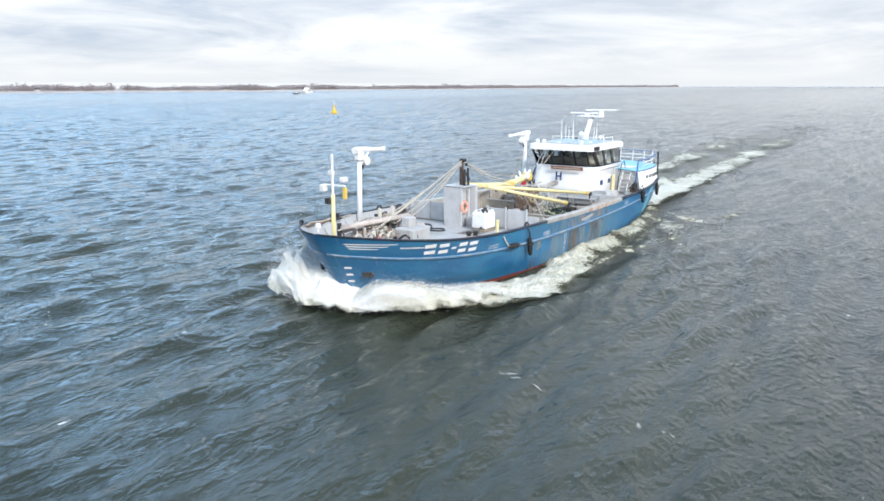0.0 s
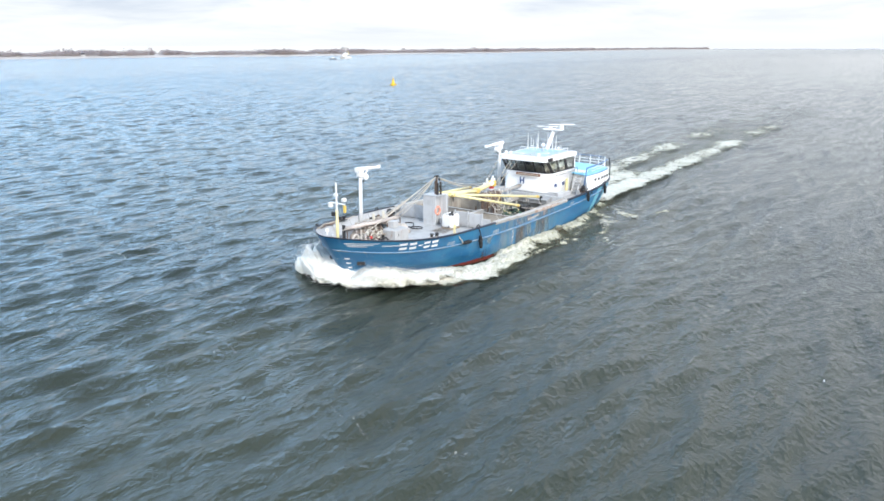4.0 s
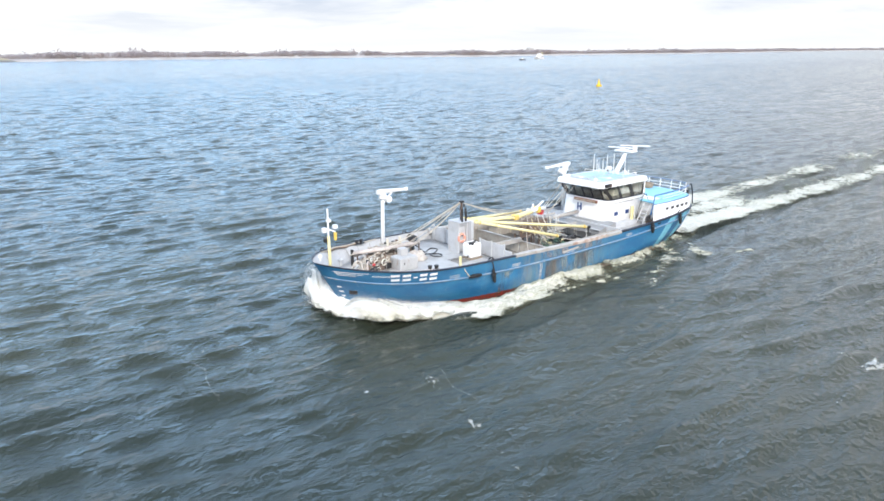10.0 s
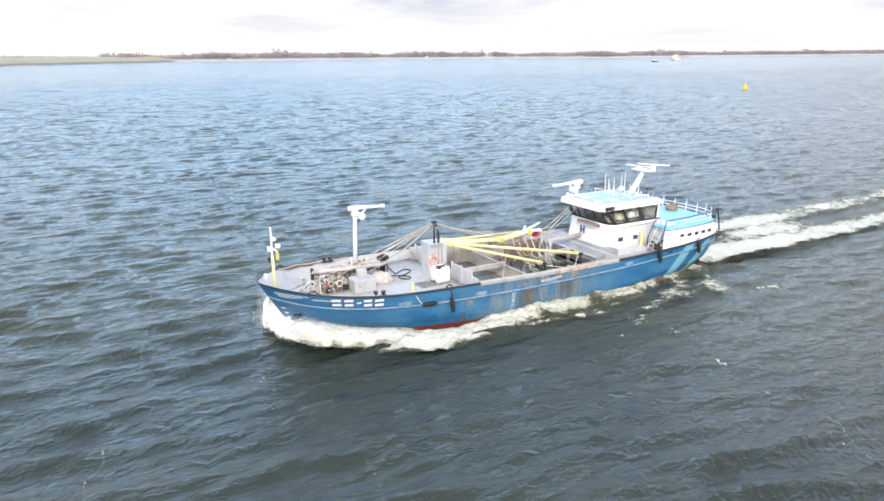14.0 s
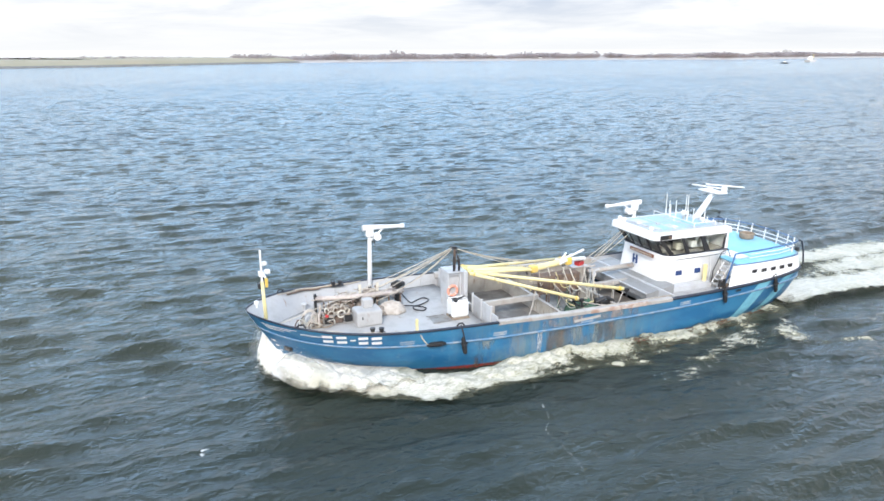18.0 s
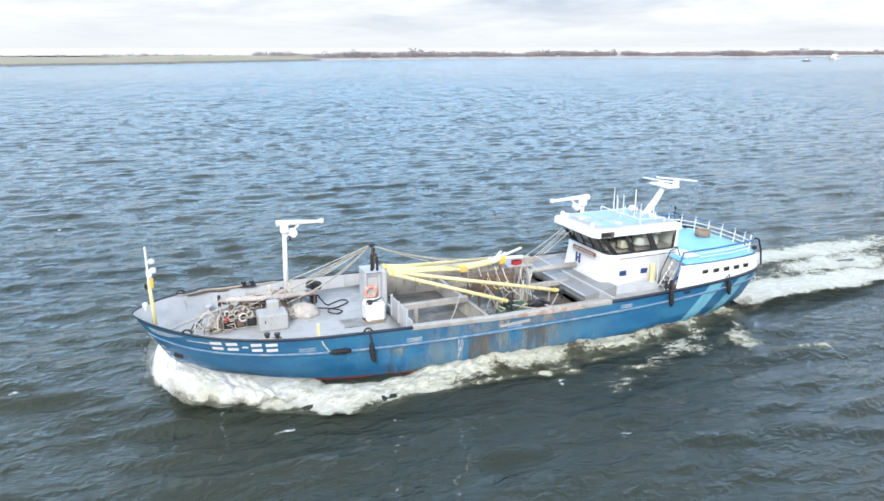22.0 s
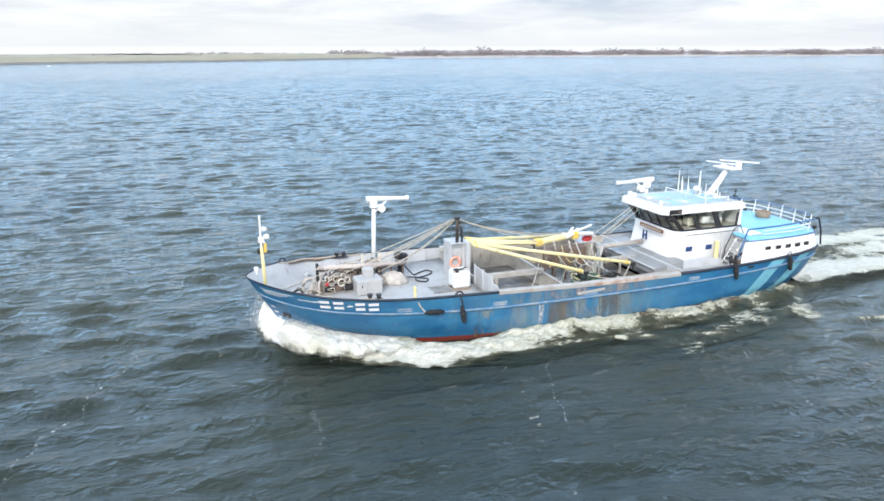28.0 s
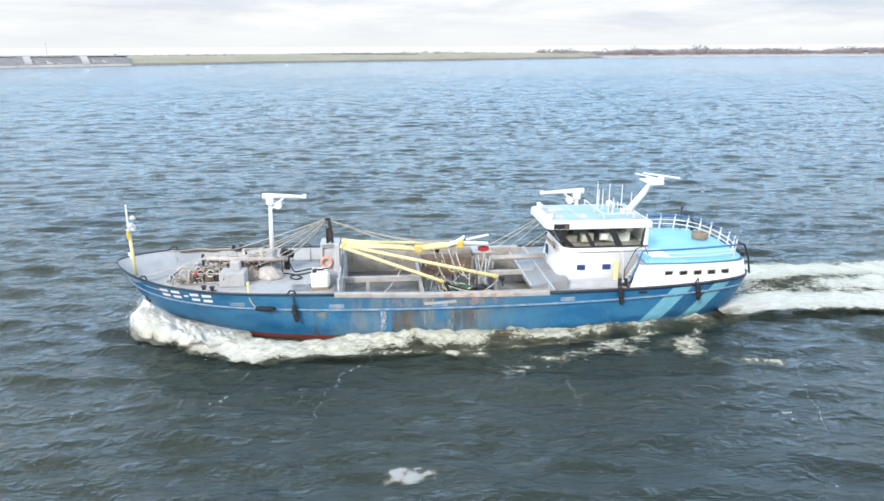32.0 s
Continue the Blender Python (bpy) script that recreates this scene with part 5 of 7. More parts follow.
for s in (1, -1):
    part("quarter_stripe", hull_patch(((-11.2, -0.3), (-12.5, -0.3), (-14.55, 2.17), (-13.3, 2.12)), 0.006, 4, 10, s), M["cyan_stripe"], ship, "diagonal light-blue stripe on the quarter, scuffed", True)
    part("quarter_stripe", hull_patch(((-13.8, -0.3), (-14.9, -0.3), (-17.0, 2.30), (-15.9, 2.22)), 0.006, 4, 10, s), M["cyan_stripe"], ship, smooth=True)
    for x in (11.3, 5.9, 0.2, -7.05):
        z0, z1 = ease(x, STRAKE_Z) + 0.10, ease(x, STRAKE_Z) + 0.34
        fpt = part("freeing_port", hull_patch(((x - 0.42, z0), (x + 0.42, z0), (x + 0.42, z1), (x - 0.42, z1)), 0.006, 3, 2, s), M["strake"], ship)
        for dz in (0.03, 0.19):
            part("port_edge", hull_patch(((x - 0.40, z0 + dz), (x + 0.40, z0 + dz), (x + 0.40, z0 + dz + 0.02), (x - 0.40, z0 + dz + 0.02)), 0.012, 3, 1, s), M["grey_light"], fpt)
    part("freeing_slot", hull_patch(((-11.7, 1.82), (-11.2, 1.82), (-11.2, 1.98), (-11.7, 1.98)), 0.008, 2, 1, s), M["dark"], ship)
    part("white_patch", hull_patch(((-0.75, 1.72), (1.05, 1.62), (1.10, 1.78), (-0.70, 1.88)), 0.010, 4, 1, s), M["coaming"], ship, "bare primed patch on the plating")
    for x1, x0, z0, z1, mt in ((7.35, 6.95, -0.25, 1.38, "stain"), (6.95, 5.9, -0.20, 1.36, "chalk"), (3.50, 3.18, -0.3, 1.34, "pale_scrape"), (2.9, 0.9, -0.3, 1.30, "stain"), (1.4, -0.6, 0.1, 1.34, "chalk"), (-0.4, -1.9, -0.3, 1.30, "stain"), (-1.6, -2.8, -0.2, 1.36, "chalk"), (3.2, 0.4, 1.55, 2.02, "scrape"), (0.2, -3.4, 1.55, 2.00, "scrape")):
        part("stain", hull_patch(((x0, z0), (x1, z0), (x1, z1), (x0, z1)), 0.004, 8, 5, s), M[mt], ship, "rubbed and rusty stain on the plating", True)
    # registration: one plain bar for each character
    marks = ((15.75, 15.22), (15.04, 14.52), (14.34, 14.06), (13.92, 13.42), (13.24, 12.70))
    for k, (x1, x0) in enumerate(marks):
        zc = 2.37 - 0.045 * k
        for lo, hi in ((-0.05, 0.05),) if k == 2 else ((-0.25, -0.07), (0.07, 0.25)):
            part("registration_bar", hull_patch(((x0, zc + lo), (x1, zc + lo), (x1, zc + hi), (x0, zc + hi)), 0.008, 3, 2, s), M["white"], ship, "plain white painted bar where a character stands")
    for k in range(12):
        x = 16.75 - k * 0.085
        part("name_bar", hull_patch(((x - 0.028, 2.52 - 0.006 * k), (x + 0.028, 2.52 - 0.006 * k), (x + 0.028, 2.60 - 0.006 * k), (x - 0.028, 2.60 - 0.006 * k)), 0.008, 1, 1, s), M["white"], ship)
    for k in range(3):
        part("wing_mark", hull_patch(((16.95 + 0.34 * k, 2.74 - 0.10 * k), (18.50 - 0.05 * k, 2.80 - 0.115 * k), (18.56 - 0.05 * k, 2.865 - 0.115 * k), (16.85 + 0.34 * k, 2.775 - 0.10 * k)), 0.008, 8, 1, s), M["white"], ship)
    for k in range(4):
        part("draught_mark", hull_patch(((18.5, 1.55 - 0.36 * k), (18.72, 1.55 - 0.36 * k), (18.72, 1.66 - 0.36 * k), (18.5, 1.66 - 0.36 * k)), 0.008, 1, 1, s), M["white"], ship)
    anc = part("anchor", box(0, 0, 0, 0.55, 0.14, 0.28, 0.05, m=Matrix.Translation(hull_at(18.0, 1.25, 0.05, s)) @ Matrix.Rotation(s * -0.9, 4, "Z")), M["dark"], ship, "dark anchor stowed against the bow")
# ---------------------------------------------------------------- foredeck gear that is built on
fm = part("foremast", tube([(17.95, 0.2, 2.35), (18.05, 0.3, 4.9)], 0.09, 10, radii=[0.11, 0.085]), M["yellow"], ship, "yellow foremast with navigation lamps and a white pole on top", True)
part("top_pole", tube([(18.05, 0.3, 4.85), (18.05, 0.3, 6.45)], 0.055, 8), M["white"], fm)
part("mast_light", lathe([(0.06, 6.42), (0.06, 6.62), (0.03, 6.66)], pose(18.05, 0.3, 0), 8), M["white_plastic"], fm)
part("crosstree", box(17.95, 0.3, 5.30, 0.10, 1.25, 0.06, 0.01), M["white"], fm)
part("flood_light", box(18.0, -0.28, 5.15, 0.28, 0.26, 0.30, 0.03), M["white_plastic"], fm)
part("flood_light", box(17.8, 0.72, 5.55, 0.30, 0.28, 0.24, 0.05), M["white_plastic"], fm)
part("signal_lamp", box(17.9, 0.86, 4.98, 0.16, 0.18, 0.50, 0.03), M["yellow_dark"], fm, "orange-yellow signal lamp")
part("lamp_box", box(18.16, 0.12, 4.62, 0.22, 0.26, 0.28, 0.03), M["dark"], fm)
part("dome_lamp", lathe([(0.06, 5.7), (0.16, 5.74), (0.17, 5.86), (0.08, 5.95)], pose(17.85, 0.05, 0), 10), M["white_plastic"], fm)
part("bow_light", lathe([(0.05, 3.2), (0.05, 3.4), (0.13, 3.42), (0.13, 3.58), (0.04, 3.62)], pose(18.35, -0.35, 0), 10), M["white_plastic"], ship)


def crane(base, pivot, tip, mirror):
    """A white hydraulic deck crane: round column, slewing head, jib and winch."""
    c = part("deck_crane", tube([base, (pivot[0], pivot[1], pivot[2] - 0.55)], 0.13, 12, radii=[0.16, 0.12]), M["white"], ship, "white hydraulic deck crane at the starboard rail", True)
    part("slewing_head", box(pivot[0], pivot[1], pivot[2] - 0.28, 0.48, 0.44, 0.52, 0.08), M["white"], c)
    d = (Vector(tip) - Vector(pivot)).normalized()
    part("jib", tube([Vector(pivot) - d * 0.45 + Vector((0, 0, 0.05)), Vector(pivot) + Vector((0, 0, 0.08)), Vector(tip)], 0.14, 8, radii=[0.20, 0.17, 0.10]), M["white"], c)
    part("jib_tip", box(*(Vector(tip) + d * 0.12 + Vector((0, 0, 0.02))), 0.28, 0.22, 0.26, 0.04), M["white"], c)
    part("crane_winch", tube([Vector(pivot) + d * 0.5 + Vector((0, -0.2, -0.55)), Vector(pivot) + d * 0.5 + Vector((0, 0.2, -0.55))], 0.24, 12), M["white"], c)
    part("ram", tube([Vector(pivot) + Vector((0, 0, -0.75)) + d * 0.1, Vector(pivot) + d * 0.9 + Vector((0, 0, -0.06))], 0.06, 8), M["white"], c)
    part("hook_block", box(*(Vector(pivot) + d * 0.32 + Vector((0, 0, -0.9))), 0.10, 0.10, 0.22, 0.02), M["dark"], c)
    part("base_flange", lathe([(0.32, 0), (0.32, 0.06), (0.20, 0.10)], pose(*base), 12), M["white"], c)
    return c


crane((10.65, -4.40, 1.66), (10.55, -4.42, 6.02), (8.45, -4.5, 5.98), 1)
crane((-9.75, -4.42, 1.66), (-9.95, -4.5, 5.95), (-7.7, -4.62, 5.90), -1)
# gantry pillar at the fore end of the hold
pil = part("gantry_pillar", box(6.60, -0.60, 2.78, 0.86, 1.05, 2.28, 0.03), M["grey_light"], ship, "grey steel gantry pillar at the fore end of the hold")
part("pillar_column", box(6.02, -0.25, 2.84, 0.26, 1.5, 2.4, 0.03), M["grey_light"], pil)
part("pillar_cap", box(6.5, -0.42, 3.98, 1.1, 1.40, 0.06, 0.01), M["grey_light"], pil)
for x in (6.98, 6.20):
    part("niche_post", box(x, 0.02, 2.80, 0.12, 0.16, 2.30, 0.02), M["grey_light"], pil)
part("niche_lintel", box(6.6, 0.02, 3.84, 0.66, 0.15, 0.22, 0.02), M["grey_light"], pil)
part("pillar_foot", box(6.3, 0.45, 1.95, 0.5, 0.7, 0.6, 0.03), M["grey_light"], pil)
for x, y, z in ((6.50, -0.18, 5.42), (6.38, -0.40, 5.05), (6.62, 0.02, 4.95), (6.30, 0.05, 4.8)):
    part("gantry_pole", tube([(x, y, 3.9), (x, y, z)], 0.07, 8), M["rust"] if z > 5 else M["dark"], pil)
part("sheave_block", box(6.55, -0.15, 5.46, 0.34, 0.30, 0.16, 0.03), M["dark"], pil)
for k in range(4):
    part("hanging_block", tube([(6.45 - 0.05 * k, 0.02 + 0.1 * (k % 2), 5.3 - 0.28 * k), (6.45 - 0.05 * k, 0.02 + 0.1 * (k % 2), 5.12 - 0.28 * k)], 0.07, 8), M["dark"], pil)
for y, n in ((1.7, 0), (3.0, 1)):
    part("fore_gate", box(5.80, y, 2.22, 0.08, 1.2, 1.1, 0.02), M["grey_light"], ship)
part("fore_gate", box(5.80, 4.0, 2.05, 0.08, 0.7, 0.85, 0.02), M["grey_light"], ship)
part("fore_gate", box(5.80, -2.9, 2.20, 0.08, 3.0, 1.1, 0.02), M["grey_light"], ship)
for y in (1.1, 2.3, 3.6, -1.5, -2.9, -4.2):
    part("gate_post", box(5.84, y, 2.25, 0.12, 0.10, 1.25, 0.01), M["grey_light"], ship)
# ladder on the hold's fore wall
ld = part("hold_ladder", tube([(5.60, -1.9, 0.9), (5.60, -1.9, 2.3)], 0.025, 6, tube([(5.60, -2.3, 0.9), (5.60, -2.3, 2.3)], 0.025, 6)), M["grey_light"], ship)
for k in range(5):
    part("rung", tube([(5.60, -1.9, 1.0 + 0.27 * k), (5.60, -2.3, 1.0 + 0.27 * k)], 0.02, 6), M["grey_light"], ld)
# booms
for a, b, r in (((5.80, 0.80, 3.97), (-0.15, 3.42, 2.44), 0.105), ((5.80, 0.30, 3.95), (-3.30, 3.56, 2.70), 0.105), ((5.80, -0.80, 3.97), (-0.15, -3.42, 2.44), 0.105), ((5.80, -0.45, 3.95), (-3.25, -3.52, 2.72), 0.105)):
    bo = part("dredge_boom", tube([a, b], r, 10), M["yellow"], ship, "yellow tubular dredge boom laid over the hold", True)
    for f in (0.02, 0.97):
        p_ = Vector(a).lerp(Vector(b), f)
        q_ = Vector(a).lerp(Vector(b), f + 0.012)
        part("boom_collar", tube([p_, q_], r * 1.35, 10), M["yellow_dark"], bo)
    for f in (0.25, 0.4, 0.55, 0.7, 0.85):
        p_ = Vector(a).lerp(Vector(b), f)
        part("boom_eye", box(p_.x, p_.y, p_.z - r - 0.05, 0.06, 0.04, 0.12, 0.01), M["yellow"], bo)
    part("boom_block", box(*(Vector(b) + (Vector(b) - Vector(a)).normalized() * 0.2 - Vector((0, 0, 0.04))), 0.30, 0.16, 0.22, 0.03), M["dark"], bo)
    part("boom_chain", tube([Vector(b) + Vector((-0.2, 0, -0.1)), Vector(b) + Vector((-0.25, 0.02, -0.55))], 0.05, 6), M["dark"], bo)
arm = part("slewing_arm", tube([(5.7, -0.15, 3.92), (3.2, -0.1, 3.66), (1.05, 0.0, 3.48)], 0.16, 10), M["yellow"], ship, "thick yellow hydraulic arm with a jointed outer end", True)
part("outer_arm", tube([(1.2, 0.0, 3.50), (-1.3, -0.05, 3.72)], 0.20, 10), M["yellow"], arm)
part("elbow_joint", box(1.1, 0.0, 3.50, 0.5, 0.5, 0.42, 0.06), M["yellow_dark"], arm)
part("arm_head", box(-1.45, -0.05, 3.74, 0.45, 0.6, 0.5, 0.08), M["yellow_dark"], arm)
part("white_hydraulics", tube([(-1.6, -0.1, 3.75), (-2.4, -0.5, 3.62), (-3.3, -0.9, 3.45)], 0.14, 8), M["white"], arm)
part("white_hydraulics", tube([(-1.9, -0.4, 3.9), (-3.4, -1.2, 3.95)], 0.08, 8), M["white"], arm)
part("side_arm", tube([(1.1, 0.1, 3.45), (3.0, 0.5, 3.75), (5.8, 0.5, 3.88)], 0.08, 8), M["yellow"], arm)
# sorting rack in the hold
rk = part("sorting_rack", box(-0.55, 0.45, 2.40, 3.1, 0.10, 1.10, 0.03), M["rust"], ship, "dark rusty sorting rack standing in the hold")
part("rack_plate", box(-0.55, 0.05, 2.98, 3.2, 0.85, 0.06, 0.02), M["rust"], rk)
part("rack_plate", box(-2.15, 0.1, 2.3, 0.10, 0.8, 1.3, 0.02), M["steel"], rk)
for k in range(5):
    part("rack_post", box(-2.0 + 0.72 * k, 0.53, 2.1, 0.07, 0.06, 1.7, 0.01), M["rust"], rk)
for k in range(4):
    part("rack_foot", box(-2.0 + 0.95 * k, -0.2, 1.4, 0.10, 0.10, 1.4, 0.01), M["rust"], rk)
part("rack_frame", tube([(-2.7, -0.5, 1.0), (-3.1, -0.4, 3.0), (-3.6, 0.0, 3.15)], 0.07, 6), M["canvas"], rk)
part("rack_frame", tube([(-2.9, 0.5, 1.0), (-3.3, 0.4, 2.9), (-3.5, 0.6, 3.1)], 0.07, 6), M["grey_light"], rk)
part("cross_table", box(-3.0, -1.6, 2.9, 1.2, 1.5, 0.08, 0.02), M["grey_light"], ship)
for x, y in ((-3.5, -2.2), (-2.5, -2.2), (-3.5, -1.0), (-2.5, -1.0)):
    part("table_leg", box(x, y, 1.8, 0.08, 0.08, 2.1, 0.01), M["steel"], ship)
# aft hold trunk, vents and pipes
part("aft_apron", prism(((-7.5, 1.60), (-5.35, 1.60), (-5.35, 1.96), (-7.5, 2.32)), "y", -3.7, 3.25), M["apron"], ship, "smooth grey sloping apron between the hold and the wheelhouse")
part("apron_edge", box(-5.30, -0.2, 1.99, 0.12, 7.0, 0.10, 0.02), M["grey_light"], ship)
part("long_pipe", tube([(-3.4, -0.5, 2.62), (-6.95, -0.4, 2.70)], 0.17, 10), M["coaming"], ship, "pale steel pipe from the rack to the wheelhouse front", True)
part("pipe_stand", box(-3.6, -0.5, 1.6, 0.14, 0.14, 1.75, 0.02), M["coaming"], ship)
# bollard pairs on the bow rail, fairleads, post
for s in (1, -1):
    for x in (12.62, 13.08):
        y = (ease(x, RAIL_B) - 0.28) * s
        part("bow_bollard", lathe([(0.11, ease(x, RAIL_Z) - 0.1), (0.11, ease(x, RAIL_Z) + 0.16), (0.15, ease(x, RAIL_Z) + 0.18), (0.15, ease(x, RAIL_Z) + 0.26)], pose(x, y, 0), 10), M["dark"], ship)
    part("bollard_base", box(12.85, s * (ease(12.85, RAIL_B) - 0.28), ease(12.85, RAIL_Z) - 0.05, 0.9, 0.30, 0.08, 0.02), M["dark"], ship)
    for x in (16.6, 8.3):
        part("fairlead", tube([(x - 0.22, s * (ease(x - 0.22, RAIL_B) - 0.05), ease(x, RAIL_Z) + 0.05), (x - 0.1, s * (ease(x, RAIL_B) - 0.05), ease(x, RAIL_Z) + 0.2), (x + 0.1, s * (ease(x, RAIL_B) - 0.05), ease(x, RAIL_Z) + 0.2), (x + 0.22, s * (ease(x + 0.22, RAIL_B) - 0.05), ease(x, RAIL_Z) + 0.05)], 0.05, 6), M["dark"], ship)
    for k in range(7):
        x = 7.0 + 1.2 * k
        y0, y1 = abs(hull_at(x, 1.7).y) - 0.34, abs(hull_at(x, ease(x, RAIL_Z)).y) - 0.12
        bx_ = hull_at(x, 1.7).x
        bm = bmesh.new()
        v_ = [bm.verts.new(p) for p in ((bx_ - 0.02, s * y0, 1.66), (bx_ - 0.02, s * (y0 + 0.26), 1.66), (x - 0.02, s * y1, ease(x, RAIL_Z) - 0.08), (x - 0.02, s * (y1 - 0.08), ease(x, RAIL_Z) - 0.08))]
        f_ = bm.faces.new(v_)
        ex_ = bmesh.ops.extrude_face_region(bm, geom=[f_])
        bmesh.ops.translate(bm, vec=(0.04, 0, 0), verts=[v for v in ex_["geom"] if isinstance(v, bmesh.types.BMVert)])
        part("bulwark_stay", bm, M["grey_light"], ship)
part("timber_post", box(10.67, 4.42, 2.75, 0.14, 0.14, 0.7, 0.02), M["yellow"], ship)
# ropes and stays
RG = random.Random(8)
for s in (1, -1):
    for k, (x0, x1) in enumerate(((16.8, 11.2), (15.6, 12.9), (16.2, 14.0))):
        pts = [(x, s * (ease(x, RAIL_B) - 0.20 - 0.07 * k + 0.03 * math.sin(5 * x + k)), ease(x, RAIL_Z) - 0.02 - 0.03 * k + 0.03 * math.sin(3 * x)) for x in [x0 + (x1 - x0) * i / 24 for i in range(25)]]
        part("mooring_rope", tube(pts, 0.045, 6), M[("rope", "wood", "rust")[k]], ship, smooth=True)


def sag(a, b, drop, n=8):
    a, b = Vector(a), Vector(b)
    return [a.lerp(b, i / n) - Vector((0, 0, drop * 4 * (i / n) * (1 - i / n))) for i in range(n + 1)]


AP = (6.55, -0.15, 5.48)
for k, (end, drop, mt) in enumerate((((17.6, 0.6, 2.35), 0.10, "rope"), ((12.9, -1.6, 2.4), 0.15, "rope"), ((12.4, -2.4, 2.3), 0.25, "rope"), ((11.6, -2.9, 2.2), 0.2, "rope_blue"), ((11.2, -1.2, 2.3), 0.35, "rope"), ((10.2, -2.2, 2.3), 0.4, "rope"), ((9.6, -2.5, 2.4), 0.3, "rope_blue"), ((13.2, -1.0, 2.5), 0.05, "rope"), ((11.8, -0.9, 2.6), 0.12, "rope"))):
    part("stay_rope", tube(sag(AP, end, drop), 0.023, 5), M[mt], ship)
for end, drop in (((1.2, 0.2, 3.6), 0.12), ((-1.2, 0.0, 3.95), 0.40), ((0.5, -1.0, 3.60), 0.22), ((-3.2, -1.0, 3.5), 0.55)):
    part("stay_rope", tube(sag((6.5, -0.2, 5.40), end, drop), 0.019, 5), M["rope"], ship)
for a, b in (((-6.9, -1.4, 5.15), (-3.2, -0.9, 3.3)), ((-6.9, -1.2, 5.15), (-3.4, -0.6, 3.1)), ((-6.9, -0.6, 5.1), (-4.2, -1.8, 2.5)), ((-9.7, -4.4, 4.5), (-6.9, -4.3, 2.3)), ((-9.7, -4.4, 4.7), (-6.4, -4.2, 2.3))):
    part("stay_rope", tube(sag(a, b, 0.08), 0.022, 5), M["rope"], ship)
for k in range(8):
    a = Vector((RG.uniform(-3.2, 0.4), RG.uniform(-0.3, 1.2), RG.uniform(2.6, 3.6)))
    b = Vector((a.x + RG.uniform(-1.4, 1.0), RG.uniform(0.8, 3.8), RG.uniform(1.0, 2.2)))
    part("hanging_hose", tube(sag(a, b, RG.uniform(0.3, 1.0), 10), RG.uniform(0.02, 0.034), 6), M[("pale_hose", "rope", "rope_blue", "pale_hose", "rope")[k % 5]], ship, smooth=True)
for k in range(8):
    a = Vector((RG.uniform(-2.6, 1.2), RG.uniform(0.0, 0.9), RG.uniform(2.9, 3.6)))
    b = Vector((a.x + RG.uniform(-1.5, 0.9), a.y + RG.uniform(0.2, 1.3), RG.uniform(1.9, 3.2)))
    part("hanging_hose", tube(sag(a, b, RG.uniform(0.4, 1.2), 12), RG.uniform(0.022, 0.034), 6), M[("pale_hose", "pale_hose", "rope", "yellow")[k % 4]], ship, smooth=True)
for k in range(6):
    a = Vector((RG.uniform(-1.4, -0.6), RG.uniform(-0.6, 0.4), 3.75))
    part("white_fitting", tube([a, a + Vector((RG.uniform(-0.9, -0.2), RG.uniform(-0.5, 0.3), RG.uniform(-0.3, 0.45)))], RG.uniform(0.04, 0.09), 6), M["white"], ship)
part("hanging_hose", tube(sag((2.2, 2.3, 3.0), (3.8, 4.1, 1.9), 0.35, 10), 0.03, 6), M["canvas"], ship, smooth=True)
rh = random.Random(45)
for k in range(12):
    a = Vector((rh.uniform(-3.6, 0.8), rh.uniform(0.2, 2.6), rh.uniform(2.3, 3.0)))
    b = Vector((a.x + rh.uniform(-1.3, 1.3), rh.uniform(1.4, 3.9), rh.uniform(0.95, 1.9)))
    part("slack_hose", tube(sag(a, b, rh.uniform(0.3, 0.9), 12), rh.uniform(0.018, 0.032), 6), M[("pale_hose", "rope", "canvas", "hose", "green_net", "pale_hose")[k % 6]], ship, smooth=True)
for k in range(10):
    c = Vector((rh.uniform(-4.2, 1.0), rh.uniform(1.0, 3.8), 0.90))
    a0, r0 = rh.uniform(0, 6.28), rh.uniform(0.25, 0.6)
    part("coiled_line", tube([c + Vector((r0 * math.cos(a0 + 0.7 * i) * (1 + 0.12 * (i % 3)), 0.7 * r0 * math.sin(a0 + 0.7 * i), 0.015 * i + 0.12 * abs(math.sin(i + a0)))) for i in range(11)], rh.uniform(0.02, 0.035), 5), M[("rope", "rope_blue", "green_net", "pale_hose", "canvas")[k % 5]], ship, smooth=True)
part("tackle_rope", tube(sag((-0.2, 3.4, 2.3), (-1.8, 4.5, 2.15), 0.08), 0.03, 6), M["canvas"], ship)
part("tackle_rope", tube(sag((-3.3, 3.5, 2.5), (-2.2, 4.5, 2.15), 0.05), 0.03, 6), M["canvas"], ship)
# ---------------------------------------------------------------- loose gear aboard: things of their own that ride with the vessel
CARRIED = [(ship, Matrix())]


def aboard(name, m, label, category, group=""):
    e = empty(name, ship_pose(0) @ m, label, category, group)
    CARRIED.append((e, m))
    return e


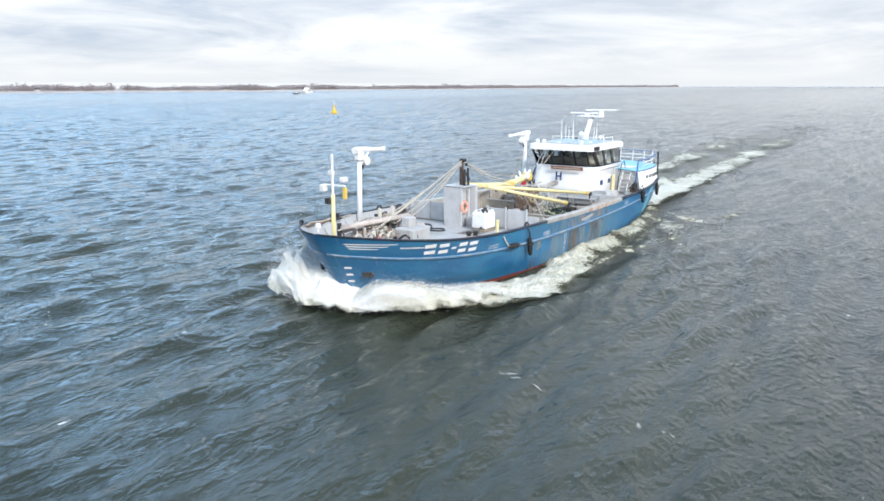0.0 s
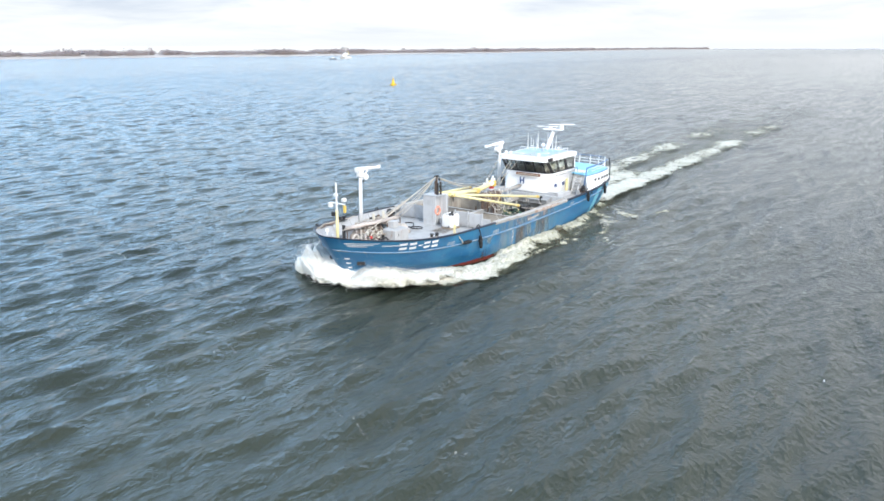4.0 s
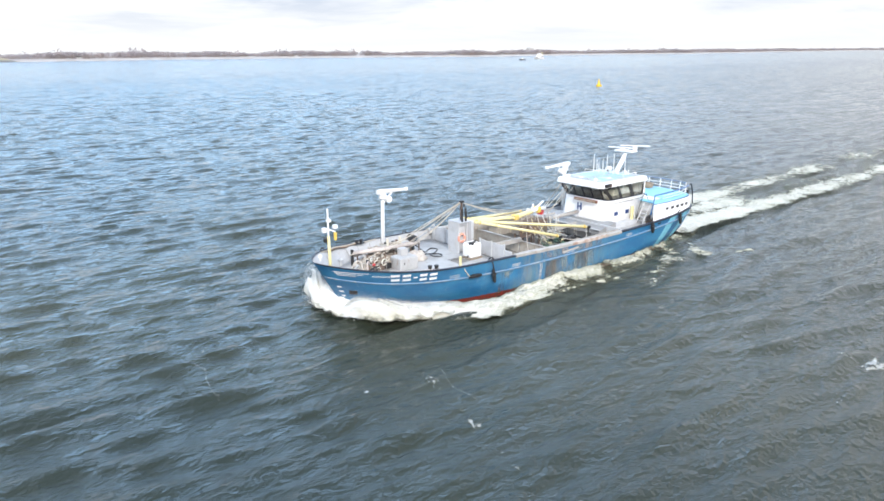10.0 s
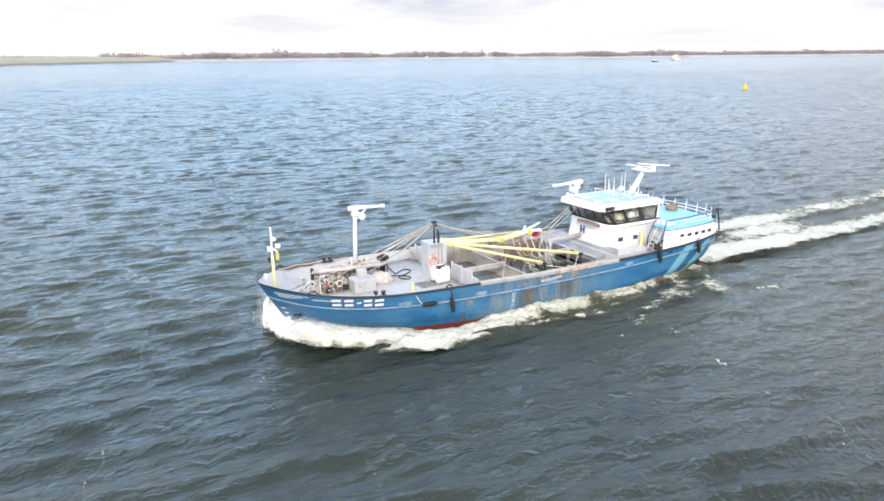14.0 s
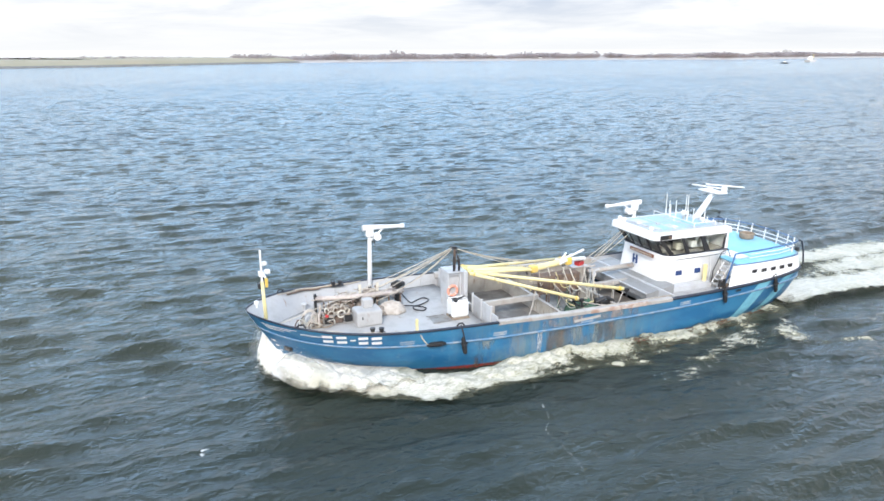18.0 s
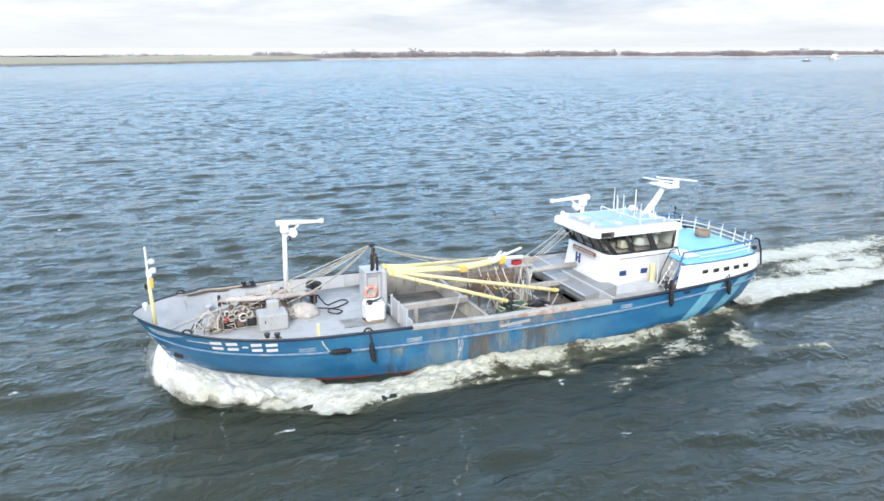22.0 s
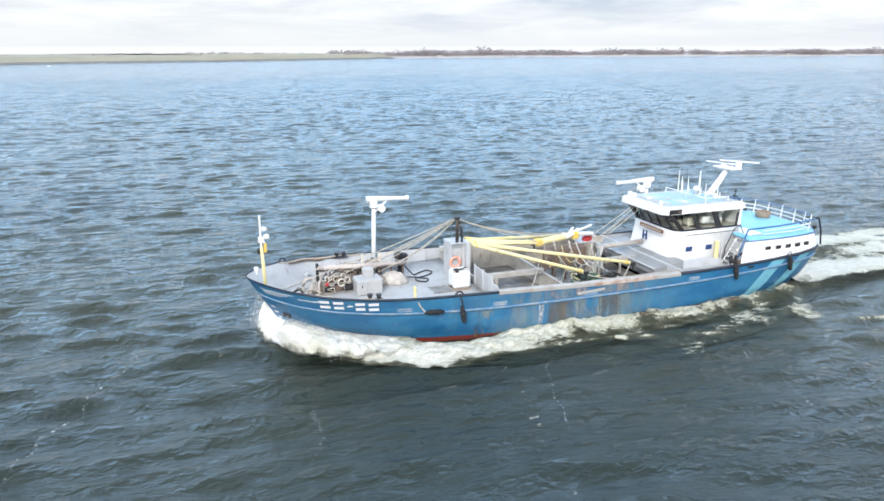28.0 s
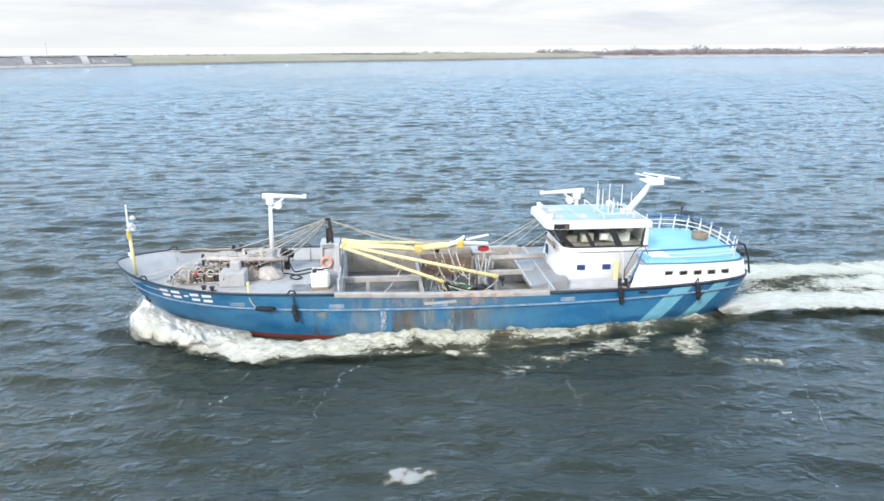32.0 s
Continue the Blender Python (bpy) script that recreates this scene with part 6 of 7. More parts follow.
tk = aboard("liquid_tank", pose(7.0, 1.52, 1.66), "white plastic liquid tank with dark strap beside the gantry", "tank")
part("tank_body", box(0, 0, 0.60, 1.08, 1.0, 1.0, 0.12), M["white_plastic"], tk)
part("pallet", box(0, 0, 0.06, 1.1, 1.02, 0.10, 0.02), M["wood"], tk)
for y in (-0.30, 0.04, 0.34):
    part("top_rib", box(0, y, 1.13, 0.96, 0.10, 0.07, 0.02), M["white_plastic"], tk)
# thin dark plates give the shade inside the tank's open wells
for x in (-0.30, 0.16):
    part("top_well_shade", box(x, -0.14, 1.105, 0.36, 0.24, 0.03, 0.01), M["dark"], tk)
    part("top_well_shade", box(x, 0.19, 1.105, 0.36, 0.20, 0.03, 0.01), M["dark"], tk)
part("lid", lathe([(0.15, 1.09), (0.15, 1.20), (0.09, 1.23)], pose(0.30, 0.30, 0), 12), M["dark"], tk)
part("strap", tube(curve([(0.48, 0.30, 1.10), (0.30, 0.05, 1.20), (0.0, 0.15, 1.17), (-0.35, -0.05, 1.19), (-0.46, -0.3, 1.10)]), 0.045, 6), M["dark"], tk)
part("outlet", tube([(0.55, 0.2, 0.25), (0.63, 0.2, 0.25)], 0.06, 8), M["dark"], tk)
part("handle_bar", tube([(-0.5, -0.4, 1.1), (-0.5, -0.2, 1.2), (-0.5, 0.2, 1.2), (-0.5, 0.4, 1.1)], 0.02, 6), M["steel"], tk)
lb = aboard("lifebuoy", pose(6.72, 0.08, 2.80, 90, 0, 0), "orange lifebuoy hung on the grey gantry pillar", "lifebuoy")
part("ring_body", ring(Matrix(), 0.30, 0.085), M["orange"], lb, smooth=True)
for k in range(4):
    part("grab_band", ring(pose(0.30 * math.cos(radians(45 + 90 * k)), 0.30 * math.sin(radians(45 + 90 * k)), 0, 90, 0, 45 + 90 * k), 0.086, 0.014, 14, 6), M["white"], lb)
wc = aboard("mooring_winch", pose(13.85, -0.55, 1.68), "rusty mooring winch in a pipe frame, heaped with coiled warps", "winch")
for z in (0.06, 0.62):
    part("basket_rail", tube([(0.88, 0.62, z), (-0.88, 0.70, z), (-0.88, -0.62, z), (0.88, -0.62, z), (0.88, 0.62, z)], 0.032, 6), M["steel"], wc)
for x in (0.88, 0.30, -0.30, -0.88):
    for y in (0.65, -0.62):
        part("basket_post", tube([(x, y, 0.0), (x, y, 0.64)], 0.03, 6), M["steel"], wc)
for k in range(3):
    part("stowage_box", box(0.58 - 0.58 * k, 0.42, 0.26, 0.46, 0.36, 0.38, 0.05), M["dark" if k != 1 else "rust"], wc)
part("bed_frame", box(0, -0.15, 0.10, 1.6, 1.0, 0.16, 0.03), M["rust"], wc)
for y in (-0.45, 0.12):
    part("side_plate", box(0, y, 0.48, 0.70, 0.06, 0.70, 0.06), M["rust"], wc)
dr = part("drum", tube([(0, -0.42, 0.52), (0, 0.10, 0.52)], 0.24, 14), M["rope"], wc, "drum wound with worn rope")
for y in (-0.40, 0.08):
    part("drum_flange", ring(pose(0, y, 0.52, 90, 0, 0), 0.33, 0.035, 18, 6), M["steel"], dr)
part("warping_head", lathe([(0.20, 0), (0.12, 0.1), (0.12, 0.28), (0.22, 0.36)], pose(0.55, 0.10, 0.62, -90, 0, 0), 14), M["rust"], wc)
part("motor", box(0.55, -0.3, 0.45, 0.4, 0.5, 0.45, 0.06), M["dark"], wc)
part("tall_post", box(0.92, -0.10, 0.55, 0.10, 0.12, 1.10, 0.02), M["canvas"], wc, "pale upright post of the winch frame")
for k, (x, y, z, r_) in enumerate(((0.42, 0.60, 0.66, 0.20), (-0.16, 0.64, 0.62, 0.22), (-0.52, 0.52, 0.70, 0.18), (0.12, 0.40, 0.78, 0.17), (0.62, 0.30, 0.80, 0.15), (-0.34, 0.30, 0.84, 0.20))):
    for q in range(3):
        part("rope_coil", ring(pose(x, y - 0.06 * q, z, 78 + 6 * k, 9 * q - 9, 8 * k), r_ - 0.012 * q, 0.032, 18, 6), M["pale_hose" if k in (1, 4) else "rope"], wc)
for k in range(20):
    a = Vector((RG.uniform(-0.85, 0.8), RG.uniform(-0.5, 0.65), RG.uniform(0.35, 0.85)))
    part("loose_bar", tube(curve([a, a + Vector((RG.uniform(-0.3, 0.3), RG.uniform(-0.2, 0.2), RG.uniform(0.0, 0.22))), a + Vector((RG.uniform(-0.6, 0.6), RG.uniform(-0.3, 0.3), RG.uniform(-0.25, 0.1)))], 4), RG.uniform(0.018, 0.036), 6), M[("rust", "wood", "rope", "pale_wood", "rope")[k % 5]], wc)
part("red_float", lathe([(0.03, -0.12), (0.09, -0.08), (0.09, 0.08), (0.03, 0.12)], pose(0.70, 0.62, 0.60, 90, 0, 40), 10), M["red"], wc)
fk = aboard("fairlead_arch", pose(15.45, -0.55, 1.68, 0, 0, 6), "pale grey bent-pipe warp arch with a chain on the foredeck", "deck gear")
part("bent_pipe", tube(curve([(-0.42, 0, 0), (-0.40, 0, 0.45), (-0.22, 0, 0.80), (0.05, 0, 0.86), (0.28, 0, 0.70), (0.40, 0, 0.35), (0.42, 0, 0)]), 0.085, 10), M["canvas"], fk, smooth=True)
part("inner_pipe", tube(curve([(-0.20, 0.05, 0), (-0.16, 0.05, 0.40), (0.02, 0.05, 0.60), (0.20, 0.05, 0.40), (0.22, 0.05, 0)]), 0.045, 8), M["grey_light"], fk, smooth=True)
part("foot_plate", box(0, 0, 0.02, 1.15, 0.34, 0.04, 0.01), M["grey_light"], fk)
part("chain", tube(curve([(0.30, 0.06, 0.62), (0.55, 0.15, 0.42), (0.75, 0.20, 0.10), (0.95, 0.10, 0.04)]), 0.035, 6), M["dark"], fk)
for k in range(2):
    part("bent_pipe", tube(curve([(-0.35 - 0.45 * k, 0.35, 0), (-0.33 - 0.45 * k, 0.36, 0.5), (-0.18 - 0.45 * k, 0.40, 0.78), (0.0 - 0.45 * k, 0.50, 0.72), (0.06 - 0.45 * k, 0.62, 0.3), (0.08 - 0.45 * k, 0.64, 0)]), 0.055, 8), M["pale_wood" if k else "canvas"], fk, smooth=True)
for k in range(16):
    a = Vector((RG.uniform(-1.0, 0.7), RG.uniform(-0.5, 1.1), RG.uniform(0.03, 0.40)))
    b = a + Vector((RG.uniform(-0.7, 0.7), RG.uniform(-0.5, 0.5), 0))
    part("loose_warp", tube(curve([a, (a + b) / 2 + Vector((RG.uniform(-0.2, 0.2), RG.uniform(-0.2, 0.2), RG.uniform(0.05, 0.35))), Vector((b.x, b.y, RG.uniform(0.03, 0.25)))], 5), RG.uniform(0.02, 0.04), 6), M[("rope", "wood", "pale_hose", "rust", "rope", "canvas")[k % 6]], fk, smooth=True)
for k in range(5):
    part("warp_coil", ring(pose(RG.uniform(-0.9, 0.4), RG.uniform(0.2, 1.0), 0.08 + 0.05 * k, RG.uniform(-25, 25), RG.uniform(-25, 25)), RG.uniform(0.20, 0.34), 0.035, 20, 6), M["rope" if k % 2 else "wood"], fk)
lv = aboard("deck_vent", pose(15.2, -3.0, 1.66), "small grey mushroom vent by the bulwark", "vent")
part("vent_pipe", lathe([(0.09, 0), (0.09, 0.32)], None, 10), M["grey_light"], lv)
part("vent_cap", lathe([(0.10, 0.32), (0.19, 0.36), (0.19, 0.44), (0.08, 0.52)], None, 12), M["grey_light"], lv)
cb = aboard("steel_locker", pose(12.25, 0.55, 1.66), "light grey steel deck locker with a vent box on top", "locker")
part("locker_body", box(0, -0.15, 0.45, 1.5, 1.2, 0.90, 0.06), M["grey"], cb)
part("locker_door", box(0.05, 0.46, 0.44, 1.1, 0.03, 0.70, 0.01), M["grey"], cb)
part("handle", box(0.45, 0.485, 0.55, 0.05, 0.04, 0.16, 0.01), M["dark"], cb)
part("top_box", box(-0.1, -0.45, 1.12, 0.60, 0.5, 0.50, 0.04), M["grey"], cb)
df = aboard("dredge_frame", pose(0, 0, 0), "long pale curved dredge frame lying across the foredeck, with netting", "dredge")
part("curved_beam", tube([(14.6, -2.35, 2.55), (13.9, -1.6, 2.72), (12.8, -1.15, 2.80), (11.4, -1.15, 2.75), (10.2, -1.4, 2.66), (9.3, -1.75, 2.55)], 0.16, 4), M["pale_wood"], df, "pale worn wooden beam", True)
part("curved_beam", tube([(14.5, -2.6, 2.3), (13.5, -2.5, 2.35), (11.5, -2.7, 2.35), (9.6, -2.8, 2.3)], 0.12, 8), M["pale_wood"], df, smooth=True)
part("end_post", box(14.65, -2.4, 2.25, 0.16, 0.22, 1.15, 0.03), M["dark"], df)
for k in range(7):
    x = 9.6 + 0.75 * k
    part("cross_bar", tube([(x, -1.3, 2.65), (x, -2.7, 2.3)], 0.05, 6), M["steel"], df)
    part("frame_leg", tube([(x, -2.6, 2.3), (x, -2.6, 1.66)], 0.05, 6), M["rust"], df)
    part("frame_leg", tube([(x, -1.35, 2.6), (x, -1.35, 1.66)], 0.05, 6), M["rust"], df)
for k in range(26):
    x = RG.uniform(9.4, 14.4)
    a = Vector((x, RG.uniform(-2.7, -1.2), RG.uniform(2.3, 2.85)))
    b = a + Vector((RG.uniform(-1.1, 1.1), RG.uniform(-0.6, 0.6), RG.uniform(-0.5, 0.1)))
    part("loose_rope", tube(curve([a, (a + b) / 2 + Vector((0, RG.uniform(-0.2, 0.2), RG.uniform(-0.25, 0.15))), b], 5), RG.uniform(0.018, 0.045), 6), M[("rope", "net", "wood", "pale_wood", "rope", "rust", "canvas")[k % 7]], df, smooth=True)
for k in range(7):
    part("shackle", box(RG.uniform(9.6, 14.2), RG.uniform(-2.5, -1.3), RG.uniform(2.6, 2.9), 0.22, 0.14, 0.14, 0.03), M[("dark", "rust", "steel")[k % 3]], df)
for x in (12.0, 10.9):
    part("upright_post", box(x, -1.9, 2.75, 0.16, 0.16, 1.0, 0.02), M["cream"], df)


def heap(r, hgt, seed, n=26, k=9):
    """A slumped pile of netting or cloth."""
    bm = bmesh.new()
    g = []
    for i in range(k + 1):
        f = i / k
        row = []
        for j in range(n):
            a = j * math.tau / n
            nn = noise.noise((math.cos(a) * 1.7 + seed, math.sin(a) * 1.7, f * 2.2)) * 0.28 + noise.noise((math.cos(a) * 5 + seed, math.sin(a) * 5, f * 6)) * 0.12
            rad = r * (1 - f**1.6) * (1 + nn) + 0.01
            row.append(bm.verts.new((rad * math.cos(a), rad * math.sin(a) * 0.75, max(0, hgt * math.sin(f * 1.57) * (1 + nn)))))
        g.append(row)
    for i in range(k):
        for j in range(n):
            bm.faces.new((g[i][j], g[i][(j + 1) % n], g[i + 1][(j + 1) % n], g[i + 1][j]))
    bm.faces.new(g[-1])
    bm.faces.new(list(reversed(g[0])))
    return bm


for x, y, z_, r_, h_, mt, lab in ((10.3, -0.75, 1.67, 0.85, 0.62, "canvas", "pale heap of netting and canvas on the foredeck"), (11.3, -0.55, 1.67, 0.55, 0.5, "net", "brown heap of fishing net on the foredeck"), (13.2, -2.0, 1.67, 0.9, 0.75, "net", "brown heap of fishing net under the dredge frame"), (11.8, -2.1, 1.67, 0.9, 0.7, "net", "brown heap of fishing net under the dredge frame"), (10.4, -2.2, 1.67, 0.8, 0.6, "rope_blue", "grey-blue heap of rope under the dredge frame"), (12.9, -1.95, 2.46, 0.75, 0.32, "canvas", "pale netting heaped on top of the dredge frame"), (11.3, -2.0, 2.46, 0.7, 0.30, "net", "brown netting heaped on top of the dredge frame"), (14.9, -0.6, 1.67, 0.6, 0.5, "rope", "tangle of tan mooring rope beside the winch")):
    e = aboard("net_heap", pose(x, y, z_), lab, "net", "net heaps on the foredeck")
    part("heap_body", heap(r_, h_, x * 3.1), M[mt], e, smooth=True)
    for k in range(6):
        part("loose_coil", ring(pose(RG.uniform(-0.4, 0.4) * r_, RG.uniform(-0.4, 0.4) * r_, h_ * RG.uniform(0.55, 0.9), RG.uniform(-35, 35), RG.uniform(-35, 35)), r_ * RG.uniform(0.2, 0.4), 0.025, 16, 5), M["rope" if k % 2 else "net"], e)
mo = aboard("hydraulic_motor", pose(9.4, -2.45, 1.67), "black hydraulic motor on the end of the dredge frame", "motor")
part("housing", tube([(0.3, 0.15, 1.25), (-0.35, -0.15, 0.95)], 0.26, 12), M["dark"], mo)
part("stand", box(0, 0, 0.5, 0.3, 0.3, 1.0, 0.03), M["dark"], mo)
hs = aboard("deck_hose", pose(0, 0, 0), "black rubber hose lying in loose loops on the foredeck", "hose")
part("hose_line", tube(curve([(9.3, -2.3, 2.3), (8.9, -1.6, 1.78), (8.4, -1.9, 1.73), (7.8, -2.2, 1.73), (7.6, -1.7, 1.73), (8.3, -1.1, 1.74), (8.9, -0.9, 1.74), (9.0, -0.4, 1.74), (8.6, -0.05, 1.74), (8.3, -0.4, 1.75), (8.8, -0.9, 1.77), (9.5, -1.3, 1.76)]), 0.040, 8), M["hose"], hs, smooth=True)
gr = aboard("deck_grating", pose(8.2, 1.5, 1.69), "steel grating panels let into the foredeck by the tank", "grating")
for k in range(9):
    part("grating_bar", box(-0.5 + 0.12 * k, 0.0, 0.02, 0.05, 1.1, 0.03, 0), M["steel"], gr)
for y in (-0.55, 0.55):
    part("grating_edge", box(0, y, 0.02, 1.15, 0.06, 0.04, 0), M["steel"], gr)
bk = aboard("woven_basket", pose(-16.9, -0.3, 3.58), "round brown woven basket on the quarterdeck", "basket")
part("basket_body", lathe([(0.40, 0.0), (0.50, 0.18), (0.52, 0.42), (0.48, 0.44), (0.44, 0.10)], None, 20), M["wood"], bk)
for z in (0.08, 0.18, 0.28, 0.38):
    part("basket_hoop", ring(pose(0, 0, z), 0.47 + 0.12 * z, 0.025, 22, 6), M["wood"], bk)
rd = aboard("red_crate", pose(-3.1, -1.15, 2.94, 0, 0, 25), "red plastic crate on the sorting rack", "crate")
part("crate_base", box(0, 0, 0.03, 0.55, 0.4, 0.05, 0.01), M["red"], rd)
for y in (-0.19, 0.19):
    part("crate_side", box(0, y, 0.16, 0.55, 0.04, 0.24, 0.01), M["red"], rd)
for x in (-0.27, 0.27):
    part("crate_side", box(x, 0, 0.16, 0.04, 0.4, 0.24, 0.01), M["red"], rd)
gn = aboard("green_net_heap", pose(-1.3, 2.2, 0.8), "dark green netting and hoses heaped in the hold", "net")
part("heap_body", heap(1.3, 1.0, 3.3), M["green_net"], gn, smooth=True)
for k in range(9):
    part("loose_coil", ring(pose(RG.uniform(-0.8, 0.8), RG.uniform(-0.5, 0.6), RG.uniform(0.6, 1.0), RG.uniform(-50, 50), RG.uniform(-50, 50)), RG.uniform(0.25, 0.5), 0.04, 18, 6), M[("rope", "dark", "yellow")[k % 3]], gn)
dk = aboard("machinery_block", pose(-2.6, 2.6, 0.8), "dark greasy machinery standing in the hold", "machinery")
part("block_body", box(0, 0, 0.55, 1.1, 0.8, 1.0, 0.08), M["dark"], dk)
part("block_pipe", tube([(-0.5, 0.3, 0.9), (0.2, 0.5, 1.3), (0.8, 0.3, 1.0)], 0.08, 8), M["dark"], dk)

for k, (x, ztop, s) in enumerate(((8.15, 1.80, 1), (-10.05, 2.25, 1), (-14.75, 2.22, 1), (8.15, 1.80, -1), (-10.05, 2.25, -1), (-14.75, 2.22, -1))):
    p_ = hull_at(x, ztop - 0.4, 0.26, s)
    e = aboard("rubber_fender", pose(*p_, 0, 0, 0), "worn black rubber fender hung over the blue side on a chain", "fender", "fenders along the sides")
    part("fender_body", lathe([(0.05, -0.52), (0.11, -0.45), (0.14, -0.2), (0.13, 0.2), (0.10, 0.42), (0.05, 0.5)], pose(0, 0, 0, 0, 8, 0), 12), M["rubber"], e, smooth=True)
    part("fender_chain", tube([(0, 0, 0.45), (0.05, -0.05 * s, 0.8), (0.1, -0.22 * s, ease(x, RAIL_Z) - ztop + 0.48)], 0.04, 6), M["dark"], e)
    part("fender_collar", ring(pose(0, 0, 0.1, 0, 8, 0), 0.17, 0.03, 14, 6), M["dark"], e)
e = aboard("rubber_fender", pose(*hull_at(9.75, 1.68, 0.22)), "long black rubber fender lying along the rubbing strake", "fender", "fenders along the sides")
part("fender_body", tube([(0.55, 0, 0.02), (0.3, 0, 0.03), (-0.3, 0, -0.01), (-0.55, 0, -0.02)], 0.13, 10, radii=[0.05, 0.13, 0.14, 0.07]), M["rubber"], e, smooth=True)
part("fender_rope", tube([(0.5, 0, 0.05), (0.75, -0.1, 0.4), (0.9, -0.2, 0.75)], 0.035, 6), M["rope"], e)

# ---------------------------------------------------------------- broken water round the vessel


def foam_sheet(name, nu, nv, at, cover, material, parent, label=""):
    """A grid of water surface; at(u, v) gives the place, cover(u, v) how thick the foam lies."""
    verts, cov = [], []
    for i in range(nu + 1):
        for j in range(nv + 1):
            verts.append(at(i / nu, j / nv))
            cov.append(cover(i / nu, j / nv))
    faces = [(i * (nv + 1) + j, (i + 1) * (nv + 1) + j, (i + 1) * (nv + 1) + j + 1, i * (nv + 1) + j + 1) for i in range(nu) for j in range(nv)]
    me = mesh_of(name, verts, faces, material, True)
    a = me.attributes.new("cover", "FLOAT", "POINT")
    a.data.foreach_set("value", cov)
    ob = new(name, me)
    ob.parent = parent
    return tagged(ob, label)


def n3(x, y, z=0.0, s=1.0):
    return noise.noise((x * s, y * s, z))


AFLOAT = Matrix.Translation((0, 0, -LIFT))
bw = empty("bow_wave", flat_pose(0) @ AFLOAT, "white bow wave and side wash thrown up by the blue vessel", "wave")
FLOATING = [(bw, AFLOAT)]      # goes along the track, level with the water
HEAVE = []           # pieces of the bow wave that rise and sink as the vessel meets the swell
# bow crest by rail station: height on the plating, width outwards, height of the roll
CREST_IN = ((11, 0.10), (12.5, 0.10), (14, 0.18), (15.5, 0.36), (17, 0.85), (18.2, 1.4), (19, 1.75))
CREST_W = ((11, 3.0), (12.5, 3.7), (14, 4.1), (15.5, 4.0), (17, 3.2), (18, 2.5), (18.6, 2.1), (19, 1.8))
CREST_UP = ((11, 0.14), (12.5, 0.22), (14, 0.30), (16, 0.46), (17.5, 0.50), (19, 0.30))
WASH_W = ((-18.5, 2.6), (-14, 2.5), (-10, 2.7), (-6, 3.0), (-2, 3.4), (3, 3.4), (7, 3.6), (9, 4.0), (10.5, 4.3), (12, 4.4), (14, 4.4), (16, 4.2), (17.4, 3.2), (18.2, 1.6))
WASH_TOP = ((-18.5, 0.26), (-12, 0.36), (-7, 0.30), (-2, 0.36), (2, 0.42), (5, 0.36), (8, 0.24), (11, 0.26), (14, 0.26), (18, 0.2))
WASH_MID = ((-18.5, 0.34), (-6, 0.26), (0, 0.20), (4, 0.22), (7, 0.42), (9.5, 0.50), (12, 0.45), (18, 0.4))
WASH_COV = ((-18.5, 0.35), (-12, 0.41), (-7, 0.47), (-2, 0.55), (2, 0.58), (6, 0.62), (9, 0.74), (11.5, 0.86), (14, 0.88), (18, 0.8))


def crest_at(u, v, s):
    xr = 19.0 - 8.0 * u
    zi = ease(xr, CREST_IN) * (1.22 if s < 0 else 0.92)
    k = min(1.0, u / 0.20)
    k = k * k * (3 - 2 * k)
    p = hull_at(xr, 0.1 + zi * k - LIFT, -0.06, s)
    w = ease(xr, CREST_W)
    lump = 1 + 0.55 * n3(xr, v * 3, s * 13, 1.0) + 0.40 * n3(xr, v * 4, s * 17, 2.6)
    z = zi * (1 - v**1.4) + (1.9 if s < 0 else 1.0) * ease(xr, CREST_UP) * math.sin(math.pi * v**1.35) * lump
    z = 0.14 + z * k + 0.22 * abs(n3(xr, v * 3, s * 31, 1.8)) * min(1, 5 * v) * k
    ragged = 1 + 0.16 * n3(xr, s * 8, v, 1.4)
    return Vector((p.x + 1.2 * min(1, 2.0 * v) * max(0, 1 - u / 0.35) - 0.6 * v * (0.4 + u), p.y + s * (w * v * ragged), z))


PLUME_TOP = ((0.0, 0.0), (0.05, 0.55), (0.12, 1.1), (0.25, 1.55), (0.45, 1.40), (0.7, 0.95), (1.0, 0.4))
PLUME_OUT = ((0.0, 0.12), (0.25, 0.55), (0.55, 1.0), (0.75, 0.72), (0.9, 0.30), (1.0, 0.0))


def plume_at(u, v):
    """The sheet that the wind side of the stem flings outwards: it climbs off the plating and breaks over."""
    xr = 19.0 - 4.2 * u
    p = hull_at(xr, 0.3, -0.1, -1)
    lump = 1 + 0.40 * n3(u * 4, v * 4, 41, 1.0) + 0.36 * n3(u * 4, v * 4, 47, 2.7) + 0.2 * abs(n3(u * 4, v * 4, 53, 6.0))
    wide = (1.9 + 2.3 * min(1, u / 0.3)) * (1 + 0.18 * n3(u * 5, v, 51, 1.3))
    z = 0.12 + ease(u, PLUME_TOP) * ease(v, PLUME_OUT) * lump
    curl = Vector((n3(u * 6, v * 6, 57, 1.5), n3(u * 6, v * 6, 63, 1.5), n3(u * 6, v * 6, 69, 2.4))) * 0.30 * min(1, 6 * u, 6 * v)
    return Vector((p.x + (0.3 + 0.9 * min(1, 1.6 * v)) * (1 - u) - 0.5 * v * u, p.y - wide * v, z)) + curl


def plume_cover(u, v):
    return max(0.0, 1.04 - 0.55 * max(0, (v - 0.7) / 0.3) ** 1.5 - 0.55 * max(0, (u - 0.5) / 0.5) - 0.45 * max(0, (0.10 - u) / 0.10) + 0.30 * n3(u * 7, v * 6, 61))


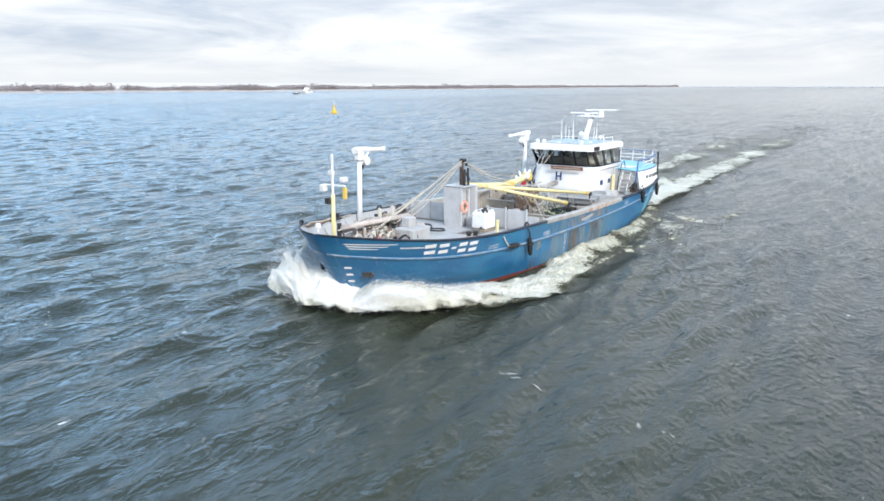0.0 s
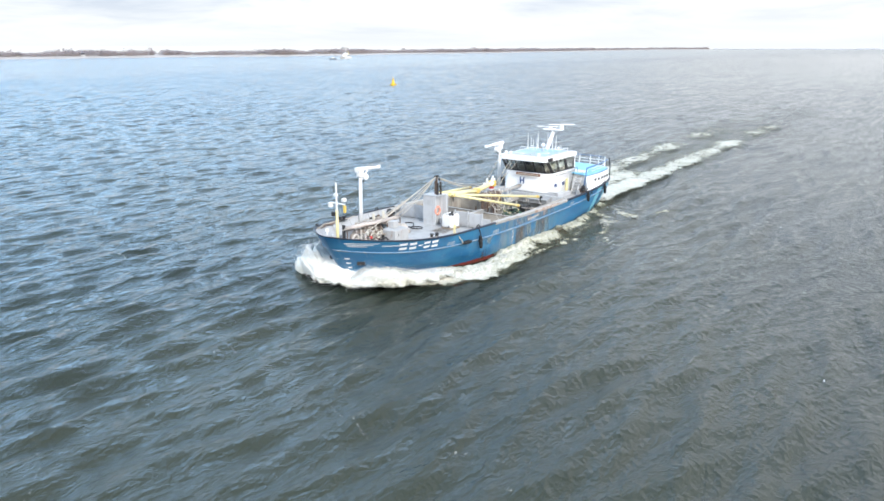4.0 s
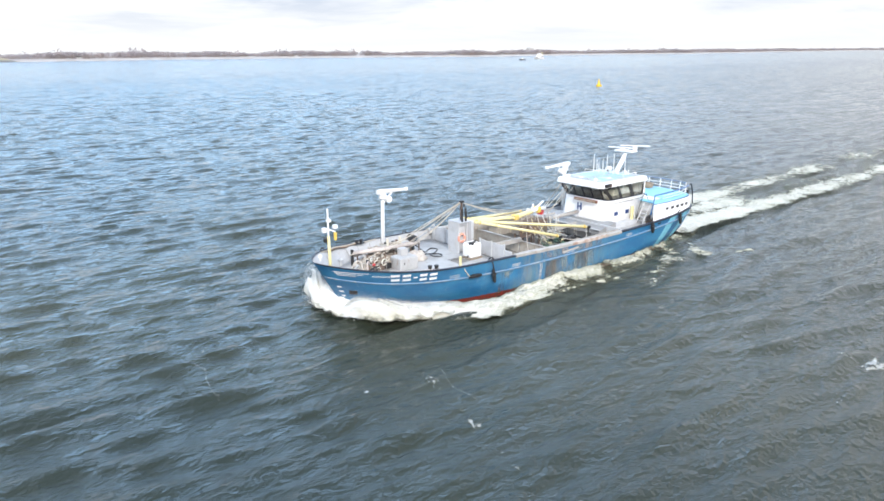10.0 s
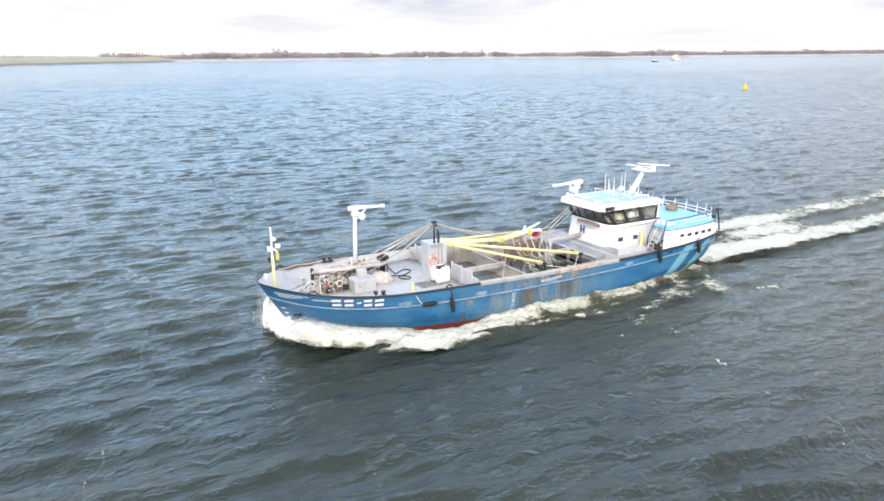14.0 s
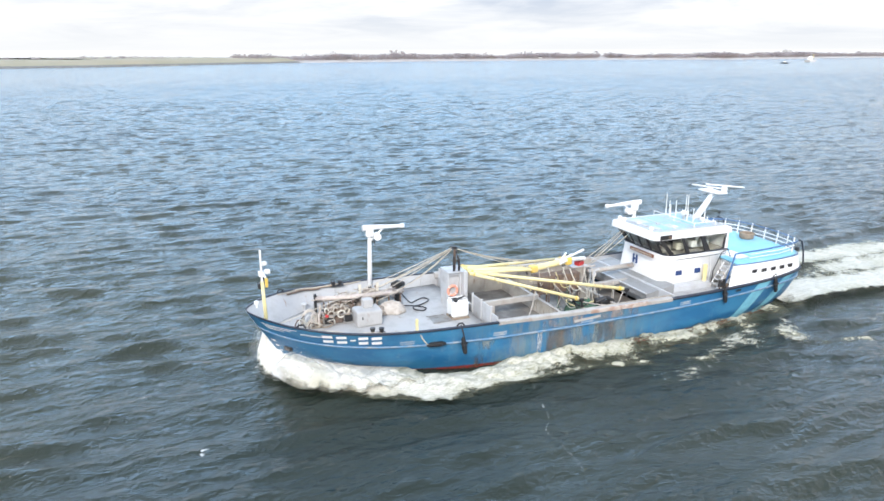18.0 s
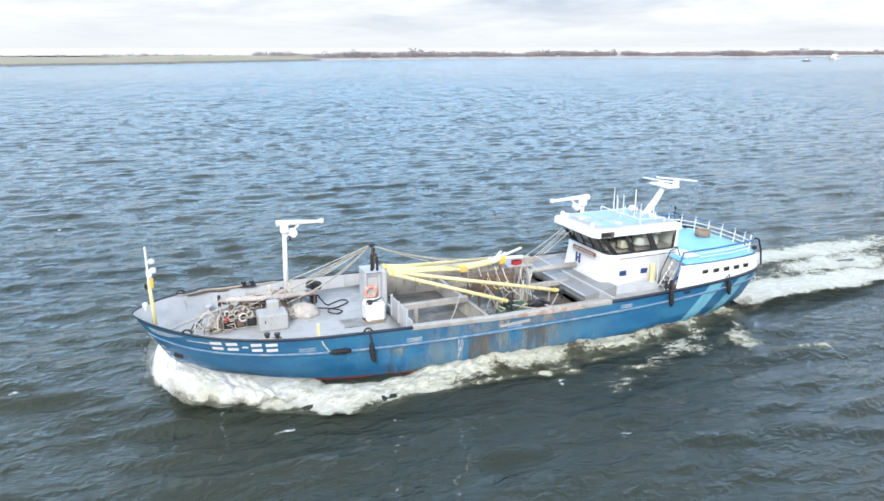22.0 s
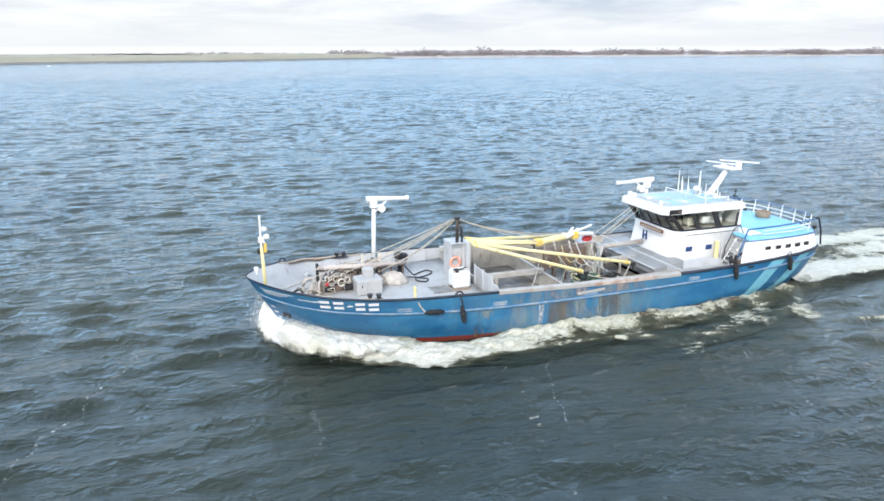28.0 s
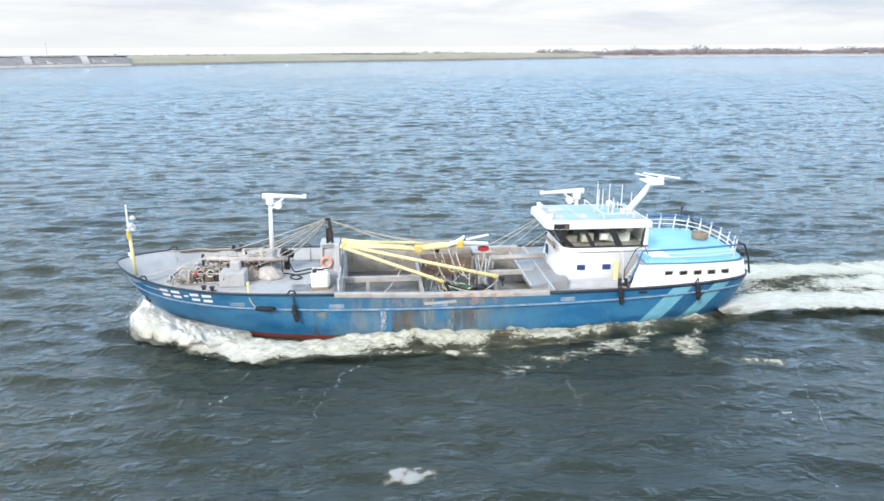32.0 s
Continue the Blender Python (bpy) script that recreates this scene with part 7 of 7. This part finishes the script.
for s in (1, -1):
    def at(u, v, s=s):
        x = 18.2 - 36.5 * u
        xr = min(19, x + 1.9 * max(0, (x - 9.5) / 7.6) ** 1.6)
        y = max(0.0, ease(xr, WL_B) - 0.22) + v * ease(x, WASH_W)
        roll = math.exp(-((v - ease(x, WASH_MID)) / 0.26) ** 2)
        lump = 1 + 0.55 * n3(x, y * 1.3, s * 3, 0.9) + 0.40 * n3(x, y, s * 7, 2.4)
        z = ease(x, WASH_TOP) * roll * lump + 0.13 + 0.07 * n3(x, y, 1.7, 0.8) + 0.16 * abs(n3(x, y * 1.2, s * 29, 1.5)) * min(1, 8 * v)
        return (x - 0.5 * v + 0.15 * n3(x, y, 9, 2), s * y, z)

    def cover(u, v, s=s):
        x = 18.2 - 36.5 * u
        m = ease(x, WASH_MID)
        c = ease(x, WASH_COV) + 0.10 - 0.62 * max(0, abs(v - m) / (1 - m)) ** 1.5 + 0.26 * n3(x, v * 2.5, s * 5, 0.5)
        if 5.5 < x < 12.5 and v < m:
            c -= 1.1 * ((m - v) / m) ** 1.5 * math.sin(math.pi * (x - 5.5) / 7)
        if -16 < x < -4 and v < m:
            c -= 0.35 * ((m - v) / m) ** 1.5 * math.sin(math.pi * (x + 16) / 12)
        c += 0.14 * math.exp(-((v - 0.72 - 0.1 * n3(x, s, 4, 0.6)) / 0.07) ** 2)
        return max(0.0, c * min(1, u * 9))

    foam_sheet("side_wash", 250, 40, at, cover, M["foam"], bw, "white foam rolling along the hull side")

    # thin lace of old foam drifting off outside the wash
    def lace_at(u, v, s=s):
        x = 8.0 - 27.0 * u
        y = ease(x, WL_B) + 1.2 + v * (3.6 + 2.6 * u)
        swell = 0.16 * math.sin(1.5 * y - 0.35 * x + 1.2 * n3(x, y, s * 11, 0.3)) + 0.10 * n3(x, y, s * 15, 0.9)
        return (x - 0.8 * v, s * y, 0.20 + max(-0.05, swell) * (1 - v))

    def lace_cover(u, v, s=s):
        x = 8.0 - 27.0 * u
        y = ease(x, WL_B) + 1.2 + v * (3.6 + 2.6 * u)
        ridge = abs(math.sin(0.75 * y - 0.18 * x + 1.6 * n3(x, y, s * 19, 0.22))) ** 3
        return max(0.0, (0.365 + 0.20 * ridge + 0.30 * n3(x, y, s * 23, 0.35)) * (1 - 0.45 * v) * min(1, 6 * v, 5 * u, 5 * (1 - u)))

    foam_sheet("foam_lace", 200, 40, lace_at, lace_cover, M["lace"], bw, "thin olive and white lace of spent foam")

    def cover2(u, v, s=s):
        c = 1.0 - 0.80 * max(0, (v - 0.58) / 0.42) ** 1.4 - 0.42 * max(0, (u - 0.35) / 0.65)
        return max(0.0, c + 0.14 * n3(u * 8, v * 3, s * 2, 1.3) - 0.35 * max(0, 0.06 - u) / 0.06)

    ob = foam_sheet("bow_crest", 90, 34, lambda u, v, s=s: crest_at(u, v, s), cover2, M["spray"], bw, "dense white crest breaking off the stem")
    HEAVE.append((ob, 0.0 if s > 0 else 1.3, 0.10))
    if s < 0:
        ob = foam_sheet("spray_plume", 60, 60, plume_at, plume_cover, M["spray"], bw, "tall white plume thrown out to leeward of the stem")
        HEAVE.append((ob, 1.3, 0.12))
    else:
        ob = foam_sheet("spray_veil", 40, 20, lambda u, v: crest_at(0.02 + 0.5 * u, 0.10 + 0.85 * v, 1) + Vector((0.25, 0.15, 0.24 * (1 - u) * (1 - 0.5 * v) + 0.06)), lambda u, v: max(0, 0.84 - 0.55 * u - 0.5 * max(0, v - 0.55) + 0.35 * n3(u * 4, v * 3, 6)), M["mist"], bw, "thin veil of blown spray above the crest")
        HEAVE.append((ob, 0.5, 0.15))
    # torn-off spray: fine white flakes above the crest
    rr = random.Random(31 + s)
    for batch in range(3):
        verts, faces = [], []
        for k in range(8500):
            u = rr.random() ** 1.4 * 0.85
            v = rr.betavariate(1.5, 2.0)
            flung = s < 0 and k % 2 == 0
            c = plume_at(u * 0.8, v) + Vector((rr.gauss(0, 0.16), rr.gauss(-0.1, 0.2), rr.gauss(0.05, 0.14))) if flung else crest_at(u, v, s)
            lift = rr.expovariate(1.0 / (0.05 + 0.19 * (1 - u) ** 3))
            c += Vector((rr.gauss(0.08, 0.13), s * abs(rr.gauss(0.0, 0.16)) + s * 0.2 * lift, min(lift, 1.1) * (1.15 - 0.5 * v)))
            r_ = 0.008 + 0.012 * rr.random() ** 3
            b = len(verts)
            verts += [tuple(c + Vector((rr.uniform(-1, 1), rr.uniform(-1, 1), rr.uniform(-1, 1))) * r_ * 1.5) for _ in range(3)]
            faces.append((b, b + 1, b + 2))
        ob = part("flying_spray", mesh_of("flying_spray", verts, faces, M["drops"]), None, bw)
        ob["kind"] = "stuff"
        HEAVE.append((ob, 0.9 * batch + (0 if s > 0 else 1.3), 0.16))
    # low broken crests outside the wash
    for x0, length, y0, sd in ((1.0, 4.0, 7.2, 1), (-3.4, 4.2, 8.4, 2), (-11.0, 3.0, 7.4, 3), (-13.0, 5.0, 9.6, 5)):
        def at3(u, v, s=s, x0=x0, length=length, y0=y0, sd=sd):
            x = x0 - length * u
            y = y0 + 1.6 * (u - 0.4) ** 2 * (1 if sd % 2 else -2) + 0.8 * u + (v - 0.5) * 1.1 + 0.5 * n3(x, s * 20, sd, 0.5)
            return (x, s * y, 0.16 + 0.14 * math.exp(-((v - 0.4) / 0.2) ** 2))

        foam_sheet("outer_crest", 60, 10, at3, lambda u, v, s=s, sd=sd: max(0, (0.50 + 0.40 * n3(u * 5, s * 4, sd)) * (1 - abs(2 * v - 1) ** 1.5) * math.sin(3.14 * u) ** 0.5), M["foam"], bw)

# the heap of white water round the foot of the stem
def stem_at(u, v):
    a, r = v * math.tau, u
    lump = 1 + 0.45 * n3(math.cos(a) * r * 2, math.sin(a) * r * 2, 3, 1.2) + 0.35 * n3(math.cos(a) * r * 2, math.sin(a) * r * 2, 8, 3.1)
    ragged = 1 + 0.22 * n3(math.cos(a), math.sin(a), 5, 2.3)
    high = 1.20 - 0.40 * math.sin(a)
    return Vector((17.0 + (1.75 if math.cos(a) > 0 else 2.2) * r * ragged * math.cos(a), (2.3 if math.sin(a) > 0 else 3.0) * r * ragged * math.sin(a), 0.12 + high * max(0, 1 - r**1.5) * lump))


ob = foam_sheet("stem_foam", 40, 90, stem_at, lambda u, v: max(0, 1.06 - 0.80 * u**2.2 + 0.16 * n3(math.cos(v * math.tau) * u * 4, math.sin(v * math.tau) * u * 4, 2)), M["spray"], bw, "white water heaped round the foot of the stem")
HEAVE.append((ob, 0.6, 0.09))
rr = random.Random(77)
verts, faces = [], []
for k in range(9000):
    c = stem_at(rr.random() ** 0.6, rr.random())
    c += Vector((rr.gauss(0.06, 0.14), rr.gauss(0, 0.18), rr.expovariate(1 / 0.13)))
    r_ = 0.012 + 0.014 * rr.random() ** 3
    b = len(verts)
    verts += [tuple(c + Vector((rr.uniform(-1, 1), rr.uniform(-1, 1), rr.uniform(-1, 1))) * r_) for _ in range(3)]
    faces.append((b, b + 1, b + 2))
ob = part("flying_spray", mesh_of("flying_spray", verts, faces, M["drops"]), None, bw)
ob["kind"] = "stuff"
HEAVE.append((ob, 1.5, 0.14))

# foam that drifts on the open water: thin dotted streaks and a few small breaking crests
STREAKS = (
    ((-74, -4), (-72.9, 5), (-71.2, 15.5), (-69.3, 20.6), (-68, 26)),
    ((-17, 4), (-15.4, 12.5), (-12.7, 23.8), (-11.1, 31)),
    ((7, -5), (7.8, -1.3), (9.3, 7.5), (10.5, 13)),
    ((75, 5), (75.8, 10.7), (77, 19.1), (78, 25)),
    ((99.5, 3), (100.7, 7.9), (101.8, 11.8), (103.9, 18.7)),
    ((41, 4), (42.3, 9), (43.9, 14.8), (44.5, 19)),
    ((-40.5, 14), (-39.4, 19.4), (-38.4, 22.6), (-37, 28)),
)
for k, line_ in enumerate(STREAKS):
    mid = curve([(x, y, 0) for x, y in line_], 40)
    last = len(mid) - 1

    def at4(u, v, mid=mid, last=last, k=k):
        p = mid[int(u * last)].lerp(mid[min(last, int(u * last) + 1)], u * last - int(u * last))
        x = p.x + 0.14 * n3(p.y, k * 3.1, 0, 0.7) + 0.10 * n3(p.y, k, 5, 2.1) + (v - 0.5) * 0.80
        return (x, p.y, sea_z(x, p.y) + 0.03)

    ob = foam_sheet("foam_streak", last * 2, 6, at4, lambda u, v, k=k: max(0, (0.16 + 0.36 * n3(u * 14, k * 5, 1) + 0.74 * n3(u * 95, v * 4, k)) * (1 - abs(2 * v - 1) ** 4) * math.sin(3.14 * u) ** 0.3), M["streak"], None)
    tagged(ob, "thin dotted streak of white foam drifting on the water", "foam", "foam streaks on the water")
for k, (cx, cy) in enumerate(((93.0, 18.3), (-35.4, 25.6), (60.0, 22.0), (22.0, 27.0))):
    def at5(u, v, cx=cx, cy=cy):
        x, y = cx + (u - 0.5) * 2.9, cy + (v - 0.5) * 1.4 + 0.25 * math.sin(4 * u)
        return (x, y, sea_z(x, y) + 0.03 + 0.10 * math.sin(math.pi * u) * math.sin(math.pi * v))

    ob = foam_sheet("breaking_crest", 24, 12, at5, lambda u, v, k=k: max(0, (0.66 + 0.60 * n3(u * 7, v * 5, k)) * math.sin(math.pi * u) ** 0.6 * math.sin(math.pi * v) ** 0.8), M["streak"], None)
    tagged(ob, "small white breaking crest on the open water", "foam", "breaking crests on the water")

wk = empty("stern_wake", flat_pose(0) @ AFLOAT, "churned pale wake trailing behind the stern", "wake")
FLOATING.append((wk, AFLOAT))


def band_sheet(name, y0, drift, wide0, grow, strong, label, seed):
    """One foam trail: starts at the stern beside y0 and drifts and widens astern."""
    def at(u, v):
        d = 150 * u**1.4
        x = -16.9 - d
        half = wide0 + grow * d
        y = y0 + drift * d + (2 * v - 1) * half * 1.7
        hump = 0.30 * math.exp(-((d - 5) / 8) ** 2) * (1 - (2 * v - 1) ** 2)
        return (x, y, 0.24 + 0.12 * n3(x, y, 4 + seed, 0.35) + 0.12 * n3(x, y, 6 + seed, 1.1) + hump)

    def cover(u, v):
        d = 150 * u**1.4
        k = math.exp(-(abs(2 * v - 1) * 1.55) ** 2.2)
        base = 0.42 + 0.38 * math.exp(-d / 24) + 0.10 * math.exp(-d / 70)
        return max(0.0, (strong * base + 0.20 * n3(d, v * 2, seed, 0.10)) * k * min(1, (1 - u) * 3))

    foam_sheet(name, 260, 26, at, cover, M["wake"], wk, label)


band_sheet("wake_band", 2.3, -0.010, 1.9, 0.026, 1.04, "bright foam trail off the port quarter", 1)
band_sheet("wake_band", -3.4, -0.035, 2.1, 0.036, 0.94, "foam trail off the starboard quarter", 5)
band_sheet("wake_band", -0.4, -0.02, 2.6, 0.030, 0.76, "grey churned water between the trails", 9)


def motions():
    """The vessel and the water that it throws up go along the track together."""
    times = [t for t, *_ in PATH]
    for thing, local in CARRIED:
        walk(thing, [(t, ship_pose(t) @ local) for t in times])
    for thing, local in FLOATING:
        walk(thing, [(t, flat_pose(t) @ local) for t in times])
    walk(fs, [(0, pose(-735, -686, 0, 0, 0, 28)), (16, pose(-800, -723, 0, 0, 0, 28)), (32, pose(-865, -760, 0, 0, 0, 28))])
    for piece, phase, rise in HEAVE:
        walk(piece, [(k * 0.5, pose(0.5 * rise * math.sin(1.1 * k + phase), 0, rise * math.sin(0.93 * k + phase) * (0.7 + 0.3 * math.sin(0.21 * k)))) for k in range(65)])


motions()
